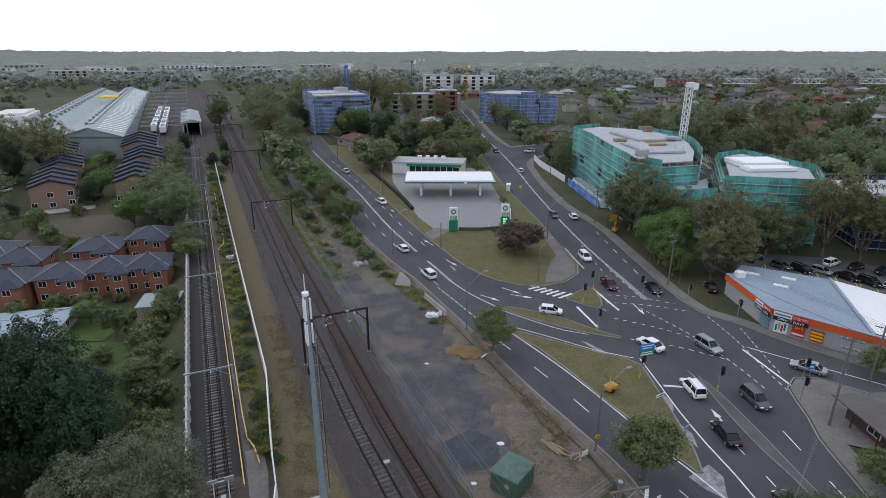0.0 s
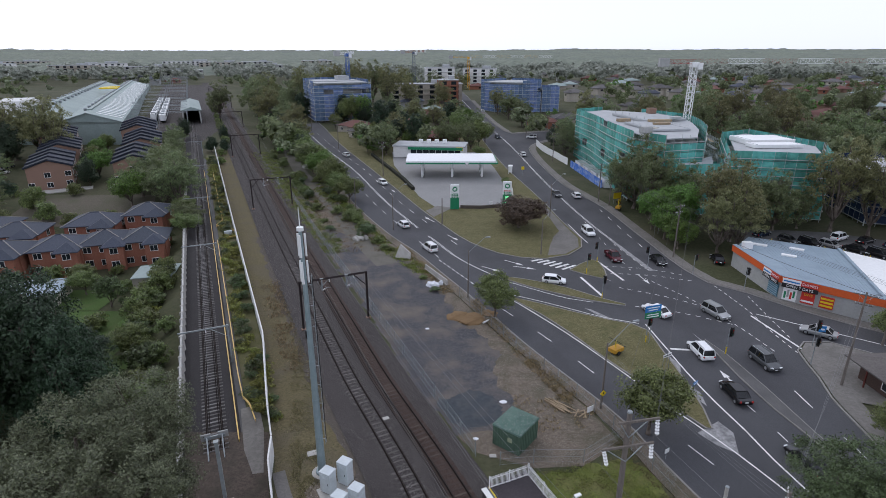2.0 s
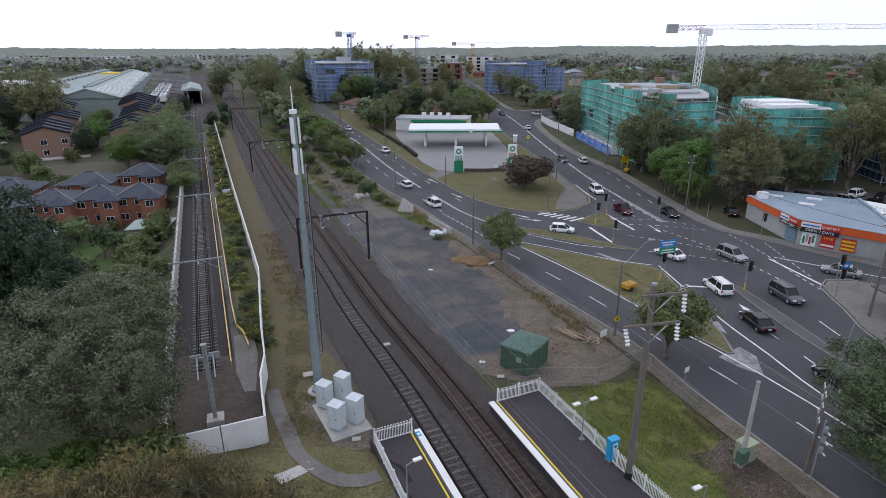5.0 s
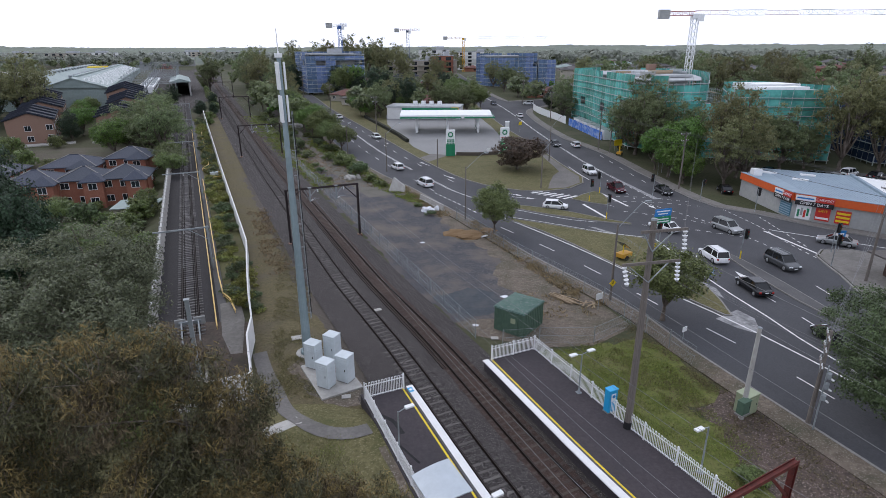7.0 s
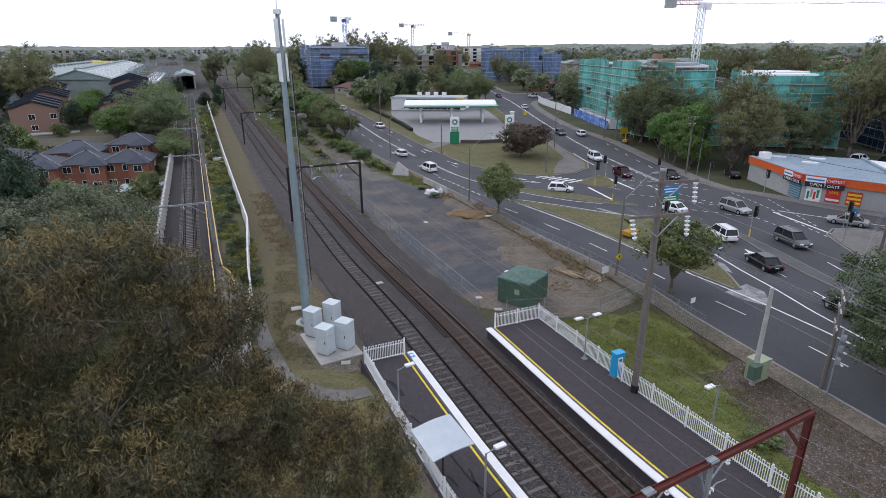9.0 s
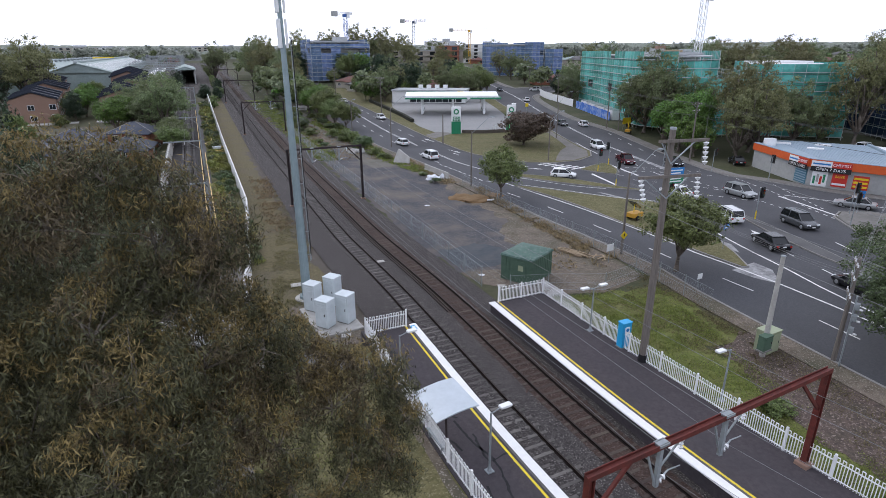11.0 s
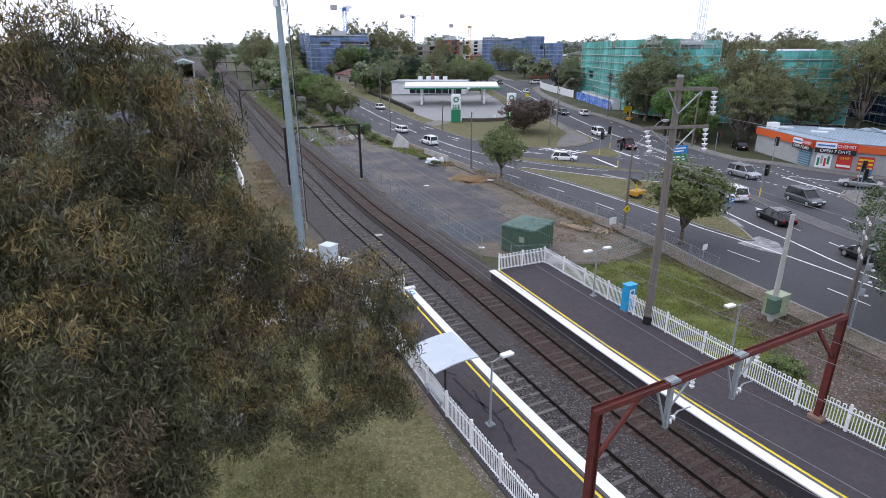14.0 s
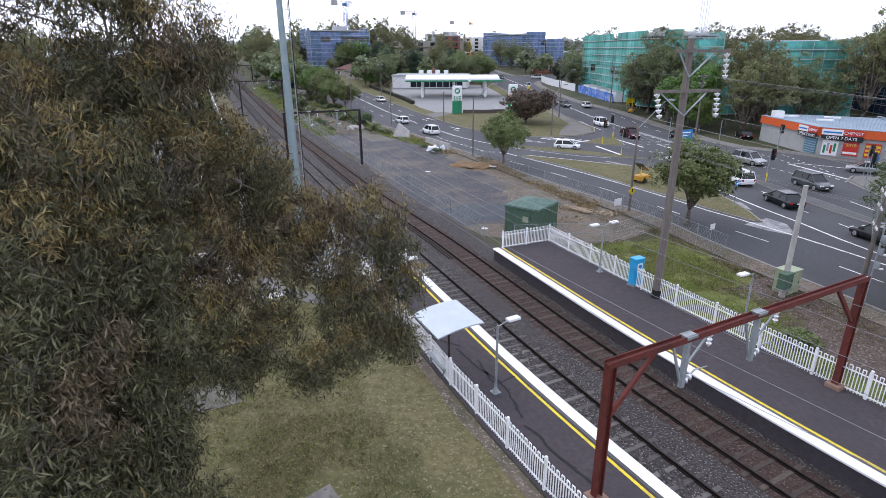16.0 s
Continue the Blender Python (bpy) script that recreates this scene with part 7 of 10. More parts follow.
def monopole(x, y):
    ob = thing("telecom_mast", place(x, y), "tall blue-grey steel telecom monopole with white antennas", "mast")
    bm = bmesh.new()
    prof = []
    for i in range(6):
        r0, r1 = 0.40 - 0.042 * i, 0.40 - 0.042 * (i + 1)
        prof += [(0.3 + 4.1 * i, r0), (4.3 + 4.1 * i, r1), (4.3 + 4.1 * i, r1 + 0.022), (4.4 + 4.1 * i, r1 + 0.022)]
    rings = [[bm.verts.new((r * math.cos(a * 0.3927), r * math.sin(a * 0.3927), z)) for a in range(16)] for z, r in prof]
    for lo, hi in zip(rings, rings[1:]):
        for a in range(16):
            bm.faces.new((lo[a], lo[(a + 1) % 16], hi[(a + 1) % 16], hi[a]))
    bm.faces.new(rings[0][::-1])
    bm.faces.new(rings[-1])
    part("pole", bm, MAST_GREY, ob, smooth=False)
    bm = bmesh.new()
    tube(bm, (0, 0, 0), (0, 0, 0.35), 0.62, 0.6, 18)
    part("base_flange", bm, MAST_GREY, ob)
    for k in range(10):
        a = 6.283 * k / 10
        bm = bmesh.new()
        tube(bm, (0.54 * math.cos(a), 0.54 * math.sin(a), 0.3), (0.54 * math.cos(a), 0.54 * math.sin(a), 0.46), 0.035, 0.035, 6)
        part("bolt", bm, GALV, ob)
    bm = bmesh.new()
    tube(bm, (0, 0, -0.05), (0, 0, 0.12), 1.0, 1.0, 20)
    part("footing", bm, CONCRETE, ob)
    for z in (20.2, 22.6):
        for k in range(3):
            a = 2.094 * k + 0.4
            bm = bmesh.new()
            box(bm, 0.34 * math.cos(a), 0.34 * math.sin(a), z, 0.22, 0.16, 2.0, math.degrees(a) + 90, 0.05)
            part("antenna", bm, SIGN_WHITE, ob, "white panel antenna")
    bm = bmesh.new()
    tube(bm, (0, 0, 24.9), (0, 0, 25.2), 0.3, 0.3, 12)
    tube(bm, (0, 0, 25.2), (0, 0, 26.9), 0.05, 0.03, 8)
    part("tip", bm, SIGN_WHITE, ob)
    bm = bmesh.new()
    for q in (-0.16, 0.16):
        box(bm, 0.62, q, 3.5, 0.04, 0.05, 17.5)
    for i in range(44):
        box(bm, 0.62, 0, 3.6 + 0.4 * i, 0.03, 0.32, 0.03)
    for i in range(9):
        box(bm, 0.48, 0, 4 + 2.0 * i, 0.3, 0.05, 0.05)
    ld = part("ladder", bm, GALV, ob, "galvanised climbing ladder")
    bm = bmesh.new()
    for i in range(24):
        tube(bm, (0.66, 0.06, 4 + 0.7 * i), (0.66, 0.06, 4.66 + 0.7 * i), 0.035, 0.035, 6)
    part("cable", bm, BLACK, ld)
    return ob


monopole(-11.9, 43.6)


def cabinets():
    sl = thing("concrete_slab", pose(-9.1, 39.6, 0.03, 0, 0, -60), "pale concrete slab under equipment cabinets", "slab")
    bm = bmesh.new()
    box(bm, 0, 0, -0.1, 5.6, 3.4, 0.25, 0, 0.03)
    part("slab", bm, CONCRETE, sl)
    for x, y, hgt, rz in ((-10.75, 41.1, 2.2, -28), (-9.35, 42.2, 2.35, -28), (-9.15, 38.2, 2.15, -28), (-7.75, 39.0, 2.25, -28)):
        ob = thing("equipment_cabinet", pose(x, y, 0.16, 0, 0, rz), "white metal telecom equipment cabinet on a slab", "cabinet", "cabinets beside the mast")
        bm = bmesh.new()
        box(bm, 0, 0, 0.1, 1.15, 1.0, hgt, 0, 0.04)
        part("body", bm, CABINET, ob)
        bm = bmesh.new()
        box(bm, 0, 0, 0, 1.0, 0.9, 0.1)
        part("plinth", bm, KERB, ob)
        bm = bmesh.new()
        box(bm, 0, 0, hgt + 0.1, 1.2, 1.06, 0.05, 0, 0.02)
        part("lid", bm, CABINET, ob)
        bm = bmesh.new()
        box(bm, 0, -0.51, 0.25, 0.93, 0.03, hgt - 0.3, 0, 0.01)
        dr = part("door", bm, CABINET, ob)
        bm = bmesh.new()
        box(bm, 0.36, -0.545, hgt * 0.5, 0.04, 0.05, 0.2)
        part("handle", bm, BLACK, dr)
        bm = bmesh.new()
        for k in range(5):
            box(bm, 0, -0.53, hgt - 0.45 + 0.06 * k, 0.5, 0.02, 0.03)
        part("vent", bm, CABINET, dr)
        bm = bmesh.new()
        for k in range(6):
            box(bm, 0.585, 0, hgt - 0.6 + 0.07 * k, 0.02, 0.5, 0.03)
        part("vent", bm, CABINET, ob)


cabinets()


def picket_fence(name, lines, label):
    """White steel picket fence: posts, two rails a bay, hooped pickets."""
    ob = thing(name, Matrix.Identity(4), label, "fence")
    bm = bmesh.new()
    box(bm, 0, 0, 0, 0.035, 0.025, 1.2)
    tube(bm, (0, 0, 1.2), (0, 0, 1.26), 0.03, 0.005, 6)
    pk = bpy.data.meshes.new("picket")
    bm.to_mesh(pk)
    bm.free()
    pk.materials.append(FENCE_WHITE)
    bm = bmesh.new()
    box(bm, 0, 0, 0, 0.1, 0.1, 1.4, 0, 0.01)
    po = bpy.data.meshes.new("post")
    bm.to_mesh(po)
    bm.free()
    po.materials.append(FENCE_WHITE)
    for line in lines:
        for (ax, ay), (bx, by) in zip(line, line[1:]):
            a, b = Vector((ax, ay)), Vector((bx, by))
            n = max(1, round((b - a).length / 2.4))
            ang = math.degrees(math.atan2(by - ay, bx - ax))
            for i in range(n):
                p, q = a.lerp(b, i / n), a.lerp(b, (i + 1) / n)
                part_again("post", po, ob, pose(p.x, p.y, 1.1, 0, 0, ang))
                bm = bmesh.new()
                for z in (1.24, 2.14):
                    beam(bm, (p.x, p.y, z), (q.x, q.y, z), 0.045, 0.05)
                k = max(2, int((q - p).length / 0.125))
                for j in range(0, k, 2):
                    s, e = p.lerp(q, (j + 0.5) / k), p.lerp(q, min(1, (j + 1.5) / k))
                    beam(bm, (s.x, s.y, 2.37), (e.x, e.y, 2.37), 0.03, 0.04)
                part("fence_rail", bm, FENCE_WHITE, ob)
                near = -2 < p.y < 46
                if near:
                    for j in range(k):
                        s = p.lerp(q, (j + 0.5) / k)
                        part_again("picket", pk, ob, pose(s.x, s.y, 1.14, 0, 0, ang))
            part_again("post", po, ob, pose(bx, by, 1.1, 0, 0, ang))
    return ob


P2B = [rail_at(6.45, yy) for yy in (39.4, 30, 20, 10, 0, -12)]
picket_fence("platform_fence", [[rail_at(2.3, 39.4), rail_at(6.45, 39.4)], P2B], "white steel picket fence behind the eastern platform")
P1B = [rail_at(-8.85, yy) for yy in (38.6, 32, 26, 20, 14, 8, 0)]
picket_fence("platform_fence", [[rail_at(-5.8, 38.6), rail_at(-8.85, 38.6)], P1B], "white steel picket fence behind the western platform")


def platform_shelter():
    ob = thing("platform_shelter", pose(-0.05, 23.7, 1.1, 0, 0, 27), "small waiting shelter with a curved pale metal roof", "shelter")
    bm = bmesh.new()
    n = 8
    w, d = 2.3, 2.7
    rows = []
    for dz in (0.0, -0.06):
        rows.append([[bm.verts.new((-w / 2 + w * i / n, sy * d / 2, 2.35 + 0.38 * math.sin(math.pi * (0.1 + 0.5 * i / n)) + dz)) for i in range(n + 1)] for sy in (-1, 1)])
    (tl, tr), (bl, br) = rows
    for i in range(n):
        bm.faces.new((tl[i], tl[i + 1], tr[i + 1], tr[i]))
        bm.faces.new((br[i], br[i + 1], bl[i + 1], bl[i]))
        bm.faces.new((bl[i], bl[i + 1], tl[i + 1], tl[i]))
        bm.faces.new((tr[i], tr[i + 1], br[i + 1], br[i]))
    bm.faces.new((tl[0], tr[0], br[0], bl[0]))
    bm.faces.new((tr[n], tl[n], bl[n], br[n]))
    part("roof", bm, plain("shelter_sheet", (0.44, 0.49, 0.53), 0.4), ob, "pale curved roof sheet")
    for sx, sy in ((-0.4, -1), (-0.4, 1)):
        bm = bmesh.new()
        tube(bm, (sx, sy * 0.9, 0), (sx, sy * 0.9, 2.6), 0.06, 0.06, 8)
        part("post", bm, GANTRY_DARK, ob)
        bm = bmesh.new()
        beam(bm, (sx, sy * 0.9, 2.3), (0.7, sy * 0.9, 2.62), 0.05, 0.08)
        part("arm", bm, GANTRY_DARK, ob)
    bm = bmesh.new()
    box(bm, -0.45, 0, 0.42, 0.4, 1.8, 0.06)
    box(bm, -0.45, 0.7, 0, 0.3, 0.06, 0.42)
    box(bm, -0.45, -0.7, 0, 0.3, 0.06, 0.42)
    part("bench", bm, GALV, ob)


platform_shelter()


def platform_lamp(x, y, rz, two=False):
    ob = thing("platform_lamp", pose(x, y, 1.1, 0, 0, rz), "slim grey platform lamp post with white head", "lamp post", "lamps on the platforms")
    bm = bmesh.new()
    tube(bm, (0, 0, 0), (0, 0, 3.3), 0.06, 0.045, 8)
    part("post", bm, GALV, ob)
    bm = bmesh.new()
    box(bm, 0, 0, 0, 0.36, 0.36, 0.05)
    tube(bm, (0, 0, 0.05), (0, 0, 0.3), 0.14, 0.06, 8)
    part("base_plate", bm, GALV, ob)
    for s in ((1, -1) if two else (1,)):
        bm = bmesh.new()
        tube(bm, (0, 0, 3.25), (s * 0.55, 0, 3.4), 0.03, 0.03, 6)
        part("arm", bm, GALV, ob)
        bm = bmesh.new()
        box(bm, s * 0.8, 0, 3.35, 0.62, 0.3, 0.13, 0, 0.04)
        hd = part("lamp_head", bm, SIGN_WHITE, ob, "white flat lamp head")
        bm = bmesh.new()
        box(bm, s * 0.82, 0, 3.33, 0.4, 0.2, 0.03)
        part("lens", bm, HEADLAMP, hd)


platform_lamp(-2.7, 28.9, 30)
platform_lamp(2.05, 21.6, 30)
platform_lamp(10.3, 35.6, 205, True)
platform_lamp(15.7, 27.2, 205)
platform_lamp(20.5, 12, 205)


def help_point(x, y, rz):
    ob = thing("help_point", pose(x, y, 1.1, 0, 0, rz), "bright blue station help point cabinet", "cabinet")
    bm = bmesh.new()
    box(bm, 0, 0, 0.06, 0.75, 0.5, 1.75, 0, 0.04)
    part("body", bm, BOX_BLUE, ob)
    bm = bmesh.new()
    box(bm, 0, 0, 0, 0.8, 0.55, 0.06)
    part("plinth", bm, KERB, ob)
    bm = bmesh.new()
    box(bm, 0, 0, 1.81, 0.82, 0.57, 0.06, 0, 0.02)
    part("lid", bm, BOX_BLUE, ob)
    bm = bmesh.new()
    box(bm, 0, -0.26, 1.0, 0.4, 0.03, 0.55)
    pn = part("panel", bm, SIGN_WHITE, ob, "white instruction panel")
    bm = bmesh.new()
    tube(bm, (0, -0.27, 1.35), (0, -0.3, 1.35), 0.13, 0.13, 14)
    part("symbol", bm, SIGN_BLUE, pn)


help_point(11.95, 33.35, 26)

# tar patches and cracks sealed on the western platform
def tar(name, pts, w, z=1.108):
    bm = bmesh.new()
    ribbon(bm, spline(pts, 0.25), w, z)
    for v in bm.verts:
        k = noise.noise((v.co.x * 3, v.co.y * 3, 1)) * 0.12
        v.co.x += k
        v.co.y -= k
    return tagged(mesh_ob(name, bm, TAR), "black sealed crack in the platform surface", "", "", "structure")


tar("tar_seal", [(-2.6, 31), (-3.4, 32.4), (-4.5, 33.2), (-5.4, 34.6)], 0.3)
tar("tar_seal", [(-4.2, 32.2), (-3.0, 30.2), (-1.4, 28.2)], 0.16)
for pts, w in (((0.4, 25.4, 1.4, 23.6, 2.4, 22.2, 3.0, 19.8), 0.13), ((1.4, 24.3, 2.1, 22.3, 3.0, 22.9), 0.11), ((3.0, 19.3, 3.5, 18.7, 3.8, 17.9, 4.4, 17.0, 4.9, 16.2), 0.14), ((1.9, 20.6, 2.3, 19.1, 2.6, 17.6), 0.12)):
    tar("tar_seal", list(zip(pts[::2], pts[1::2])), w)
tar("tar_seal", [(-1.6, 26.6), (-0.4, 26.2), (0.6, 25.6)], 0.15)
tar("tar_seal", [(-1.0, 24.4), (0.2, 23.8), (0.8, 23.0)], 0.12)
for x, y, rz in ((*rail_at(-5.36, 38.3), 25),):
    ob = thing("platform_notice", pose(x, y, 1.11, 0, 0, rz), "blue and white notice painted on the platform end", "sign")
    bm = bmesh.new()
    box(bm, 0, 0, 0, 0.36, 0.6, 0.012)
    part("notice", bm, BOX_BLUE, ob)
    bm = bmesh.new()
    tube(bm, (0, 0, 0.012), (0, 0, 0.02), 0.13, 0.13, 12)
    part("symbol", bm, SIGN_WHITE, ob)


def buffer_stop():
    x, y = metro_x(47.4), 47.4
    ob = thing("buffer_stop", pose(x, y, 0.15, 0, 0, 23.6), "steel buffer stop with two pale plates", "buffer stop")
    bm = bmesh.new()
    for sx in (-0.75, 0.75):
        beam(bm, (sx, 0.2, 1.0), (sx, -2.4, 0.05), 0.12, 0.16)
        box(bm, sx, 0.25, 0, 0.14, 0.14, 1.1)
    box(bm, 0, 0.25, 0.75, 2.0, 0.2, 0.3)
    part("frame", bm, GALV, ob)
    for sx in (-0.85, 0.85):
        bm = bmesh.new()
        box(bm, sx, 0.42, 0.55, 1.0, 0.16, 0.75, 0, 0.03)
        part("buffer_plate", bm, GREY_WALL, ob, "pale square buffer plate")
    p = thing("anchor_post", pose(-19.5, 38.9, 0.14, 0, 0, 0), "grey steel anchor post on a concrete block", "post")
    bm = bmesh.new()
    box(bm, 0, 0, 0, 1.35, 1.35, 0.5, 20, 0.05)
    part("footing", bm, CONCRETE, p)
    bm = bmesh.new()
    box(bm, 0, 0, 0.45, 0.3, 0.3, 6.9, 20)
    part("post", bm, GALV, p)
    bm = bmesh.new()
    box(bm, 0, 0, 7.3, 0.42, 0.42, 0.06, 20)
    part("cap", bm, GALV, p)


buffer_stop()


def cantilever(y):
    x = metro_x(y)
    ob = thing("overhead_mast", pose(x, y, land(x, y), 0, 0, 23.6), "grey cantilever mast over the single track", "mast", "masts beside the single track")
    bm = bmesh.new()
    box(bm, 2.7, 0, 0, 0.22, 0.22, 5.6)
    part("post", bm, GALV, ob)
    bm = bmesh.new()
    beam(bm, (-3.2, 0, 5.45), (2.9, 0, 5.45), 0.14, 0.18)
    part("arm", bm, GALV, ob)
    bm = bmesh.new()
    beam(bm, (0.6, 0, 5.4), (2.7, 0, 3.9), 0.07, 0.07)
    part("strut", bm, GALV, ob)
    bm = bmesh.new()
    insulator(bm, (0.1, 0, 5.4), (0.1, 0, 4.9), 3, 0.08)
    part("insulator", bm, INSULATOR, ob)


for y in (63, 96, 130, 165, 205):
    cantilever(y)
mw = [(metro_x(y), y, land(metro_x(y), y) + 4.9) for y in (52, 63, 96, 130, 165, 205, 270)]
line_wire("contact_wire", mw, 0.013, WIRE, "contact wire over the single track", 0.1)


def handrail(pts, mat, label, hgt=1.05, gap=3.0):
    ob = thing("handrail", Matrix.Identity(4), label, "handrail")
    line = spline(pts, gap)
    for a, b in zip(line, line[1:]):
        za, zb = land(*a), land(*b)
        bm = bmesh.new()
        tube(bm, (*a, za), (*a, za + hgt), 0.03, 0.03, 6)
        part("post", bm, mat, ob)
        bm = bmesh.new()
        tube(bm, (*a, za + hgt), (*b, zb + hgt), 0.075, 0.075, 6)
        tube(bm, (*a, za + hgt * 0.5), (*b, zb + hgt * 0.5), 0.03, 0.03, 6)
        part("rail", bm, mat, ob)
    return ob


HAND_YELLOW = plain("handrail_yellow", (0.72, 0.50, 0.17), 0.5)
handrail(metro_line(2.30, 47, 180, 8), HAND_YELLOW, "pale yellow handrail beside the single track", 0.5)
handrail(metro_line(3.17, 59, 112, 8)[::-1] + [(-23.8, 55.6), (-22.5, 54.1), (-20.9, 51.2)], HAND_YELLOW, "yellow handrail beside the service path", 0.6)
handrail([(metro_x(117) + 5.6, 114.5), (metro_x(117) + 8.0, 116.5), (metro_x(121) + 8.2, 120.5), (metro_x(126) + 4.6, 124)] + metro_line(4.9, 126, 175, 8), HAND_YELLOW, "yellow handrail bending round a cabinet", 0.6)


def small_box(name, x, y, rz, sx, sy, sz, mat, label, cat, z=0.0):
    ob = thing(name, place(x, y, rz, z), label, cat)
    bm = bmesh.new()
    box(bm, 0, 0, 0.05, sx, sy, sz, 0, min(sx, sy) * 0.06)
    part("body", bm, mat, ob)
    bm = bmesh.new()
    box(bm, 0, 0, sz + 0.05, sx * 1.06, sy * 1.06, 0.05, 0, 0.01)
    part("lid", bm, mat, ob)
    bm = bmesh.new()
    box(bm, 0, 0, -0.05, sx * 1.15, sy * 1.15, 0.1)
    part("plinth", bm, KERB, ob)
    bm = bmesh.new()
    box(bm, 0, -sy / 2 - 0.01, 0.15, sx * 0.86, 0.02, sz * 0.82)
    dr = part("door", bm, mat, ob)
    bm = bmesh.new()
    box(bm, sx * 0.3, -sy / 2 - 0.03, sz * 0.5, 0.04, 0.04, 0.14)
    part("handle", bm, BLACK, dr)
    return ob


small_box("trackside_cabinet", metro_x(119) + 6.3, 118.6, 24, 1.6, 0.8, 0.9, CABINET, "white cabinet beside the single track", "cabinet")
small_box("kiosk_cabinet", 22.45, 34.6, 28, 1.3, 1.0, 1.6, KIOSK, "pale green power kiosk beside a pole", "cabinet")
small_box("meter_box", 21.5, 33.35, 28, 0.85, 0.5, 1.0, SHED_WALL, "dark green meter box on the pole", "cabinet", 0.8)
small_box("signal_box", -19.6, 70.5, 24, 0.6, 0.4, 1.3, BLACK, "black trackside signal box", "cabinet")
for x, y, rz in ((-13.4, 46.3, 20), (-6.5, 51.9, 25), (-10.6, 34.2, -28), (-7.4, 36.8, 10), (5.0, 45.9, 0)):
    ob = thing("pit_lid", pose(x, y, 0.07 if x != -6.5 else 0.17, 0, 0, rz), "pale concrete cable pit lid in the ground", "pit lid", "pit lids")
    bm = bmesh.new()
    box(bm, 0, 0, 0, 1.2 if x < -12 else 0.7, 0.8 if x < -12 else 0.5, 0.05, 0, 0.01)
    part("lid", bm, CONCRETE, ob)


def green_shed():
    ob = thing("equipment_shed", pose(7.55, 48.4, 0.03, 0, 0, -38), "dark green metal shed with a mossy green hipped roof", "shed")
    w, d, hgt = 3.2, 3.8, 2.4
    bm = bmesh.new()
    box(bm, 0, 0, 0, w, d, hgt)
    wl = part("wall", bm, SHED_WALL, ob)
    for i in range(9):
        bm = bmesh.new()
        box(bm, -w / 2 + w * (i + 0.5) / 9, -d / 2 - 0.015, 0, 0.05, 0.03, hgt)
        part("rib", bm, SHED_WALL, wl)
    for i in range(11):
        bm = bmesh.new()
        box(bm, w / 2 + 0.015, -d / 2 + d * (i + 0.5) / 11, 0, 0.03, 0.05, hgt)
        part("rib", bm, SHED_WALL, wl)
    bm = bmesh.new()
    hip_roof(bm, d, w, hgt + 0.05, 0.42, 0.12)
    bmesh.ops.bevel(bm, geom=bm.edges[:], offset=0.07, segments=2, affect="EDGES")
    r = part("roof", bm, SHED_GREEN, ob)
    r.matrix_basis = pose(0, 0, 0, 0, 0, 90)
    bm = bmesh.new()
    box(bm, 0.5, -d / 2 - 0.04, 0.05, 0.95, 0.05, 2.0)
    dr = part("door", bm, SHED_WALL, ob)
    bm = bmesh.new()
    box(bm, 0.5, -d / 2 - 0.08, 1.2, 0.5, 0.03, 0.5)
    part("notice", bm, KIOSK, dr)


green_shed()


def chain_fence(pts, label, hgt=1.9, gap=3.0, dense=0.28):
    """Chain-link fence: posts, top rail and a thin wire mesh in each bay."""
    ob = thing("chain_link_fence", Matrix.Identity(4), label, "fence", "chain-link fences")
    line = spline(pts, gap)
    for a, b in zip(line, line[1:]):
        za, zb = land(*a), land(*b)
        bm = bmesh.new()
        tube(bm, (*a, za - 0.1), (*a, za + hgt + 0.1), 0.035, 0.035, 6)
        part("post", bm, GALV, ob)
        A, B = Vector((*a, za)), Vector((*b, zb))
        bm = bmesh.new()
        up = Vector((0, 0, 1))
        n = int((B - A).length / dense)
        for z in (0.1, hgt * 0.5, hgt):
            beam(bm, A + up * z, B + up * z, 0.02, 0.02)
        for i in range(n):
            p, q = A.lerp(B, i / n), A.lerp(B, min(1, (i + hgt / dense * 0.5) / n))
            s, e = A.lerp(B, i / n), A.lerp(B, max(0, (i - hgt / dense * 0.5) / n))
            beam(bm, p + up * 0.1, q + up * hgt, 0.007, 0.007)
            beam(bm, s + up * 0.1, e + up * hgt, 0.007, 0.007)
        part("wire_mesh", bm, GALV, ob)
    return ob


chain_fence(rail_line(3.7, 44.5, 150, 12), "chain-link fence between the railway and the vacant lot")
chain_fence([(2.6, 84.8), (5.8, 77.2), (10, 67.6), (14.2, 59.4), (17.2, 53.2), (19.4, 46.8), (21.4, 40.8)], "chain-link fence between the lot and the road")
chain_fence([(5.6, 44.6), (9, 45), (14, 45), (18.6, 48.4)], "sagging chain-link fence across the end of the lot", 1.6)


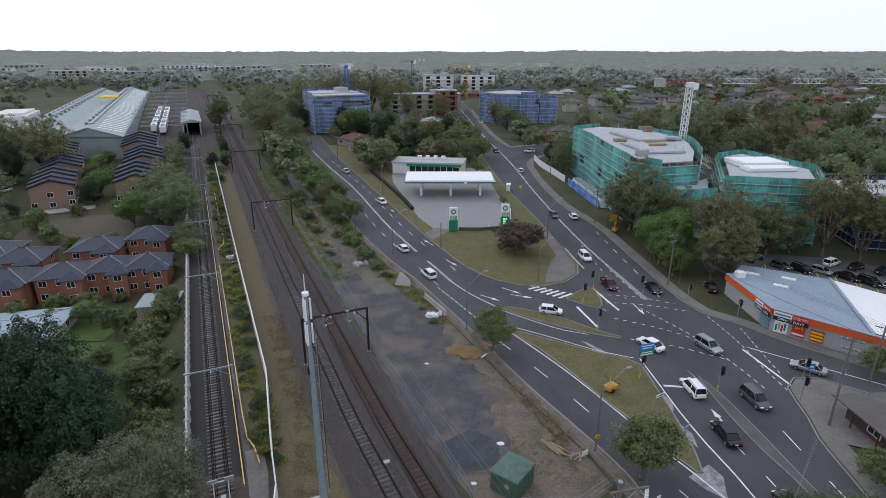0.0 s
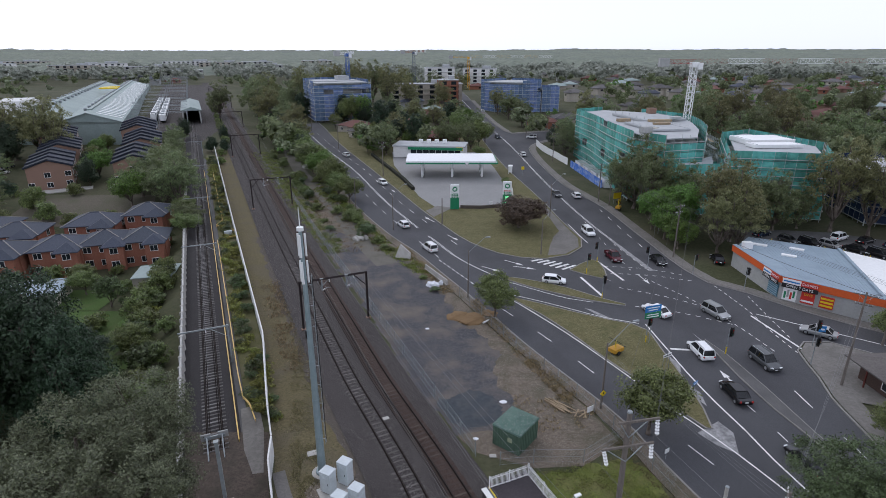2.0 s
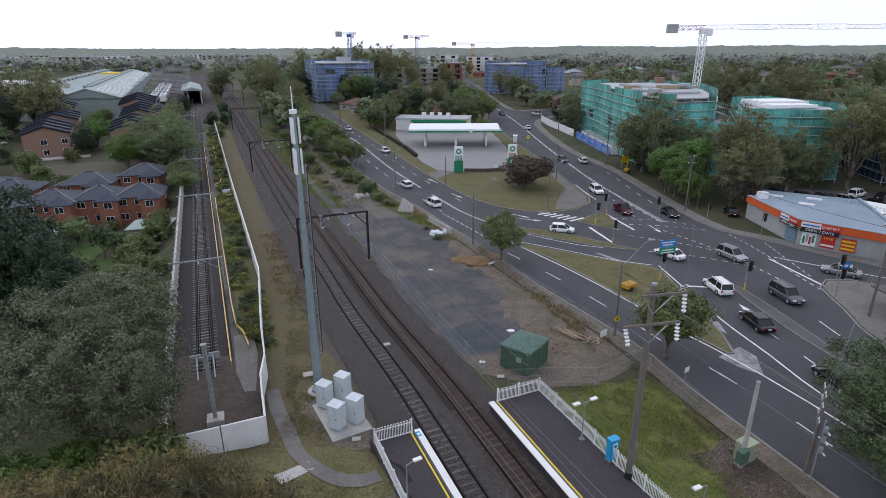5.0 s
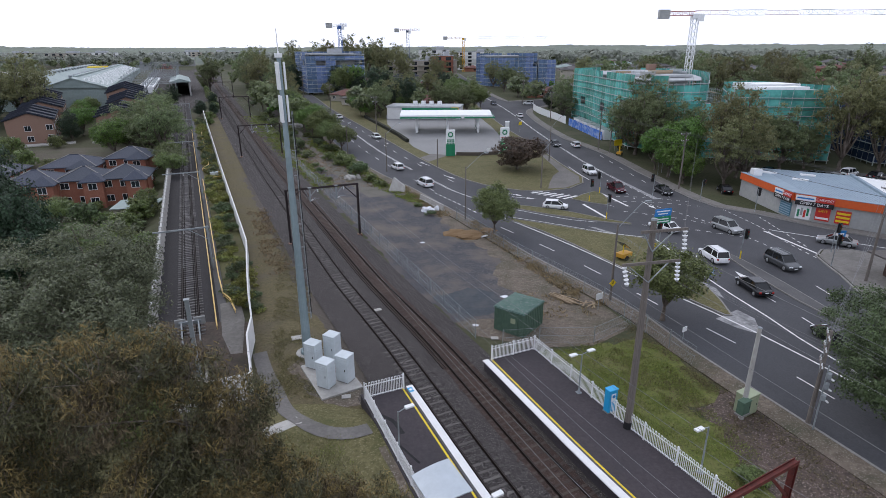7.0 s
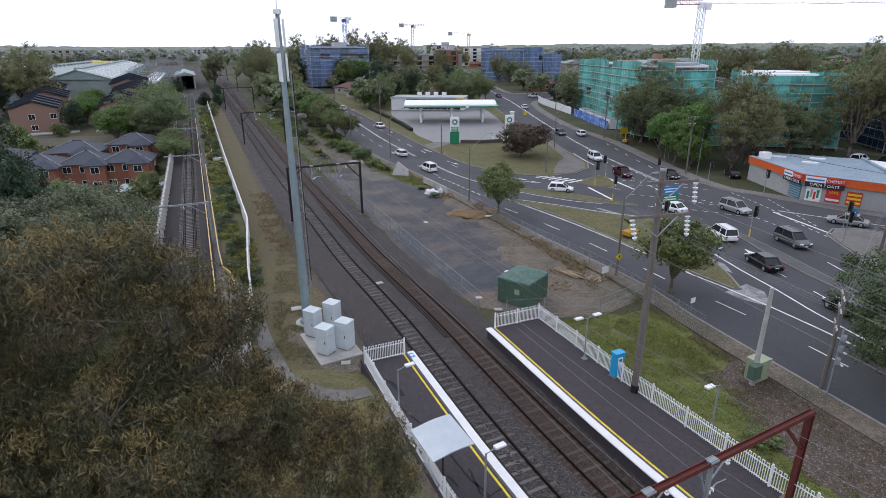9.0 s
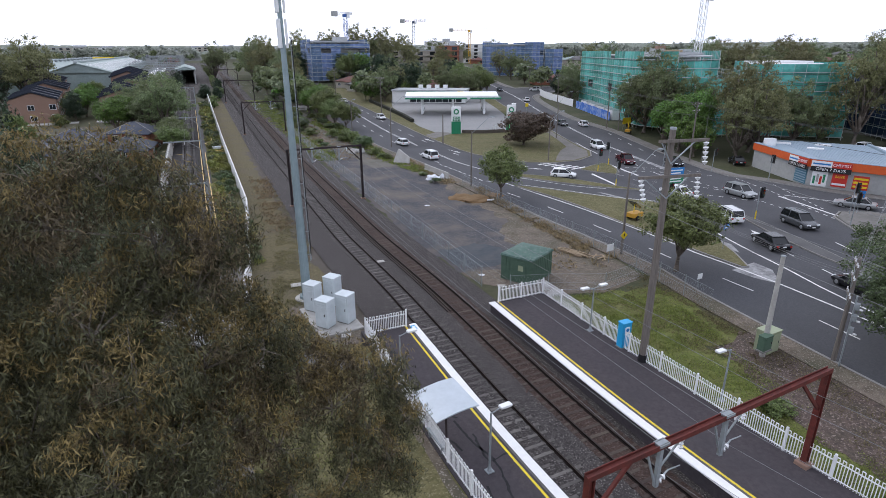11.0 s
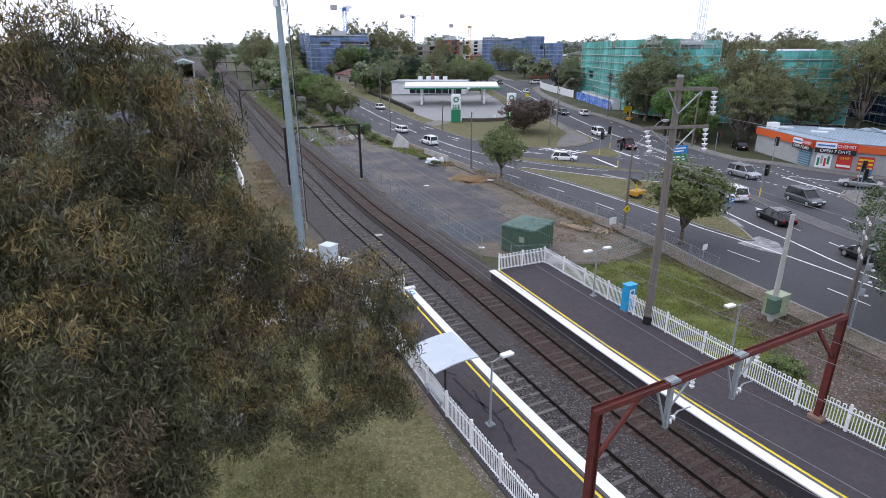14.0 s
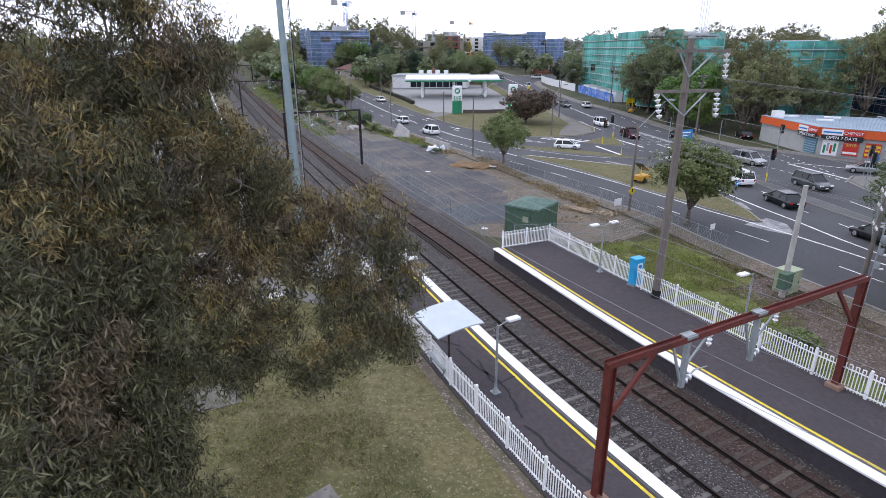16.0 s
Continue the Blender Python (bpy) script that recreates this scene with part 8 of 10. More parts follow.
def headwall():
    ob = thing("concrete_barrier", place(-8.2, 104, -28, 0.03), "leaning pale concrete barrier slab beside the road", "barrier")
    bm = bmesh.new()
    v = [bm.verts.new(p) for p in ((-1.3, -1.2, 0), (1.9, -0.6, 0), (1.7, 0.3, 0), (-0.9, 0.3, 0), (-0.7, 0, 2.6), (1.6, 0, 1.2), (1.6, 0.3, 1.2), (-0.6, 0.3, 2.6))]
    for f in ((3, 2, 1, 0), (0, 1, 5, 4), (1, 2, 6, 5), (2, 3, 7, 6), (3, 0, 4, 7), (4, 5, 6, 7)):
        bm.faces.new([v[i] for i in f])
    part("slab", bm, CONCRETE, ob)
    for k, (a, b) in enumerate((((-3.6, 97.6), (0.6, 89.6)),)):
        w = thing("concrete_barrier", Matrix.Identity(4), "row of pale concrete barriers beside the road", "barrier")
        A, B = Vector(a), Vector(b)
        for i in range(4):
            p, q = A.lerp(B, i / 4 + 0.01), A.lerp(B, (i + 1) / 4 - 0.01)
            bm = bmesh.new()
            ribbon(bm, [tuple(p), tuple(q)], 0.5, 0, 0.3)
            ribbon(bm, [tuple(p), tuple(q)], 0.22, 0.3, 1.1)
            part("barrier_unit", bm, CONCRETE, w)


headwall()


def heap(name, x, y, r, hgt, mat, label, cat, seed, n=3):
    """A rumpled low heap."""
    ob = thing(name, place(x, y, 0, 0.02), label, cat)
    for j in range(n):
        bm = bmesh.new()
        bmesh.ops.create_icosphere(bm, subdivisions=3, radius=1)
        for v in bm.verts:
            k = 1 + 0.45 * noise.noise(v.co * 1.7 + Vector((seed + j, 0, 0)))
            v.co = Vector((v.co.x * r * k * (1 - 0.25 * j), v.co.y * r * 0.8 * k * (1 - 0.2 * j), max(-0.1, v.co.z * hgt * k)))
        bm.transform(Matrix.Translation((0.6 * j * r * (-1) ** j, 0.35 * j * r, 0)))
        part("lump", bm, mat, ob)
    return ob


BAG = plain("white_plastic_sheet", (0.66, 0.68, 0.72), 0.5)
heap("plastic_sheet", -1.8, 89.4, 1.0, 0.8, BAG, "crumpled white plastic sheet beside barriers", "rubbish", 1)
heap("mulch_heap", 4.0, 76.5, 2.6, 0.45, surf("straw_mulch", (0.22, 0.145, 0.075), (0.14, 0.09, 0.05), 9, 0.95, 0.6, bump_dist=0.08), "flat heap of brown straw mulch", "mulch", 3)
heap("rubble_heap", -18.6, 114.8, 1.1, 0.9, CONCRETE, "pale pile of rubble among weeds", "rubble", 6)
heap("rubble_heap", -46.4, 186, 1.6, 1.2, CONCRETE, "pale rubble beside the access track", "rubble", 7)
for x, y, r in ((7.0, 55.2, 0.45), (-2.5, 73.5, 0.35), (3.4, 48.6, 0.3)):
    heap("litter", x, y, r, 0.07, BAG, "flattened pale litter on the ground", "rubbish", x, 1)


def timber_pile():
    ob = thing("timber_pile", pose(13.4, 54.4, 0.05, 0, 0, -50), "loose pile of pale timber posts on dirt", "timber")
    rng = random.Random(4)
    for i in range(11):
        bm = bmesh.new()
        box(bm, 0, 0, 0, 3.2 * rng.uniform(0.7, 1.1), 0.14, 0.1)
        q = part("post", bm, TIMBER, ob)
        q.matrix_basis = pose(rng.uniform(-0.3, 0.3), -0.6 + 0.22 * (i % 6), 0.11 * (i // 6), 0, 0, rng.uniform(-8, 8))
    ob = thing("timber_pile", pose(15.6, 52.6, 0.05, 0, 0, 10), "scattered broken pallet boards on dirt", "timber")
    for i in range(6):
        bm = bmesh.new()
        box(bm, 0, 0, 0, 1.5, 0.14, 0.05)
        q = part("board", bm, TIMBER, ob)
        q.matrix_basis = pose(rng.uniform(-0.6, 0.6), rng.uniform(-0.6, 0.6), 0.06 * i, 0, 0, rng.uniform(0, 180))
    ob = thing("timber_post", pose(6.4, 75.4, 0.2, 0, 12, 60), "pale broken post leaning on mulch", "timber")
    bm = bmesh.new()
    box(bm, 0, 0, 0, 2.2, 0.2, 0.2, 0, 0.02)
    part("post", bm, SIGN_WHITE, ob)


timber_pile()


# trains standing in the depot yard
def train(x, y, rz, cars, label):
    ob = thing("train", pose(x, y, land(x, y) + 0.4, 0, 0, rz), label, "train", "stabled trains")
    for i in range(cars):
        bm = bmesh.new()
        box(bm, 0, 20.4 * i, 0.6, 3.0, 19.6, 3.2, 0, 0.35)
        c = part("carriage", bm, SIGN_WHITE, ob)
        bm = bmesh.new()
        box(bm, 0, 20.4 * i, 1.9, 3.06, 17.6, 0.9)
        part("window_band", bm, GLASS, c)
        bm = bmesh.new()
        for q in (-6, 6):
            box(bm, 0, 20.4 * i + q, 3.78, 1.6, 4, 0.3, 0, 0.05)
        part("roof_unit", bm, GALV, c)
        bm = bmesh.new()
        for q in (-6.5, 6.5):
            box(bm, 0, 20.4 * i + q, 0, 2.2, 3, 0.7)
        part("bogie", bm, BLACK, c)


train(metro_x(296) - 15.2, 296, 24, 6, "silver-white train stabled in the yard")
train(metro_x(300) - 20.0, 300, 24, 6, "second silver-white train stabled in the yard")


def yard_gantry(y, w):
    x = metro_x(y) - 17
    ob = thing("yard_gantry", place(x, y, 24), "long grey wire gantry over the depot yard", "gantry", "gantries over the depot yard")
    for sx in (-w / 2, 0, w / 2):
        bm = bmesh.new()
        box(bm, sx, 0, 0, 0.3, 0.3, 7.6)
        part("post", bm, GALV, ob)
    for z in (7.0, 7.7):
        bm = bmesh.new()
        box(bm, 0, 0, z, w, 0.25, 0.16)
        part("beam", bm, GALV, ob)
    bm = bmesh.new()
    for i in range(int(w / 1.5)):
        x0 = -w / 2 + 1.5 * i
        beam(bm, (x0, 0, 7.1), (x0 + 0.75, 0, 7.7), 0.08, 0.08)
        beam(bm, (x0 + 0.75, 0, 7.7), (x0 + 1.5, 0, 7.1), 0.08, 0.08)
    part("lattice", bm, GALV, ob)


for y in (270, 284, 300, 316, 334, 354, 376, 400, 430, 465, 510, 560):
    yard_gantry(y, 27)
sheet("depot_yard", [(-101, 226), (-124, 226), (-274, 560), (-212, 560), (-112, 300)], 0.1, BALLAST, "grey ballast of the depot yard", (260.0, 300.0, 360.0, 480.0))

# ---- street things ----
def street_lamp(x, y, hgt, reach, rz, label="timber street lamp pole with a long outreach arm", timber=True, sign=""):
    ob = thing("street_lamp", place(x, y, rz), label, "street lamp", "street lamps")
    bm = bmesh.new()
    tube(bm, (0, 0, -0.1), (0, 0, hgt), 0.14, 0.09, 8)
    part("pole", bm, TIMBER_POLE if timber else GALV, ob)
    bm = bmesh.new()
    tube(bm, (0, 0, hgt - 0.4), (reach * 0.85, 0, hgt + reach * 0.62), 0.04, 0.03, 6)
    tube(bm, (reach * 0.85, 0, hgt + reach * 0.62), (reach, 0, hgt + reach * 0.66), 0.03, 0.03, 6)
    part("arm", bm, GALV, ob)
    bm = bmesh.new()
    box(bm, reach + 0.25, 0, hgt + reach * 0.66 - 0.06, 0.75, 0.28, 0.14, 0, 0.05)
    hd = part("lamp_head", bm, GALV, ob)
    bm = bmesh.new()
    box(bm, reach + 0.3, 0, hgt + reach * 0.66 - 0.1, 0.45, 0.2, 0.06, 0, 0.02)
    part("lens", bm, HEADLAMP, hd)
    if sign:
        bm = bmesh.new()
        box(bm, 0, -0.16, 2.2, 0.6, 0.03, 0.6, 0, 0, 45)
        part("sign_plate", bm, SIGN_YELLOW, ob, "yellow diamond warning plate")
        bm = bmesh.new()
        box(bm, 0, -0.19, 2.1, 0.12, 0.02, 0.3)
        part("bar", bm, BLACK, ob)


street_lamp(4.0, 84.4, 8.6, 3.0, 12)
street_lamp(18.1, 53.9, 8.6, 3.2, 20, sign="y")
street_lamp(-11.8, 122.2, 8.6, 3.0, 20)
street_lamp(19.7, 105.6, 7.6, 2.4, 25)
street_lamp(26.2, 131.8, 8.4, 3.2, 25)
street_lamp(43.4, 141, 7.6, 1.8, 160)
street_lamp(41, 208, 7.6, 3.0, 190)
street_lamp(-22.9, 138.2, 8.0, 0.6, 20)


def power_pole(x, y, hgt, arms, rz, label, r=0.17, strings=(), lean=0.0):
    ob = thing("power_pole", place(x, y, rz) @ pose(0, 0, 0, 0, lean, 0), label, "power pole", "power poles")
    bm = bmesh.new()
    tube(bm, (0, 0, -0.3), (0, 0, hgt), r, r * 0.62, 10)
    part("pole", bm, TIMBER_POLE, ob)
    for z, w in arms:
        bm = bmesh.new()
        box(bm, 0, 0.12, z, w, 0.1, 0.12)
        arm = part("crossarm", bm, TIMBER_POLE, ob)
        bm = bmesh.new()
        for q in (-1, 1):
            beam(bm, (q * w * 0.3, 0.12, z), (0, 0.1, z - 0.7), 0.03, 0.04)
        part("brace", bm, GALV, arm)
        for q in (-0.46, -0.22, 0.22, 0.46):
            bm = bmesh.new()
            tube(bm, (q * w, 0.12, z + 0.12), (q * w, 0.12, z + 0.3), 0.05, 0.03, 8)
            part("insulator", bm, INSULATOR, arm)
    return ob


# the tall pole on the eastern platform
def big_pole():
    ob = thing("power_pole", pose(12.65, 31.5, 1.1, 0, 0, 12), "tall weathered timber pole with crossarms and porcelain insulators", "power pole", "power poles")
    bm = bmesh.new()
    tube(bm, (0, 0, -0.3), (0, 0, 14.7), 0.25, 0.17, 12)
    part("pole", bm, TIMBER_POLE, ob)
    bm = bmesh.new()
    tube(bm, (0, 0, 14.7), (0, 0, 14.82), 0.19, 0.17, 12)
    part("cap", bm, GALV, ob)
    for z, a, b in ((14.0, -0.9, 2.2), (12.0, -1.9, 2.0)):
        bm = bmesh.new()
        box(bm, (a + b) / 2, -0.2, z, b - a, 0.12, 0.16)
        arm = part("crossarm", bm, TIMBER_POLE, ob)
        bm = bmesh.new()
        beam(bm, (0, -0.2, z - 1.2), (b * 0.6, -0.2, z), 0.06, 0.06)
        beam(bm, (0, -0.2, z - 1.2), (a * 0.8, -0.2, z), 0.06, 0.06)
        part("brace", bm, GALV, arm)
        for x in ((b - 0.15,) if z > 13 else (a + 0.15, b - 0.15)):
            bm = bmesh.new()
            insulator(bm, (x, -0.2, z), (x + (0.12 if x > 0 else 0.35), -0.2, z - 1.35), 5, 0.16)
            part("insulator", bm, INSULATOR, arm, "white porcelain insulator string")
    bm = bmesh.new()
    tube(bm, (0, 0, -0.02), (0, 0, 0.5), 0.32, 0.27, 12)
    part("footing", bm, TAR, ob)


big_pole()
power_pole(26.2, 33.1, 7.5, ((7.0, 1.9), (6.1, 1.7), (4.9, 1.9)), 60, "equipment-laden timber pole with insulators beside the road")


def steel_pole(x, y, hgt):
    ob = thing("steel_pole", place(x, y), "bare pale grey steel pole beside a kiosk", "pole")
    bm = bmesh.new()
    tube(bm, (0, 0, -0.3), (0, 0, hgt), 0.19, 0.13, 12)
    part("pole", bm, CONCRETE, ob)
    bm = bmesh.new()
    tube(bm, (0, 0, hgt), (0, 0, hgt + 0.06), 0.16, 0.14, 12)
    part("cap", bm, GALV, ob)


steel_pole(21.75, 33.75, 7.4)


def pole_gear():
    """Transformer gear on the roadside pole."""
    ob = thing("pole_switchgear", pose(26.0, 32.75, 0, 0, 0, 50), "grey switchgear, pipes and brackets fixed to a pole", "switchgear")
    bm = bmesh.new()
    for q in (-0.28, -0.12):
        tube(bm, (q, -0.3, 0), (q, -0.3, 5.2), 0.05, 0.05, 6)
    part("cable_pipe", bm, GALV, ob)
    for z in (2.6, 3.5, 4.3):
        bm = bmesh.new()
        box(bm, -0.2, -0.42, z, 0.42, 0.3, 0.4, 0, 0.04)
        part("switch_box", bm, GALV, ob)
        bm = bmesh.new()
        insulator(bm, (-0.2, -0.6, z), (-0.75, -0.75, z + 0.2), 4, 0.07)
        part("insulator", bm, INSULATOR, ob)


pole_gear()
POLES = ((45.9, 103.8, 11.0), (41.6, 145, 10.5), (38.6, 196, 10), (-19.5, 173.9, 11), (-42, 220, 11), (-0.5, 125.9, 6.5), (49.0, 58.6, 12.6), (61.5, 68.6, 9), (52, 122, 10), (-62, 262, 11), (36, 246, 10), (48, 262, 10))
for i, (x, y, hgt) in enumerate(POLES):
    power_pole(x, y, hgt, ((hgt - 0.5, 2.4), (hgt - 1.7, 1.8)) if hgt > 7 else (), (25, 10, 5, 30, 30, 0, -40, -40, 20, 30, 10, 80)[i], "weathered timber power pole with crossarms beside the road")


def pole_wires():
    def top(i, z, k=0.0):
        x, y, hgt = POLES[i]
        return (x + k, y, land(x, y) + hgt - z)
    runs = ((0, 1), (1, 2), (2, 10), (3, 4), (4, 9), (0, 7), (0, 8), (7, 6))
    for a, b in runs:
        for k in (-0.9, -0.3, 0.3, 0.9):
            line_wire("power_wire", [top(a, 0.2, k), top(b, 0.2, k)], 0.013, WIRE_DARK, "power wire between roadside poles", 0.6, 8)
        line_wire("power_wire", [top(a, 2.4), top(b, 2.4)], 0.03, WIRE_DARK, "thick cable between roadside poles", 0.8, 8)
    for k in (-0.7, 0, 0.7):
        line_wire("power_wire", [(26.2 + k * 0.5, 33.1 + k, 7.3), (49 + k, 58.6, 12.5)], 0.009, WIRE, "power wire crossing the road", 0.8)
        line_wire("power_wire", [(26.2 + k * 0.5, 33.1 + k, 7.3), (40 + k, -25, 9)], 0.009, WIRE, "power wire along the road", 0.8)
        line_wire("power_wire", [(26.2 + k * 0.3, 33.1 + k, 6.2), (18.2 + k * 0.2, 53.9, 7.6)], 0.008, WIRE, "power wire to a lamp pole", 0.4)
    for z, x in ((14.0, 2.0), (12.0, -1.8), (12.0, 1.9)):
        p = pose(12.65, 31.5, 1.1, 0, 0, 12) @ Vector((x, -0.2, z - 1.3))
        line_wire("power_wire", [tuple(p), (p.x + 25, p.y - 62, p.z - 0.5)], 0.010, WIRE, "power wire from the tall pole", 0.9)
        line_wire("power_wire", [tuple(p), (p.x + 33.5, p.y + 72, p.z - 3.0)], 0.013, WIRE_DARK, "power wire across the junction", 1.6, 12)


pole_wires()


def signal(x, y, rz, heads=2, yellow=True, hgt=3.3, label="traffic signal post with black lamp heads"):
    ob = thing("traffic_signal", place(x, y, rz, 0.1), label, "traffic signal", "signals at the junction")
    bm = bmesh.new()
    tube(bm, (0, 0, 0), (0, 0, hgt + 0.6), 0.06, 0.055, 8)
    part("post", bm, GALV, ob)
    if yellow:
        bm = bmesh.new()
        tube(bm, (0, 0, 0.05), (0, 0, 1.15), 0.075, 0.075, 8)
        part("sleeve", bm, SIGN_YELLOW, ob, "yellow post sleeve")
    for k in range(heads):
        a = pose(0, 0, 0, 0, 0, 65 * k)
        bm = bmesh.new()
        box(bm, 0.22 if k == 0 else -0.05, -0.2, hgt - 0.55, 0.62, 0.05, 1.35, 0, 0.02)
        box(bm, 0.22 if k == 0 else -0.05, -0.3, hgt - 0.35, 0.34, 0.2, 1.0, 0, 0.02)
        hd = part("signal_head", bm, BLACK, ob, "black signal head with backing board")
        hd.matrix_basis = a
        for j in range(3):
            bm = bmesh.new()
            cx = 0.22 if k == 0 else -0.05
            tube(bm, (cx, -0.4, hgt + 0.47 - 0.31 * j), (cx, -0.43, hgt + 0.47 - 0.31 * j), 0.11, 0.11, 10)
            part("lens", bm, (TAILLAMP, plain("lens_amber", (0.2, 0.1, 0.01)), plain("lens_green", (0.01, 0.09, 0.05)))[j], hd)
            bm = bmesh.new()
            box(bm, cx, -0.47, hgt + 0.57 - 0.31 * j, 0.26, 0.2, 0.02)
            part("visor", bm, BLACK, hd)


for x, y, rz, hd, ye in ((26.4, 95, 10, 2, True), (29.9, 101, 200, 2, True), (26.3, 84.0, 60, 2, True), (28.5, 69.2, 15, 2, True), (38.25, 66, 20, 2, True), (38.9, 98.4, 190, 2, False), (45.9, 94.6, 40, 1, False), (51.8, 87.6, 60, 2, False), (51.4, 68.2, 10, 2, False), (48.2, 63.4, 30, 2, False)):
    signal(x, y, rz, hd, ye)


def road_sign(x, y, rz, w, hgt, z, mat, label, posts=1, bars=(), bar_mat=SIGN_WHITE, name="road_sign"):
    ob = thing(name, place(x, y, rz, 0.1), label, "road sign")
    for k in range(posts):
        bm = bmesh.new()
        px = 0 if posts == 1 else (-w * 0.4 + w * 0.8 * k)
        tube(bm, (px, 0.05, 0), (px, 0.05, z + hgt * 0.8), 0.035, 0.035, 6)
        part("post", bm, GALV, ob)
    bm = bmesh.new()
    box(bm, 0, 0, z, w, 0.05, hgt, 0, 0.015)
    pl = part("sign_plate", bm, mat, ob)
    for bx, bz, bw, bh in bars:
        bm = bmesh.new()
        box(bm, bx * w, -0.035, z + bz * hgt, bw * w, 0.02, bh * hgt)
        part("bar", bm, bar_mat, pl)


road_sign(28.9, 69.0, 18, 2.6, 1.0, 4.9, SIGN_BLUE, "blue direction sign above a traffic signal", 1, ((0, 0.6, 0.8, 0.14), (0, 0.25, 0.6, 0.14)))
road_sign(28.95, 69.06, 18, 2.6, 0.95, 3.9, SIGN_GREEN, "green direction sign above a traffic signal", 1, ((0, 0.55, 0.7, 0.15), (0, 0.2, 0.8, 0.15)))
road_sign(29.2, 55.2, 40, 1.2, 0.42, 2.3, SIGN_BLUE, "small blue street sign on the island", 1, ((0, 0.3, 0.8, 0.35),))
road_sign(28.4, 61.6, 30, 1.5, 0.45, 2.2, SIGN_WHITE, "white chevron board on two posts", 2, ((0, 0.35, 0.8, 0.25),), BLACK)
road_sign(25, 174, 20, 1.0, 1.0, 2.0, SIGN_YELLOW, "yellow warning sign on a pole", 1)
road_sign(52.6, 68.6, -10, 0.9, 0.9, 2.0, SIGN_BLUE, "blue square sign beside the corner", 1, ((0, 0.3, 0.5, 0.3),))
road_sign(16.2, 51.6, 30, 0.9, 0.7, 1.2, SIGN_WHITE, "blank white board on the lot fence", 1)
road_sign(22.4, 45.4, 30, 0.6, 0.5, 0.8, SIGN_WHITE, "small white notice on the fence", 1)
road_sign(12.2, 139.5, 0, 0.7, 1.0, 0.6, SIGN_WHITE, "white entry sign at the forecourt", 1)
road_sign(47.6, 118, 50, 3.0, 1.5, 6.6, SIGN_WHITE, "white shop sign on two tall posts among trees", 2, ((0, 0.3, 0.7, 0.4),), GREY_WALL)


def trailer(x, y, rz, board, label):
    """A yellow trailer with a solar panel or message board."""
    ob = thing("solar_trailer", place(x, y, rz, 0.18), label, "trailer")
    bm = bmesh.new()
    box(bm, 0, 0, 0.35, 1.9, 1.2, 0.55, 0, 0.06)
    part("body", bm, plain("trailer_yellow", (0.50, 0.27, 0.03), 0.5), ob)
    bm = bmesh.new()
    beam(bm, (0.9, 0, 0.45), (2.1, 0, 0.4), 0.08, 0.08)
    part("drawbar", bm, BLACK, ob)
    for sy in (-0.65, 0.65):
        bm = bmesh.new()
        tube(bm, (-0.2, sy - 0.09, 0.3), (-0.2, sy + 0.09, 0.3), 0.3, 0.3, 14)
        part("wheel", bm, TYRE, ob)
    bm = bmesh.new()
    tube(bm, (-0.2, 0, 0.9), (-0.2, 0, 2.0), 0.06, 0.06, 8)
    part("mast", bm, SIGN_YELLOW, ob)
    bm = bmesh.new()
    box(bm, -0.2, 0, 1.9, 1.7, 1.2, 0.06, 0, 0.01, 35)
    part("solar_panel", bm, GLASS, ob, "dark glass solar panel")
    if board:
        bm = bmesh.new()
        box(bm, -0.2, -0.2, 1.6, 2.2, 0.14, 1.3, 0, 0.03)
        part("message_board", bm, SIGN_YELLOW, ob)
    return ob


trailer(23.4, 66.2, 35, False, "yellow solar trailer parked on the grass island")
trailer(44.8, 137.5, 60, True, "yellow message board trailer beside the road")
road_sign(46, 143, 20, 2.4, 1.6, 1.4, SIGN_YELLOW, "orange works board beside the road", 2)

# bus shelter by the kerb
def bus_shelter(x, y, rz):
    ob = thing("bus_shelter", place(x, y, rz, 0.12), "white glazed bus shelter on the verge", "shelter")
    for sx in (-1.2, 1.2):
        for sy in (-0.5, 0.5):
            bm = bmesh.new()
            box(bm, sx, sy, 0, 0.1, 0.1, 2.3)
            part("post", bm, SIGN_WHITE, ob)
    bm = bmesh.new()
    box(bm, 0, 0, 2.3, 2.8, 1.4, 0.12, 0, 0.03)
    part("roof", bm, SIGN_WHITE, ob)
    for sx in (-1.2, 1.2):
        bm = bmesh.new()
        box(bm, sx, 0, 0.4, 0.05, 0.9, 1.7)
        part("panel", bm, SIGN_WHITE, ob)
    bm = bmesh.new()
    box(bm, 0, 0.4, 0.45, 1.8, 0.35, 0.07)
    part("bench", bm, TIMBER, ob)


bus_shelter(21.5, 178, 80)


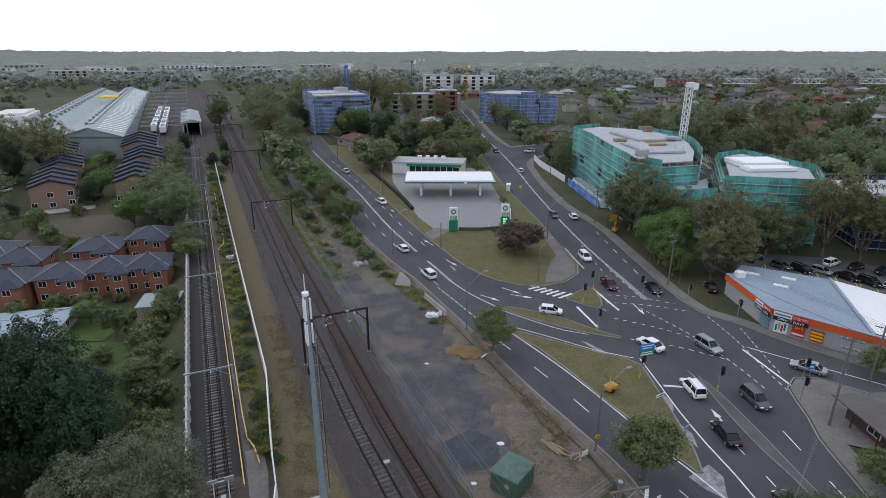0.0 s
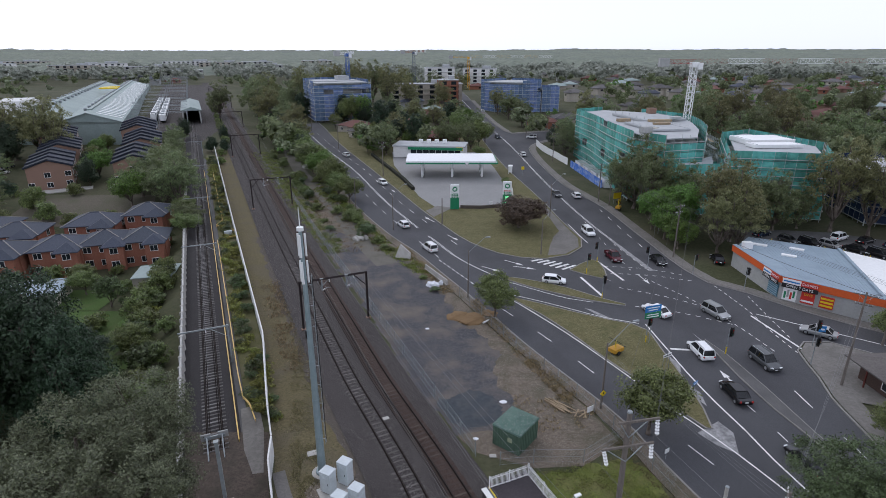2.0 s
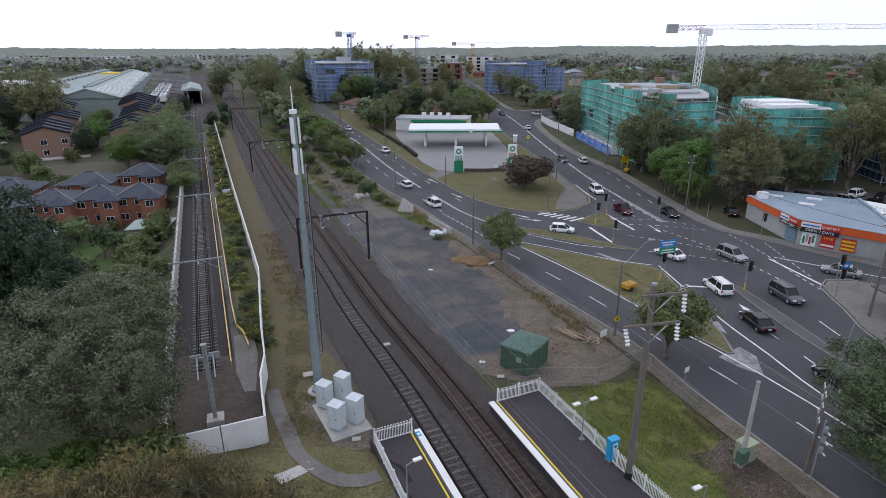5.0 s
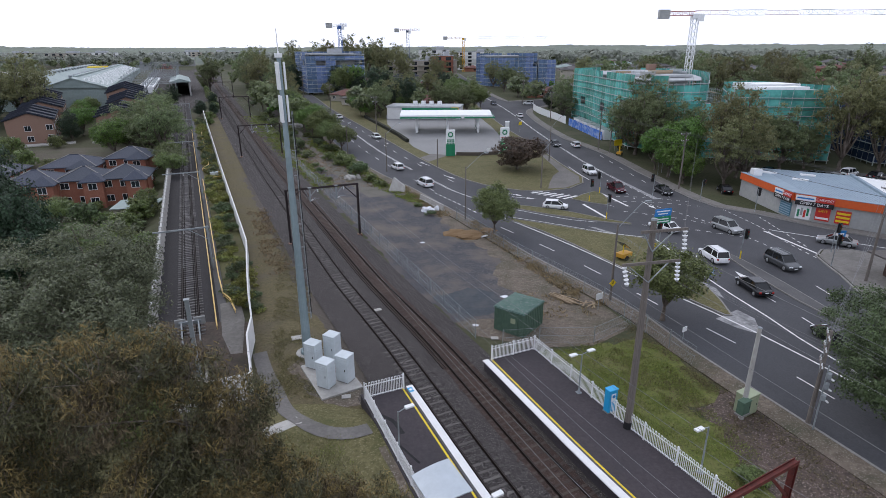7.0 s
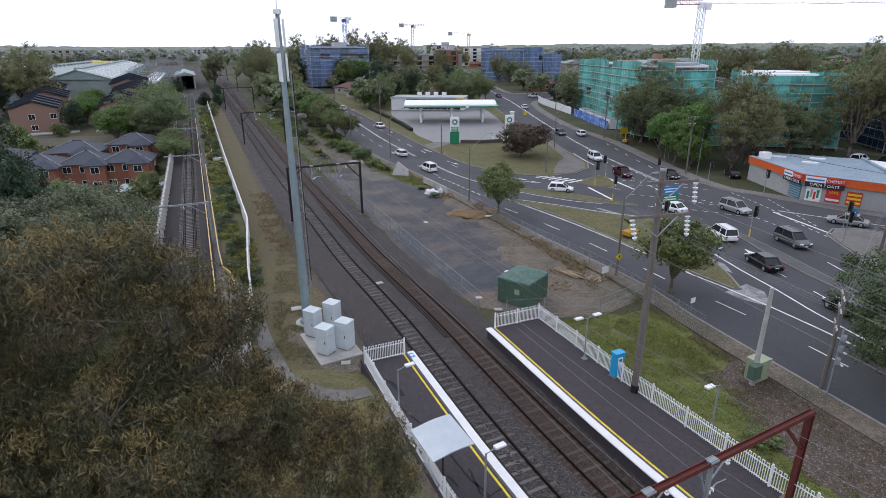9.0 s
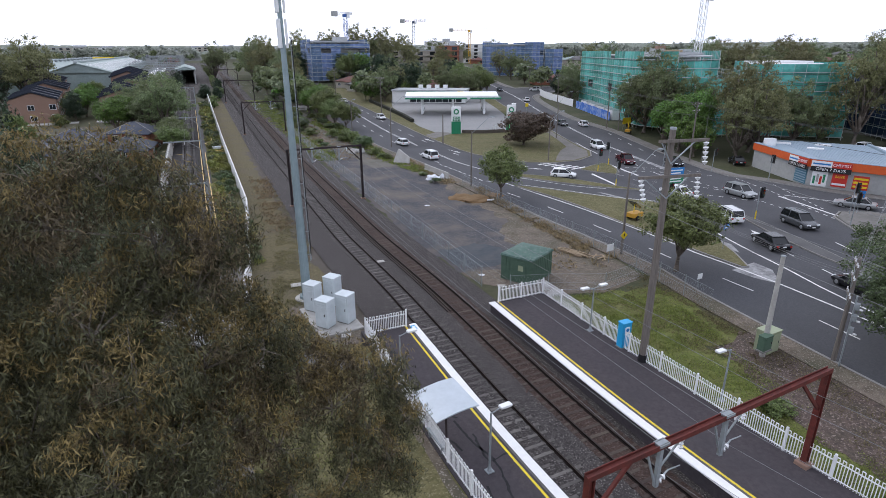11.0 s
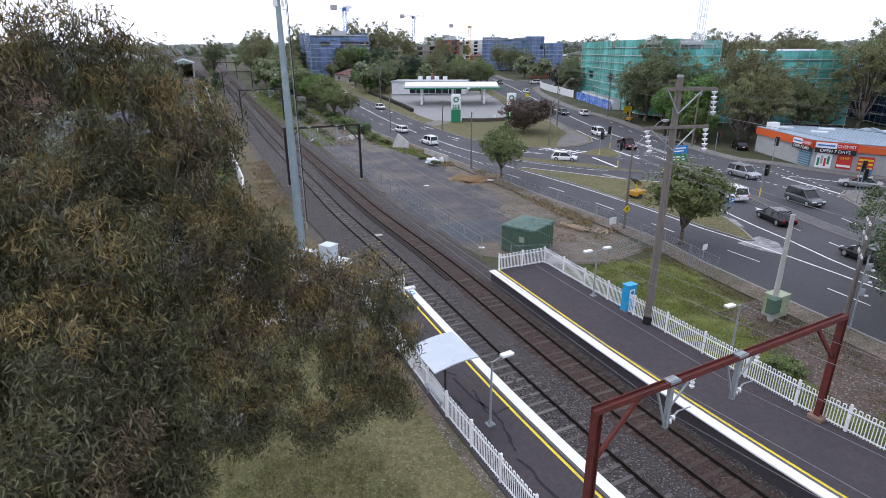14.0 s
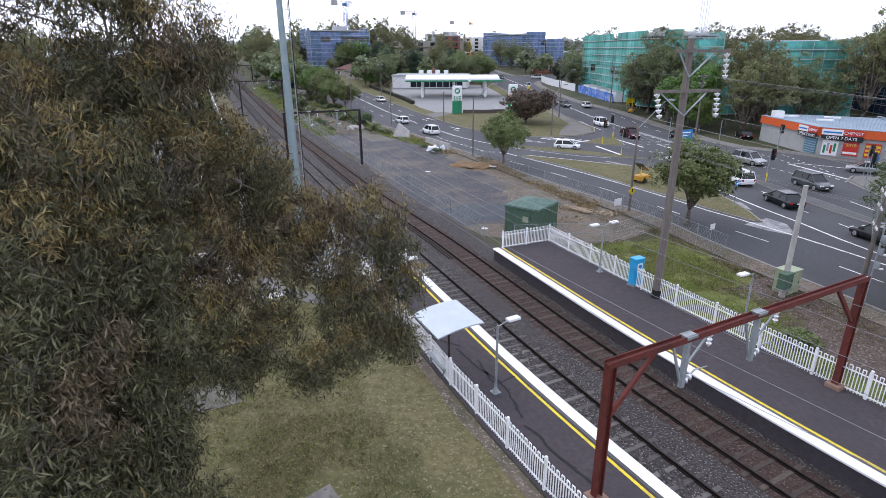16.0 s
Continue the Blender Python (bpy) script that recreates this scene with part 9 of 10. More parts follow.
# ---- cars ----
def car(kind="hatch"):
    """A car by sections along its length: body, glasshouse, wheels, lamps. Its nose points along +y."""
    spec = {"hatch": (4.2, 1.76, 0.86, 1.47, (-1.9, -1.55, 0.35, 1.25)), "sedan": (4.7, 1.82, 0.88, 1.45, (-1.75, -1.05, 0.45, 1.3)), "suv": (4.6, 1.86, 1.0, 1.74, (-2.2, -1.95, 0.45, 1.25)), "ute": (5.1, 1.86, 1.02, 1.78, (-0.75, -0.5, 0.6, 1.35)), "van": (4.8, 1.9, 1.05, 1.95, (-2.3, -2.2, 0.9, 1.7))}[kind]
    ln, w, belt, top, (r0, r1, f1, f0) = spec
    ob = thing("car", Matrix.Identity(4), "car", "car")
    y0, y1 = -ln / 2, ln / 2
    secs = [(y0, 0.42, belt * 0.86, 0.88), (y0 + 0.12, 0.28, belt * 0.97, 0.95), (y0 + 0.5, 0.22, belt, 1.0), (0, 0.2, belt, 1.0), (f0 - 0.05, 0.2, belt * 0.98, 1.0), (y1 - 0.45, 0.22, belt * 0.86, 0.98), (y1 - 0.1, 0.28, belt * 0.76, 0.92), (y1, 0.36, belt * 0.66, 0.84)]
    bm = bmesh.new()
    rings = []
    for y, zl, zt, k in secs:
        h = w / 2 * k
        rings.append([bm.verts.new(p) for p in ((-h * 0.9, y, zl), (-h, y, zl + 0.18), (-h, y, zt - 0.18), (-h * 0.93, y, zt - 0.03), (-h * 0.8, y, zt), (h * 0.8, y, zt), (h * 0.93, y, zt - 0.03), (h, y, zt - 0.18), (h, y, zl + 0.18), (h * 0.9, y, zl))])
    for a, b in zip(rings, rings[1:]):
        for i in range(10):
            bm.faces.new((a[i], a[(i + 1) % 10], b[(i + 1) % 10], b[i]))
    bm.faces.new(rings[0])
    bm.faces.new(rings[-1][::-1])
    bmesh.ops.recalc_face_normals(bm, faces=bm.faces[:])
    part("body", bm, BLACK, ob, smooth=False)
    bm = bmesh.new()
    hb, ht = w / 2 * 0.9, w / 2 * 0.74
    lo = [bm.verts.new(p) for p in ((-hb, r0, belt - 0.03), (hb, r0, belt - 0.03), (hb, f0, belt - 0.03), (-hb, f0, belt - 0.03))]
    hi = [bm.verts.new(p) for p in ((-ht, r1, top - 0.06), (ht, r1, top - 0.06), (ht, f1, top - 0.06), (-ht, f1, top - 0.06))]
    for i in range(4):
        bm.faces.new((lo[i], lo[(i + 1) % 4], hi[(i + 1) % 4], hi[i]))
    bm.faces.new(hi)
    part("glasshouse", bm, CAR_GLASS, ob, "dark tinted windows")
    bm = bmesh.new()
    box(bm, 0, (r1 + f1) / 2, top - 0.07, ht * 2 * 1.03, f1 - r1 + 0.16, 0.08, 0, 0.03)
    part("roof", bm, BLACK, ob)
    for sx in (-1, 1):
        bm = bmesh.new()
        mid = (r1 + f1) / 2 - 0.1
        for yb, yt in ((r0, r1), (mid, mid), (f0, f1)):
            beam(bm, (sx * hb * 1.005, yb, belt - 0.02), (sx * ht * 1.02, yt, top - 0.05), 0.09, 0.05)
        part("pillar", bm, BLACK, ob)
    for sx in (-1, 1):
        for sy in (y0 + 0.85, y1 - 0.85):
            r = 0.33 if kind in ("hatch", "sedan") else 0.37
            bm = bmesh.new()
            tube(bm, (sx * (w / 2 - 0.2), sy, r), (sx * (w / 2 + 0.02), sy, r), r, r, 16)
            wh = part("wheel", bm, TYRE, ob)
            bm = bmesh.new()
            tube(bm, (sx * (w / 2 + 0.0), sy, r), (sx * (w / 2 + 0.035), sy, r), r * 0.66, r * 0.55, 12)
            part("rim", bm, RIM, wh)
        bm = bmesh.new()
        box(bm, sx * w * 0.33, y1 - 0.1, belt * 0.62, 0.42, 0.16, 0.16, -sx * 14, 0.03)
        part("headlight", bm, HEADLAMP, ob)
        bm = bmesh.new()
        box(bm, sx * w * 0.38, y0 + 0.05, belt * 0.68, 0.24, 0.12, 0.22, sx * 8, 0.03)
        part("tail_light", bm, TAILLAMP, ob)
        bm = bmesh.new()
        box(bm, sx * (w / 2 + 0.08), f0 - 0.25, belt - 0.02, 0.2, 0.12, 0.14, 0, 0.03)
        part("wing_mirror", bm, BLACK, ob)
    for y, z in ((y0 + 0.0, 0.62), (y1 - 0.0, 0.42)):
        bm = bmesh.new()
        box(bm, 0, y, z, 0.4, 0.05, 0.12)
        part("number_plate", bm, SIGN_WHITE, ob)
    bm = bmesh.new()
    box(bm, 0, y1 - 0.04, 0.45, 0.9, 0.1, 0.16, 0, 0.02)
    part("grille", bm, BLACK, ob)
    if kind == "ute":
        bm = bmesh.new()
        for sx in (-1, 1):
            box(bm, sx * (w / 2 - 0.06), -1.6, belt - 0.05, 0.08, 1.7, 0.14)
        box(bm, 0, -2.45, belt - 0.05, w * 0.95, 0.08, 0.14)
        part("tray_rail", bm, BLACK, ob)
    if kind == "suv":
        bm = bmesh.new()
        for sx in (-1, 1):
            box(bm, sx * ht * 0.85, (r1 + f1) / 2, top + 0.03, 0.05, (f1 - r1) * 0.9, 0.05)
        part("roof_rail", bm, GALV, ob)
    return ob


PAINT = {}


def car_paint(c):
    if c not in PAINT:
        PAINT[c] = {"white": plain("paint_white", (0.78, 0.79, 0.80), 0.22), "silver": plain("paint_silver", (0.36, 0.37, 0.37), 0.28, 0.5), "grey": plain("paint_grey", (0.10, 0.105, 0.11), 0.25, 0.4), "black": plain("paint_black", (0.010, 0.010, 0.012), 0.15), "navy": plain("paint_navy", (0.014, 0.028, 0.055), 0.2, 0.3), "red": plain("paint_red", (0.22, 0.014, 0.018), 0.2, 0.2), "maroon": plain("paint_maroon", (0.075, 0.008, 0.014), 0.2, 0.2), "teal": plain("paint_teal", (0.02, 0.055, 0.058), 0.25, 0.4), "beige": plain("paint_beige", (0.30, 0.28, 0.24), 0.3, 0.3)}[c]
    return PAINT[c]


CARS = {}


def drive(kind, colour, x, y, heading, label, dz=0.03):
    """Puts a car on the road; heading in degrees clockwise from north. Cars of one kind and colour share their meshes."""
    key = (kind, colour)
    m = place(x, y, -heading, dz)
    if key in CARS:
        ob = copy_thing(CARS[key], m)
    else:
        ob = car(kind)
        for c in ob.children:
            if c.data.materials[0] == BLACK and c.name.split(".")[0] in ("body", "roof", "pillar", "wing_mirror", "tray_rail"):
                c.data.materials[0] = car_paint(colour)
        ob.matrix_basis = m
        CARS[key] = ob
    tagged(ob, label, "car", "cars on the roads and car park")
    return ob


for kd, co, x, y, hd, lab in (
        ("hatch", "white", 19.6, 91.0, 104, "white hatchback turning through the slip lane"), ("sedan", "white", 33.4, 78.6, 330, "white sedan crossing the junction"), ("suv", "silver", 42.4, 78.0, 160, "silver station wagon crossing the junction"),
        ("suv", "grey", 42.2, 63.6, 172, "grey four-wheel drive leaving the junction"), ("sedan", "black", 34.8, 56.4, 357, "black sedan waiting near the stop line"), ("suv", "white", 32.6, 119.0, 172, "white four-wheel drive approaching the signals"),
        ("ute", "maroon", 33.6, 103.0, 172, "dark maroon utility at the signals"), ("hatch", "white", 36.6, 149.4, 356, "white hatchback driving up the road"), ("sedan", "grey", 31.4, 151, 172, "dark grey sedan coming down the road"), ("hatch", "white", 29.2, 205.6, 354, "white hatchback on the far road"), ("suv", "white", 38, 243, 285, "white four-wheel drive turning into a side street"),
        ("sedan", "black", 41.8, 101.0, 175, "black convertible near the stop line"), ("sedan", "silver", 54.4, 71.6, 308, "silver sedan waiting in the side road"), ("sedan", "navy", 23.2, 243, 172, "dark car on the far road"), ("hatch", "white", 22.4, 330, 173, "white car on the far road"),
        ("hatch", "white", -18.6, 164, 154, "white car on the divided road"), ("hatch", "white", -9.6, 124.5, 332, "white hatchback on the divided road"), ("suv", "white", -3.0, 108.4, 333, "white station wagon on the divided road"), ("sedan", "white", -36.5, 205, 332, "white car far along the divided road"),
        ("sedan", "black", 36.0, 44.6, 354, "black sedan approaching the junction"), ("suv", "white", 34.9, 66.2, 356, "white four-wheel drive at the stop line")):
    drive(kd, co, x, y, hd, lab)
for i, (x, y, kd, co) in enumerate(((86.6, 115, "suv", "white"), (90.6, 112.6, "sedan", "black"), (94.6, 110, "sedan", "navy"), (71, 117.6, "sedan", "navy"), (74.4, 113.4, "hatch", "grey"), (77.6, 111, "suv", "black"), (81.4, 110.4, "hatch", "silver"), (84.6, 107, "sedan", "black"), (87.2, 104, "suv", "black"), (90, 101, "hatch", "white"), (67.4, 108.6, "hatch", "silver"), (98, 107.4, "hatch", "red"))):
    drive(kd, co, x, y, (60 if i < 4 else 150) + 4 * (i % 3), ("white four-wheel drive", "black sedan", "dark blue sedan", "dark blue sedan", "grey hatchback", "black four-wheel drive", "silver hatchback", "black sedan", "black four-wheel drive", "white hatchback", "silver hatchback", "red hatchback")[i] + " parked behind the shop", 0.06)
sheet("car_park", [(61, 106.5), (74, 98.6), (81, 90.4), (89, 77), (112, 95), (100, 112), (88, 120), (70, 123)], 0.05, ASPHALT_OLD, "grey asphalt car park behind the shop")
bm = bmesh.new()
for i in range(9):
    a = Vector((70, 111)).lerp(Vector((92, 97)), i / 8)
    ribbon(bm, [(a.x, a.y), (a.x + 2.2, a.y + 4.6)], 0.14, 0.058)
tagged(mesh_ob("bay_marking", bm, YELLOW_PAINT), "yellow painted parking bay lines", "road marking", "", "stuff")
for i in range(7):
    a = Vector((68.5, 110.4)).lerp(Vector((90, 96)), i / 6)
    ob = thing("bollard", place(a.x, a.y, 0, 0.05), "yellow steel bollard in the car park", "bollard", "bollards behind the shop")
    bm = bmesh.new()
    tube(bm, (0, 0, 0), (0, 0, 1.5), 0.09, 0.09, 10)
    ball(bm, 0, 0, 1.5, 0.09, 1, 1, 0.6, 1)
    part("post", bm, SIGN_YELLOW, ob)
for x, y, hd, kd, co in ((-144, 177, 20, "suv", "white"), (-149, 186, 20, "sedan", "navy"), (60, 252, 105, "ute", "white"), (56, 99.5 + 2, 10, "sedan", "black")):
    drive(kd, co, x - (2.4 if x == 56 else 0), y, hd, {"suv": "white four-wheel drive parked by the flats", "sedan": "dark sedan parked in shade", "ute": "white utility parked in the side street"}[kd])


# ---- tower cranes ----
def lattice(bm, a, b, w, n, r=0.06):
    """A square lattice between a and b."""
    a, b = Vector(a), Vector(b)
    d = (b - a).normalized()
    u = d.orthogonal().normalized() if abs(d.z) < 0.9 else Vector((1, 0, 0))
    if abs(d.z) < 0.9:
        u = d.cross(Vector((0, 0, 1))).normalized()
    v = d.cross(u)
    cs = [(u * i + v * j) * w / 2 for i, j in ((-1, -1), (1, -1), (1, 1), (-1, 1))]
    for c in cs:
        beam(bm, a + c, b + c, r * 2, r * 2)
    for i in range(n):
        p, q = a.lerp(b, i / n), a.lerp(b, (i + 1) / n)
        for k in range(4):
            beam(bm, p + cs[k], q + cs[(k + 1) % 4], r * 1.2, r * 1.2)
            beam(bm, p + cs[k], p + cs[(k + 1) % 4], r * 1.2, r * 1.2)


def crane(x, y, top, jib, back, rz, mast_mat, jib_mat, label, base=0.0):
    ob = thing("tower_crane", pose(x, y, base, 0, 0, rz), label, "crane", "tower cranes")
    bm = bmesh.new()
    lattice(bm, (0, 0, 0), (0, 0, top), 1.7, int(top / 1.9), 0.09)
    part("mast", bm, mast_mat, ob)
    bm = bmesh.new()
    box(bm, 0, 0, top, 2.2, 2.2, 1.6, 0, 0.1)
    part("slewing_unit", bm, mast_mat, ob)
    k = 6
    for i in range(k):
        bm = bmesh.new()
        a, b = jib * i / k, jib * (i + 0.96) / k
        if i % 2:
            lattice(bm, (a, 0, top + 1.9), (b, 0, top + 1.9), 1.5, 4, 0.045)
        else:
            lattice(bm, (a, 0, top + 1.9), (b, 0, top + 1.9), 1.2, 5, 0.022)
        part("jib_section", bm, SIGN_WHITE if i % 2 else jib_mat, ob)
    bm = bmesh.new()
    lattice(bm, (-back, 0, top + 1.7), (0, 0, top + 1.7), 1.2, 5, 0.07)
    part("counter_jib", bm, jib_mat, ob)
    bm = bmesh.new()
    box(bm, -back + 1.2, 0, top + 0.2, 3.2, 1.6, 2.6, 0, 0.1)
    part("counterweight", bm, GREY_WALL, ob)
    bm = bmesh.new()
    box(bm, 1.3, -1.2, top - 0.6, 1.5, 1.4, 2.0, 0, 0.1)
    part("cab", bm, SIGN_WHITE, ob)


CRANE_RED = plain("crane_red", (0.30, 0.06, 0.05), 0.5)
CRANE_YELLOW = plain("crane_yellow", (0.60, 0.33, 0.02), 0.5)
crane(79.5, 185, 32.8, 66, 11, 0, SIGN_WHITE, CRANE_RED, "white tower crane with red and white jib over flats", 1.5)
crane(-53, 318, 31, 4, 7, 30, plain("crane_blue", (0.05, 0.12, 0.34), 0.5), SIGN_WHITE, "blue tower crane with white head over flats", 6)
crane(-22, 420, 30, 9, 9, 8, plain("crane_dark", (0.08, 0.10, 0.16), 0.5), CRANE_RED, "tower crane with red and white jib in the distance", 8)
crane(20, 480, 26, 70, 16, 4, CRANE_YELLOW, CRANE_YELLOW, "yellow tower crane in the distance", 8)
# ---- planted trees, gardens, woods ----
for key, x, y, s, tl in (
        # along the road in front of the netted flats
        ("euc", 49.2, 139, 1.15, 1.05), ("euc", 51, 131, 1.1, 1.05), ("euc", 47.6, 146, 0.85, 1.0), ("euc", 56, 127, 1.0, 0.95), ("bright", 48.2, 122.5, 1.15, 1.0), ("bright", 48.4, 115.4, 1.25, 1.05), ("bright", 52.5, 118.5, 1.25, 1.15), ("bright", 48.8, 109, 0.9, 0.9),
        ("euc2", 59, 113, 1.1, 1.0), ("euc2", 60.5, 107.8, 0.9, 0.95), ("euc2", 56, 106.8, 0.8, 0.95), ("euc", 62, 114, 0.95, 0.95), ("euc", 68, 123, 0.95, 0.95), ("euc", 75.5, 121.5, 0.95, 0.95), ("euc", 82, 123, 0.7, 0.95), ("euc2", 88.5, 121, 1.15, 1.12), ("euc2", 95, 118, 1.0, 1.1), ("euc", 103, 115, 1.1, 1.1), ("euc", 110, 108, 1.0, 1.1), ("euc", 118, 100, 1.1, 1.0),
        ("euc", 46, 212, 0.85, 1.0), ("euc", 44.5, 203, 0.8, 0.95), ("dark", 43.2, 219, 0.6, 1.0), ("euc", 49, 222, 0.9, 1.0), ("euc", 38, 276, 0.9, 1.0), ("round", 44, 262, 1.1, 1.0), ("euc", 34, 300, 1.0, 1.0), ("euc2", 30, 318, 0.9, 1.0),
        # between the two roads
        ("round", 13.5, 221, 1.35, 1.1), ("euc", 9, 228, 0.75, 0.9), ("round", 17, 232, 1.1, 1.0), ("bright", -10, 262, 0.9, 1.0), ("dark", -17.5, 246, 0.75, 0.95), ("dark", -20.5, 238, 0.6, 0.95), ("round", -28.5, 224, 1.2, 1.0), ("round", -24, 222, 1.0, 1.0), ("bright", -30, 232, 0.9, 1.0), ("euc2", -22, 256, 0.75, 0.8), ("round", -36, 240, 1.0, 1.0), ("round", -46, 278, 1.5, 1.3), ("bright", -40, 282, 1.4, 1.3), ("round", -52, 268, 1.0, 1.0), ("round", 6, 252, 1.3, 1.1), ("dark", 2, 282, 0.8, 0.9), ("bright", 10, 268, 1.0, 1.0), ("euc", 14, 258, 0.8, 0.9), ("bright", 12, 292, 0.9, 1.0), ("round", -14, 286, 1.1, 1.0), ("euc", -28, 296, 0.9, 1.0), ("round", 12.5, 203, 0.7, 0.8), ("round", 18.5, 164, 0.45, 0.6),
        # between the railway and the divided road
        ("round", -31, 158.5, 1.05, 0.95), ("round", -25.5, 144.5, 1.0, 0.95), ("round", -36.5, 171, 0.9, 1.0), ("euc", -43, 190, 0.6, 0.8), ("round", -42, 182, 1.0, 1.1), ("euc", -50, 202, 0.7, 0.8), ("euc", -56, 216, 0.8, 0.9), ("dark", -62, 232, 0.7, 0.9), ("euc2", -58, 226, 0.75, 0.9), ("euc", -72, 262, 0.9, 1.0), ("euc", -80, 282, 0.95, 1.0), ("euc2", -66, 248, 0.9, 1.0), ("euc", -86, 300, 1.0, 1.0), ("euc", -96, 318, 1.0, 1.05), ("dark", -75, 300, 0.9, 1.0), ("euc2", -104, 340, 1.0, 1.0), ("euc", -84, 320, 1.1, 1.1),
        ("bush", -18.6, 121, 1.0, 0.9), ("bushg", -17, 116.5, 1.2, 0.9), ("bush", -21, 127, 1.0, 0.9), ("bush", -14.4, 112.5, 0.8, 0.7), ("bushg", -33, 152, 0.9, 0.8), ("bush", -27, 134, 0.9, 0.8), ("bush", -12.4, 109, 0.6, 0.6), ("bush", -3.8, 93, 0.5, 0.45), ("bushg", -1.5, 87.2, 0.55, 0.5), ("bush", -47.6, 172, 0.9, 0.7), ("bush", -38, 150, 0.8, 0.6), ("bush", -43, 160, 0.8, 0.6), ("bush", -55, 188, 1.0, 0.8), ("bush", -63, 204, 1.0, 0.9), ("bushg", -34, 140, 0.7, 0.5), ("bush", -29, 128, 0.6, 0.5), ("bush", 19.2, 27.6, 0.55, 0.55),
        # west of the single track
        ("euc", -77, 148, 1.15, 0.8), ("euc", -73.8, 142, 0.95, 0.75), ("euc", -84, 150, 1.1, 0.75), ("euc", -80, 160, 1.1, 0.8), ("euc", -86, 170, 1.1, 0.8), ("euc", -92, 180, 0.9, 0.8), ("bright", -90, 158, 0.8, 0.8), ("round", -74, 112, 0.8, 0.8), ("round", -97, 104, 0.9, 0.8), ("round", -86, 126, 0.9, 0.8), ("bushg", -62, 115, 1.3, 1.2), ("round", -58, 118, 0.9, 0.8), ("euc", -61, 126, 0.7, 0.6), ("round", -110, 128, 1.0, 0.9), ("euc", -118, 138, 0.8, 0.7), ("dark", -122, 150, 0.5, 0.6), ("bush", -100, 134, 1.6, 1.0), ("bush", -84, 134, 1.2, 0.8), ("bush", -74, 134, 1.2, 0.8), ("bright", -60, 74, 0.8, 0.7), ("round", -66, 66, 0.9, 0.8), ("bright", -52, 90, 0.5, 0.5), ("round", -72, 80, 0.8, 0.7), ("euc", -80, 72, 0.7, 0.6), ("round", -94, 78, 1.0, 0.8), ("dark", -66, 54, 0.9, 0.8), ("dark", -60, 60, 0.6, 0.8), ("dark", -88, 176, 0.5, 0.7), ("round", -64, 132, 0.8, 0.9), ("bright", -103, 186, 0.9, 1.0), ("round", -98, 164, 0.9, 1.0), ("bright", -99, 162, 0.6, 0.9), ("round", -66, 93, 0.8, 0.8), ("bushg", -58.5, 88, 1.4, 1.3), ("bush", -52, 84, 1.3, 1.0), ("bush", -48, 79, 1.2, 1.0), ("bush", -56, 79, 1.1, 0.9), ("bush", -46, 72, 1.1, 1.1), ("bushg", -50, 68, 1.3, 1.3), ("bush", -72, 92, 1.2, 1.0), ("bush", -80, 94, 1.3, 1.1), ("bush", -88, 88, 1.4, 1.2), ("bush", -98, 120, 1.4, 1.2), ("bush", -92, 130, 1.3, 1.1), ("bush", -108, 140, 1.6, 1.2), ("bush", -112, 147, 1.3, 1.0), ("bush", -104, 152, 1.2, 1.0), ("euc", -128, 152, 0.7, 0.7), ("euc", -140, 168, 0.9, 0.8), ("round", -134, 160, 0.9, 0.8), ("euc", -158, 200, 1.0, 1.0), ("euc2", -168, 208, 1.1, 1.1), ("euc", -178, 216, 1.1, 1.1), ("dark", -186, 228, 0.9, 0.9), ("euc", -160, 186, 0.8, 0.8), ("dark", -92, 186, 0.45, 0.9), ("euc", -100, 205, 0.75, 0.8), ("euc", -108, 222, 0.8, 0.8), ("dark", -90, 214, 0.5, 0.75), ("bush", -36.4, 60, 0.9, 0.9), ("bush", -39, 66, 1.0, 1.0), ("bush", -42, 74, 0.9, 0.9), ("bush", -34, 53, 1.0, 1.0),
        # by the corner and the near roadside
        ("dark", -108, 160, 0.45, 0.8), ("round", -110.5, 168, 0.9, 1.0), ("dark", -116, 179, 0.5, 0.9), ("round", -119, 187, 1.0, 1.0), ("bright", -124.5, 199, 1.0, 1.0), ("round", -128, 210, 1.0, 1.0), ("round", -124, 154, 0.5, 0.7), ("dark", -49, 66, 0.6, 0.8), ("dark", -56, 67, 0.62, 0.8), ("dark", -45, 60, 0.5, 0.75), ("round", -47, 73, 0.8, 0.7), ("round", -69.5, 98, 0.75, 0.75), ("bush", -76, 98.5, 1.2, 1.0), ("bright", -60, 95, 0.5, 0.5), ("bush", -66, 103, 0.8, 0.8), ("bushg", -83, 97, 1.0, 0.9), ("bright", -50, 80, 0.55, 0.5), ("bush", -54, 92, 1.1, 0.9), ("euc", -51, 87, 0.45, 0.5),
        ("round", 47.6, 48.5, 0.7, 0.8), ("euc", 50, 43, 0.55, 0.6), ("round", 63.5, 70.4, 0.7, 0.85), ("euc", 56, 42, 0.6, 0.7), ("euc", 75, 46, 0.8, 0.9), ("euc", 30, 17, 0.55, 0.7)):
    if not on_flats(x, y):
        plant(key, x, y, s, None, tl * (1.07 if x > 46 and 105 < y < 150 else 1.0))

rs = random.Random(8)
for i in range(120):
    y = 50 + 148 * (i / 120) ** 1.15 + rs.uniform(-0.8, 0.8)
    off = rs.uniform(4.07, 6.5)
    k = math.hypot(0.437, 1)
    plant(rs.choice(("shrub", "shrub", "shrubd")), metro_x(y) + off / k, y + off * 0.437 / k, rs.uniform(0.9, 1.5), None, rs.uniform(0.6, 1.0))


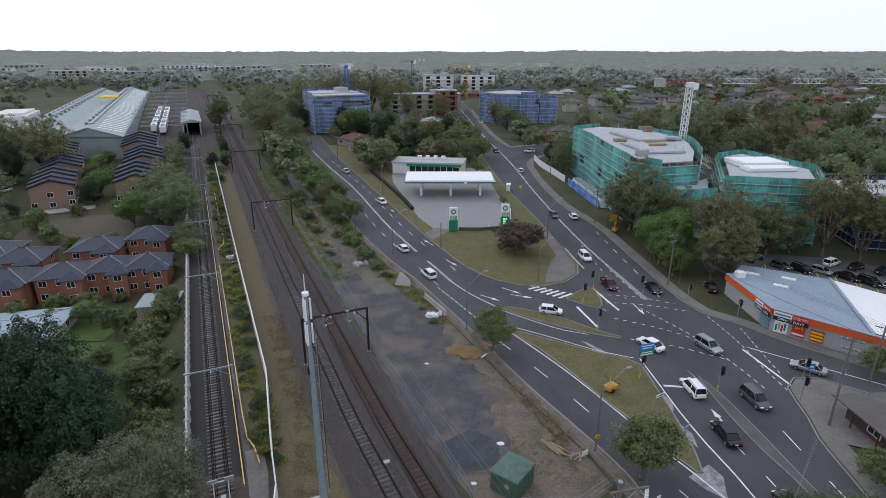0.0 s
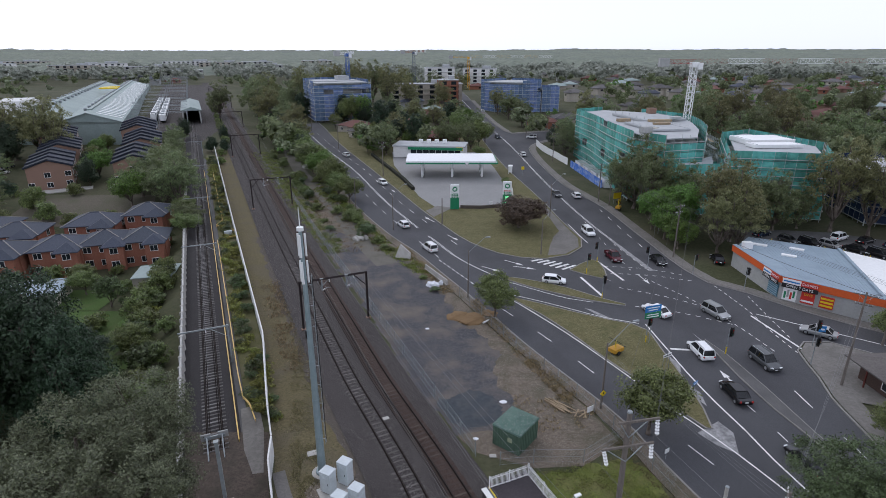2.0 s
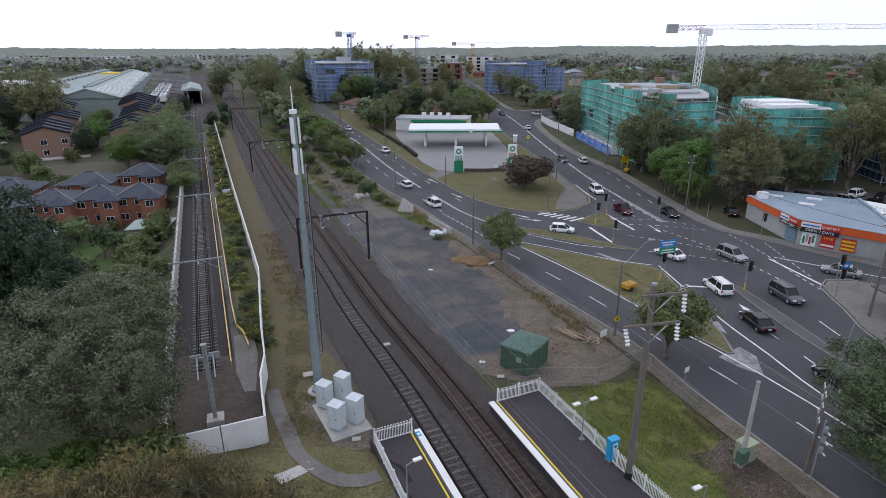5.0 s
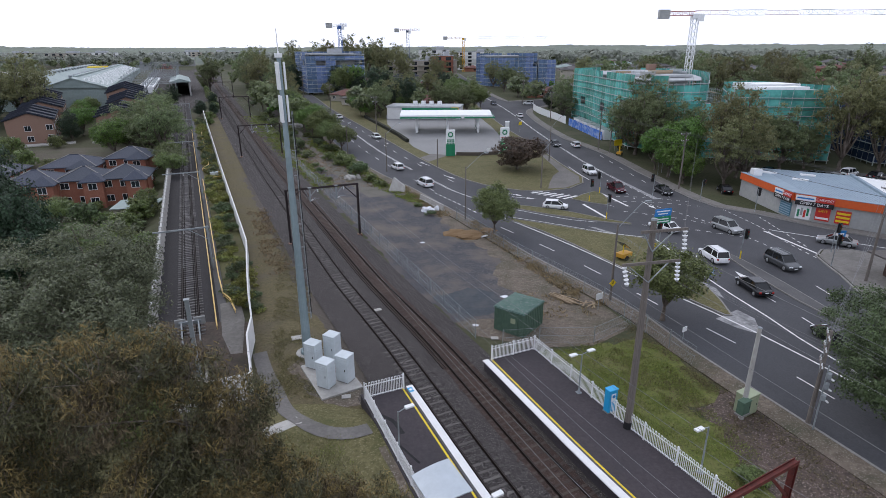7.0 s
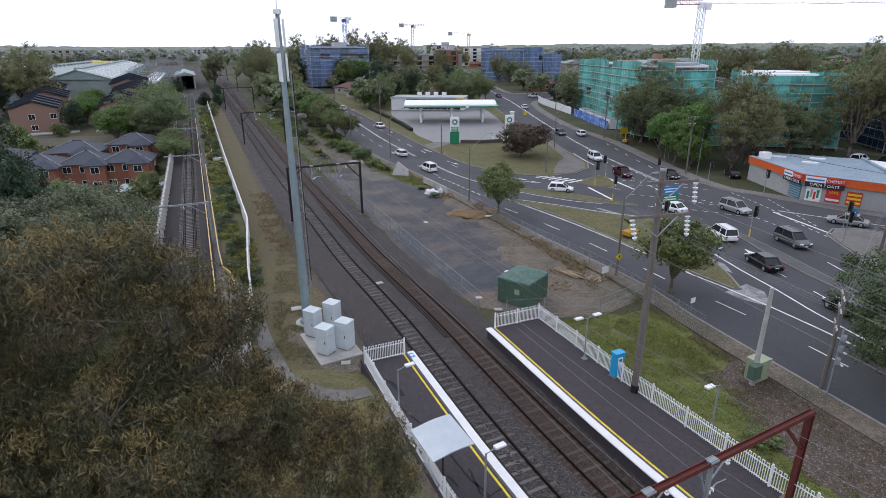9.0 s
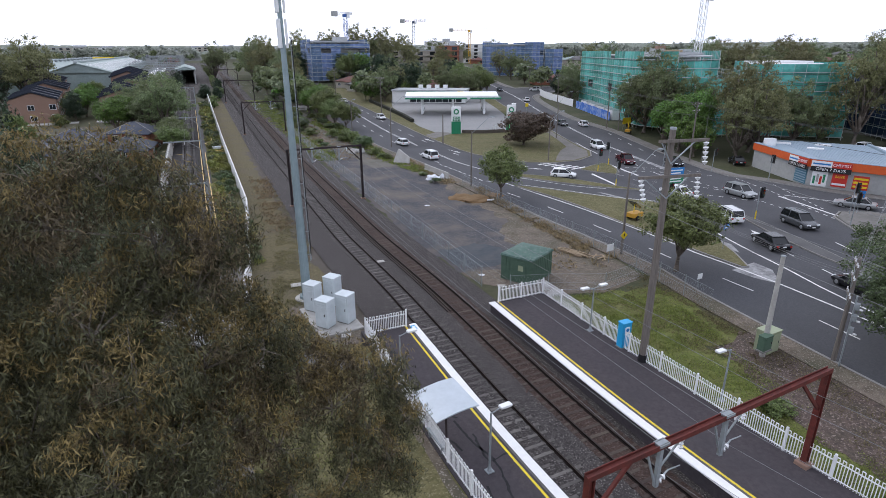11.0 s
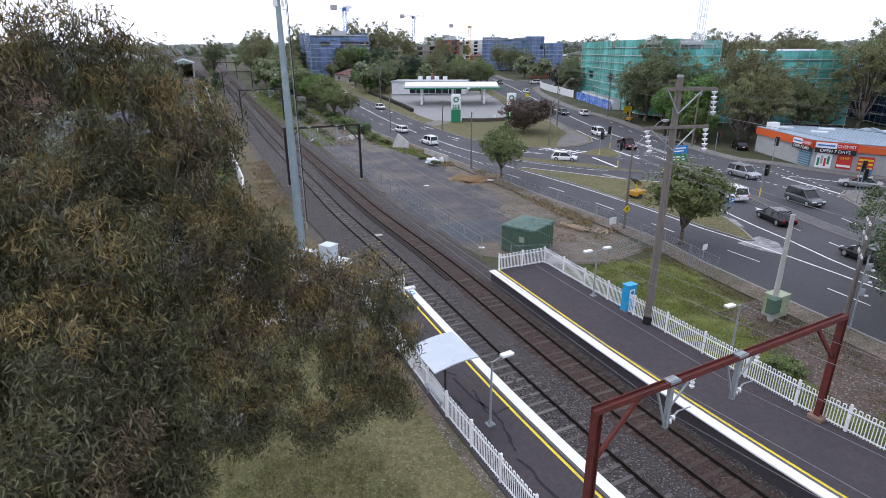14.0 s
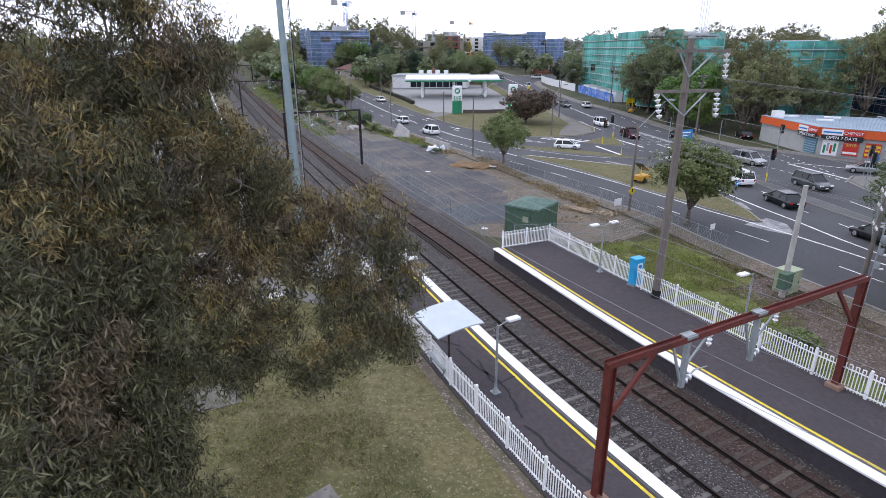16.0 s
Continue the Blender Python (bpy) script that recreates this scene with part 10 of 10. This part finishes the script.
for x, y, s_, key in ((-83, 206, 0.9, "bush"), (-84.5, 213, 0.34, "dark"), (-87, 221, 1.2, "bushg"), (-90.5, 229, 0.5, "round"), (-94.5, 239, 0.4, "dark"), (-98, 248, 0.55, "round"), (-103, 258, 0.35, "euc"), (-107, 268, 1.3, "bush"), (-113, 281, 0.5, "round"), (-120, 297, 0.5, "round"), (-129, 318, 0.6, "bright"), (-140, 342, 0.7, "round"), (-80, 198, 0.8, "shrub"), (-78, 192, 0.9, "bush")):
    plant(key, x, y, s_)
rw = random.Random(23)
for i in range(20):
    y = 50 + 2.7 * i + rw.uniform(-1, 1)
    plant(rw.choice(("bush", "bush", "bushg", "shrub")), wall_x(y) - rw.uniform(2.6, 8.0), y, rw.uniform(0.9, 1.5), None, rw.uniform(0.7, 1.2))


rb = random.Random(17)
for i in range(70):
    y = 100 + 150 * rb.random()
    lo, hi = rail_x(y) + 6.5, float(np.interp(y, (100, 119, 142, 177, 222, 275), (-5, -14.5, -26, -39.5, -60, -80)))
    t = rb.random()
    if 0.32 < t < 0.58 or hi - lo < 2:
        continue
    plant(rb.choice(("bush", "bush", "bushg", "shrub")), lo + (hi - lo) * t, y, rb.uniform(0.5, 1.2) if y > 120 else rb.uniform(0.3, 0.5), None, rb.uniform(0.5, 1.0))
# thick planting along the western kerb, behind the petrol station and between the brick flats
for x, y, s_, key in ((-29, 148, 1.0, "round"), (-33, 158, 1.25, "round"), (-38, 168, 1.2, "bright"), (-42.5, 177, 1.3, "round"), (-47, 187, 1.35, "round"), (-51, 197, 0.62, "dark"), (-54.5, 206, 1.4, "round"), (-59, 215, 0.7, "dark"), (-63, 225, 0.8, "euc2"), (-68, 236, 0.75, "dark"), (-73, 248, 0.9, "euc"), (-80, 262, 0.85, "dark"), (-88, 284, 0.9, "dark"), (-96, 300, 1.0, "euc2"), (-66, 219, 1.2, "round"), (-72, 232, 1.2, "round"), (-154, 198, 1.35, "euc2"), (-148, 186, 1.0, "dark"), (-106, 162, 0.55, "dark"), (-109, 172, 1.1, "bright"), (-105, 180, 0.5, "dark"), (-113, 190, 1.1, "round"), (-87, 158, 0.6, "dark"), (-83, 142, 1.2, "bright"), (-120, 205, 1.1, "bright"), (-118, 216, 1.0, "round"), (-69, 140, 1.0, "euc"), (-112, 240, 0.6, "dark")):
    if not on_flats(x, y):
        plant(key, x, y, s_)
homes = [o.matrix_basis.translation.copy() for o in bpy.data.objects if o.parent is None and ("house" in o.name or "building" in o.name)]
for i in range(70):
    y = 200 + 115 * rb.random()
    x = rb.uniform(float(np.interp(y, (188, 231, 270, 320), (-22, -38, -52, -70))), float(np.interp(y, (161, 215, 295, 374), (20, 14, 9, 3))))
    if any((x - h.x) ** 2 + (y - h.y) ** 2 < 81 for h in homes) or (-19 < x < 20 and y < 214):
        continue
    plant(rb.choice(("round", "round", "bright", "dark", "euc", "euc2")), x, y, 0.6 + 0.35 * rb.random() if i % 3 else 0.5 + 0.3 * rb.random())
# tall gums that stand above the roofs
for x, y, s_, tl in ((-98, 308, 1.2, 1.25), (-52, 352, 1.25, 1.4), (-34, 345, 1.2, 1.35), (-20, 330, 1.0, 1.2), (-84, 340, 1.2, 1.3), (92, 262, 1.1, 1.15), (106, 250, 1.1, 1.2), (122, 268, 1.2, 1.15), (135, 262, 1.1, 1.1), (158, 272, 1.15, 1.15), (176, 284, 1.1, 1.2), (196, 268, 1.2, 1.3), (214, 290, 1.1, 1.2), (66, 262, 1.0, 1.15), (-110, 330, 1.1, 1.2), (-70, 365, 1.2, 1.3), (148, 240, 1.0, 1.1), (230, 262, 1.2, 1.2), (-1, 330, 1.0, 1.1), (86, 236, 1.0, 1.1), (112, 214, 1.0, 1.0), (128, 196, 1.1, 1.0), (140, 172, 1.1, 1.0), (98, 190, 0.9, 1.0)):
    plant(rb.choice(("euc", "euc", "euc2")), x, y, s_, None, tl)


def blocked(x, y, r):
    """Whether something built stands or runs near x, y."""
    if abs(x - (rail_x(y) - 2)) < 8.5 + r or (y < 330 and abs(x - metro_x(y) - 2) < 9 + r):
        return True
    bx = np.interp(y, (97, 174, 225, 295, 374, 520, 900), (38, 30.5, 27, 19.5, 13, 2, -30))
    ax = np.interp(y, (60, 105, 146, 196, 225, 275, 420), (22, 2, -16, -36.5, -49.3, -72, -130))
    if abs(x - bx) < 11 + r or (y < 300 and abs(x - ax) < 10 + r):
        return True
    for x0, x1, y0, y1 in ((-22, 22, 100, 216), (40, 104, 60, 222), (96, 140, 92, 156), (-96, -32, 280, 342), (18, 78, 316, 368), (-16, 10, 222, 246), (46, 76, 240, 292), (-38, 12, 360, 384), (20, 84, 415, 482), (-62, -5, 238, 308)):
        if x0 - r < x < x1 + r and y0 - r < y < y1 + r:
            return True
    # the depot and its yard
    u, v = (x + 116) * math.cos(radians(25)) + (y - 206) * math.sin(radians(25)), -(x + 116) * math.sin(radians(25)) + (y - 206) * math.cos(radians(25))
    if -68 - r < u < 26 + r and -8 - r < v < 345 + r:
        return True
    if x < wall_x(y) and y < 215 and x > -175:
        return True
    return False


def far_house(w, d, hgt, rise, wall_mat, roof_mat, label, m, storeys):
    """A house seen from afar: walls, roof and a few dark windows."""
    ob = thing("house", m, label, "house", "houses")
    bm = bmesh.new()
    box(bm, 0, 0, -1.5, w, d, hgt + 1.5)
    box(bm, w * 0.27, -d * 0.55, -1.5, w * 0.4, d * 0.4, hgt + 1.48)
    part("wall", bm, wall_mat, ob)
    bm = bmesh.new()
    hip_roof(bm, w, d, hgt, rise, 0.9)
    part("roof", bm, roof_mat, ob)
    bm = bmesh.new()
    hip_roof(bm, d * 0.5, w * 0.4, hgt - 0.05, rise * 0.75, 0.8)
    part("roof", bm, roof_mat, ob).matrix_basis = pose(w * 0.27, -d * 0.5, 0, 0, 0, 90)
    bm = bmesh.new()
    box(bm, 0, 0, 0, 1.8, 0.12, 1.3)
    src = part("window", bm, GLASS, ob)
    src.matrix_basis = pose(-w * 0.25, -d / 2 - 0.03, hgt - 2.1)
    for x, y, rz in ((w * 0.27, -d * 0.75 - 0.03, 0), (w / 2 + 0.03, d * 0.15, 90)):
        part_again("window", src.data, ob, pose(x, y, hgt - 2.1, 0, 0, rz))
    return ob


# suburban houses to the horizon's foot
protos = []
for i, (w, d, wm, rm, st) in enumerate(((14, 10, BRICK_RED, TILE_TERRA, 1), (15, 11, CREAM_WALL, TILE_GREY, 1), (13, 10, CREAM_WALL, TILE_GREY, 2), (16, 10, BRICK_TAN, TILE_TERRA, 1), (14, 11, CREAM_WALL, METAL_ROOF, 1), (12, 10, GREY_WALL, TILE_SLATE, 2))):
    protos.append((w, d, wm, rm, st, ("red brick bungalow with brown tiled roof", "cream bungalow with grey tiled roof", "cream two-storey house with grey roof", "tan brick house with red-brown roof", "cream house with pale metal roof", "grey two-storey house with slate roof")[i]))
rh = random.Random(31)
first, spots = {}, []
tries = 0
while len(spots) < 138 and tries < 6000:
    tries += 1
    y = 170 + 560 * rh.random() ** 1.3
    x = rh.uniform(-0.55, 0.9) * (y + 20)
    if blocked(x, y, 9) or any((x - a) ** 2 + (y - b) ** 2 < 20 ** 2 for a, b in spots) or (-260 < x < -40 and y > 250):
        continue
    spots.append((x, y))
    k = rh.randrange(6)
    m = place(x, y, rh.choice((0, 90, 180, 270)) + rh.uniform(-14, 14) + 8)
    if k in first:
        copy_thing(first[k], m)
    else:
        w, d, wm, rm, st, lab = protos[k]
        first[k] = far_house(w, d, 2.9 * st, 2.3, wm, rm, lab, m, st)


def woods(name, count, r0, r1, quads_each, mat, seed, label, power=1.0, tall=(8, 15), lie=0.0):
    """Trees too far and too many to count, as one mesh of leaf clumps."""
    rng = np.random.default_rng(seed)
    allv = []
    got = 0
    while got < count:
        y = r0 * (r1 / r0) ** (rng.random() ** power)
        x = rng.uniform(-0.98, 0.98) * (y + 30)
        if blocked(x, y, 2.5) or (y < 1000 and any((x - a) ** 2 + (y - b) ** 2 < 64 for a, b in spots)):
            continue
        h = rng.uniform(*tall) * (1 + 0.25 * noise.noise((x / 60, y / 60, 0)))
        w = h * rng.uniform(0.55, 0.9)
        g = land(x, y)
        lobes = rng.integers(3, 6)
        lc = np.c_[rng.normal(size=(lobes, 2)) * w * 0.2, rng.uniform(0.45, 0.85, lobes) * h]
        pick = rng.integers(0, lobes, quads_each)
        u = rng.normal(size=(quads_each, 3))
        u /= np.linalg.norm(u, axis=1)[:, None]
        p = lc[pick] + u * (w * 0.3) * rng.uniform(0.5, 1.1, quads_each)[:, None] * np.array((1, 1, 0.7))
        p[:, 2] = np.maximum(p[:, 2], h * 0.12)
        p += (x, y, g)
        allv.append(leaves(p, w * (0.36 if lie < 1 else 0.5) * (60 / quads_each) ** 0.5, 0.75, 0.0, rng, u * 0.8 + np.array((0, 0, lie))))
        got += 1
    ob = quads(name, np.concatenate(allv), mat)
    return tagged(ob, label, "trees", "", "stuff")


woods("far_trees", 430, 175, 620, 230, LEAF_SUBURB, 41, "mixed suburban trees between far houses", 1.1, (7, 13))
woods("far_trees", 150, 190, 700, 190, LEAF_BRIGHT, 44, "fresh green suburban trees between far houses", 1.0, (5, 9))
woods("far_trees", 250, 185, 700, 200, LEAF_FARMID, 45, "green suburban trees between far houses", 1.0, (6, 11))
# the haze over these woods sits in their leaf colour
woods("far_woods", 1300, 560, 900, 90, LEAF_FAR_HAZED, 42, "unbroken far woodland canopy", 0.9, (9, 17), 0.6)


def canopy(name, r0, r1, grow, turns, material, seed, label):
    """The closed tops of far woods as one lumpy sheet over the land."""
    rr = [r0 * grow ** i for i in range(int(math.log(r1 / r0) / math.log(grow)) + 1)]
    v = []
    for r in rr:
        rise = step01((r - r0) / 120)
        for k in range(turns + 1):
            a = radians(-52 + 104 * k / turns)
            x, y = r * math.sin(a), r * math.cos(a)
            q = 18 + r * 0.006
            h = 9 + 5.0 * noise.noise((x / q, y / q, seed)) + 3.0 * noise.noise((x / q * 2.3, y / q * 2.3, seed + 4)) + 5 * noise.noise((x / 160, y / 160, seed + 9))
            v.append((x, y, land(x, y) - 3 + rise * (3 + max(1.5, h))))
    n = turns + 1
    f = [(i * n + k, i * n + k + 1, (i + 1) * n + k + 1, (i + 1) * n + k) for i in range(len(rr) - 1) for k in range(turns)]
    me = bpy.data.meshes.new(name)
    me.from_pydata(v, [], f)
    me.materials.append(material)
    me.polygons.foreach_set("use_smooth", [True] * len(me.polygons))
    return tagged(new(name, me), label, "trees", "", "stuff")


# treetop colour lightened towards grey: aerial haze is painted into it
CANOPY_HAZED = surf("far_canopy", (0.115, 0.138, 0.105), (0.225, 0.245, 0.20), 0.09, 0.95, 0.0, c3=(0.13, 0.15, 0.135), scale3=0.008, amount3=0.7, spec=0.1)
canopy("far_woods", 800, 4600, 1.0105, 640, CANOPY_HAZED, 43, "distant wooded ridges to the horizon")


def tufts(name, areas, blades, size, material, seed, label, lift=None, clump=0.16):
    """Grass and weeds too many to count: blades in tufts over some four-cornered areas."""
    rng = np.random.default_rng(seed)
    pts = []
    for (ax, ay), (bx, by), (cx, cy), (dx, dy), count in areas:
        u, v = rng.random(count), rng.random(count)
        x = (1 - u) * (1 - v) * ax + u * (1 - v) * bx + u * v * cx + (1 - u) * v * dx
        y = (1 - u) * (1 - v) * ay + u * (1 - v) * by + u * v * cy + (1 - u) * v * dy
        keep = np.array([noise.noise((a * 0.4, b * 0.4, seed)) + 0.5 * noise.noise((a * 1.3, b * 1.3, seed)) > -0.15 for a, b in zip(x, y)])
        for a, b in zip(x[keep], y[keep]):
            z = land(a, b) + 0.05 + (lift(a, b) if lift else 0.0)
            pts.append(np.c_[a + rng.normal(0, clump, blades), b + rng.normal(0, clump, blades), z + size * rng.uniform(0.1, 0.5, blades)])
    pts = np.concatenate(pts)
    return tagged(quads(name, leaves(pts, size, 0.22, -1.6, rng), material), label, "grass", "", "stuff")


TUFT_DRY = leaf_mat("dry_grass_blade", (0.165, 0.15, 0.07), 0.45, 0.7)
TUFT_GREEN = leaf_mat("green_grass_blade", (0.155, 0.182, 0.040), 0.45, 0.7)
TUFT_BROWN = leaf_mat("brown_weed_blade", (0.25, 0.20, 0.105), 0.45, 0.7)
tufts("grass", [((-18, 12), (-1.8, 12), (-5.4, 30), (-16, 33), 5200), ((-9, 8), (0.6, 8), (-1.6, 20), (-9, 20), 2600)], 7, 0.14, TUFT_DRY, 51, "dry lawn grass behind the western platform", bank)
tufts("grass", [((-17, 14), (-2.4, 14), (-6, 31), (-16, 33), 2300)], 7, 0.13, TUFT_GREEN, 52, "green patches in the dry lawn", bank)
tufts("grass", [((8.6, 43.4), (18.8, 45.6), (20.4, 36), (13, 32.8), 3600), ((13.2, 32.8), (20.2, 35), (22.4, 20), (18.6, 19), 2600)], 8, 0.14, TUFT_GREEN, 53, "green lawn grass behind the platform fence")
tufts("grass", [((9, 43.6), (19.2, 46.4), (22.2, 35.4), (20, 30), 1500), ((17, 48), (20.6, 49), (24, 36), (21.6, 36), 1100), ((20.4, 36), (23, 36), (28, 21), (22, 20), 900)], 7, 0.16, TUFT_DRY, 54, "dry grass round the lawn and roadside")
tufts("weeds", [((9.4, 66.6), (11.6, 67), (17.6, 53), (15.5, 52.4), 420), ((3.6, 84), (5.4, 84), (11, 68), (9.6, 67), 350), ((8, 56), (14, 58), (16, 50), (10, 50), 90), ((-10, 110), (-8, 110), (2, 87), (0, 86), 500)], 9, 0.34, TUFT_BROWN, 55, "dry brown weeds along the wire fence", None, 0.22)
tufts("grass", [((-15.6, 46), (-12.4, 46), (-8.4, 36.4), (-13.4, 37), 1500), ((-21, 68), (-16.4, 68), (-12.6, 46), (-15.8, 46), 2000), ((-32, 98), (-28.6, 98), (-16.8, 68), (-21, 68), 1600)], 7, 0.15, TUFT_DRY, 56, "dry grass strip beside the railway")
tufts("grass", [((14, 83), (28, 75), (30, 64), (22, 64), 1800), ((22, 64), (30, 64), (29.4, 51), (27, 53), 1200)], 7, 0.16, TUFT_DRY, 57, "dry grass on the traffic island")
tufts("weeds", [((-24, 106), (-19.5, 106), (-47, 168), (-54, 168), 1500), ((-12.5, 108), (-9.5, 108), (-33, 160), (-39, 160), 1500), ((-54, 168), (-48, 168), (-66, 212), (-74, 212), 900), ((-5, 95), (-1.5, 95), (-9, 108), (-13, 108), 350)], 9, 0.42, TUFT_GREEN, 58, "green weeds and rough grass beside the access track", None, 0.4)
tufts("weeds", [((-24, 106), (-9.5, 108), (-33, 160), (-54, 168), 1300), ((-20.5, 62), (-17.5, 62), (-30, 92), (-33, 92), 500)], 8, 0.34, TUFT_BROWN, 59, "dry weeds beside the access track", None, 0.35)
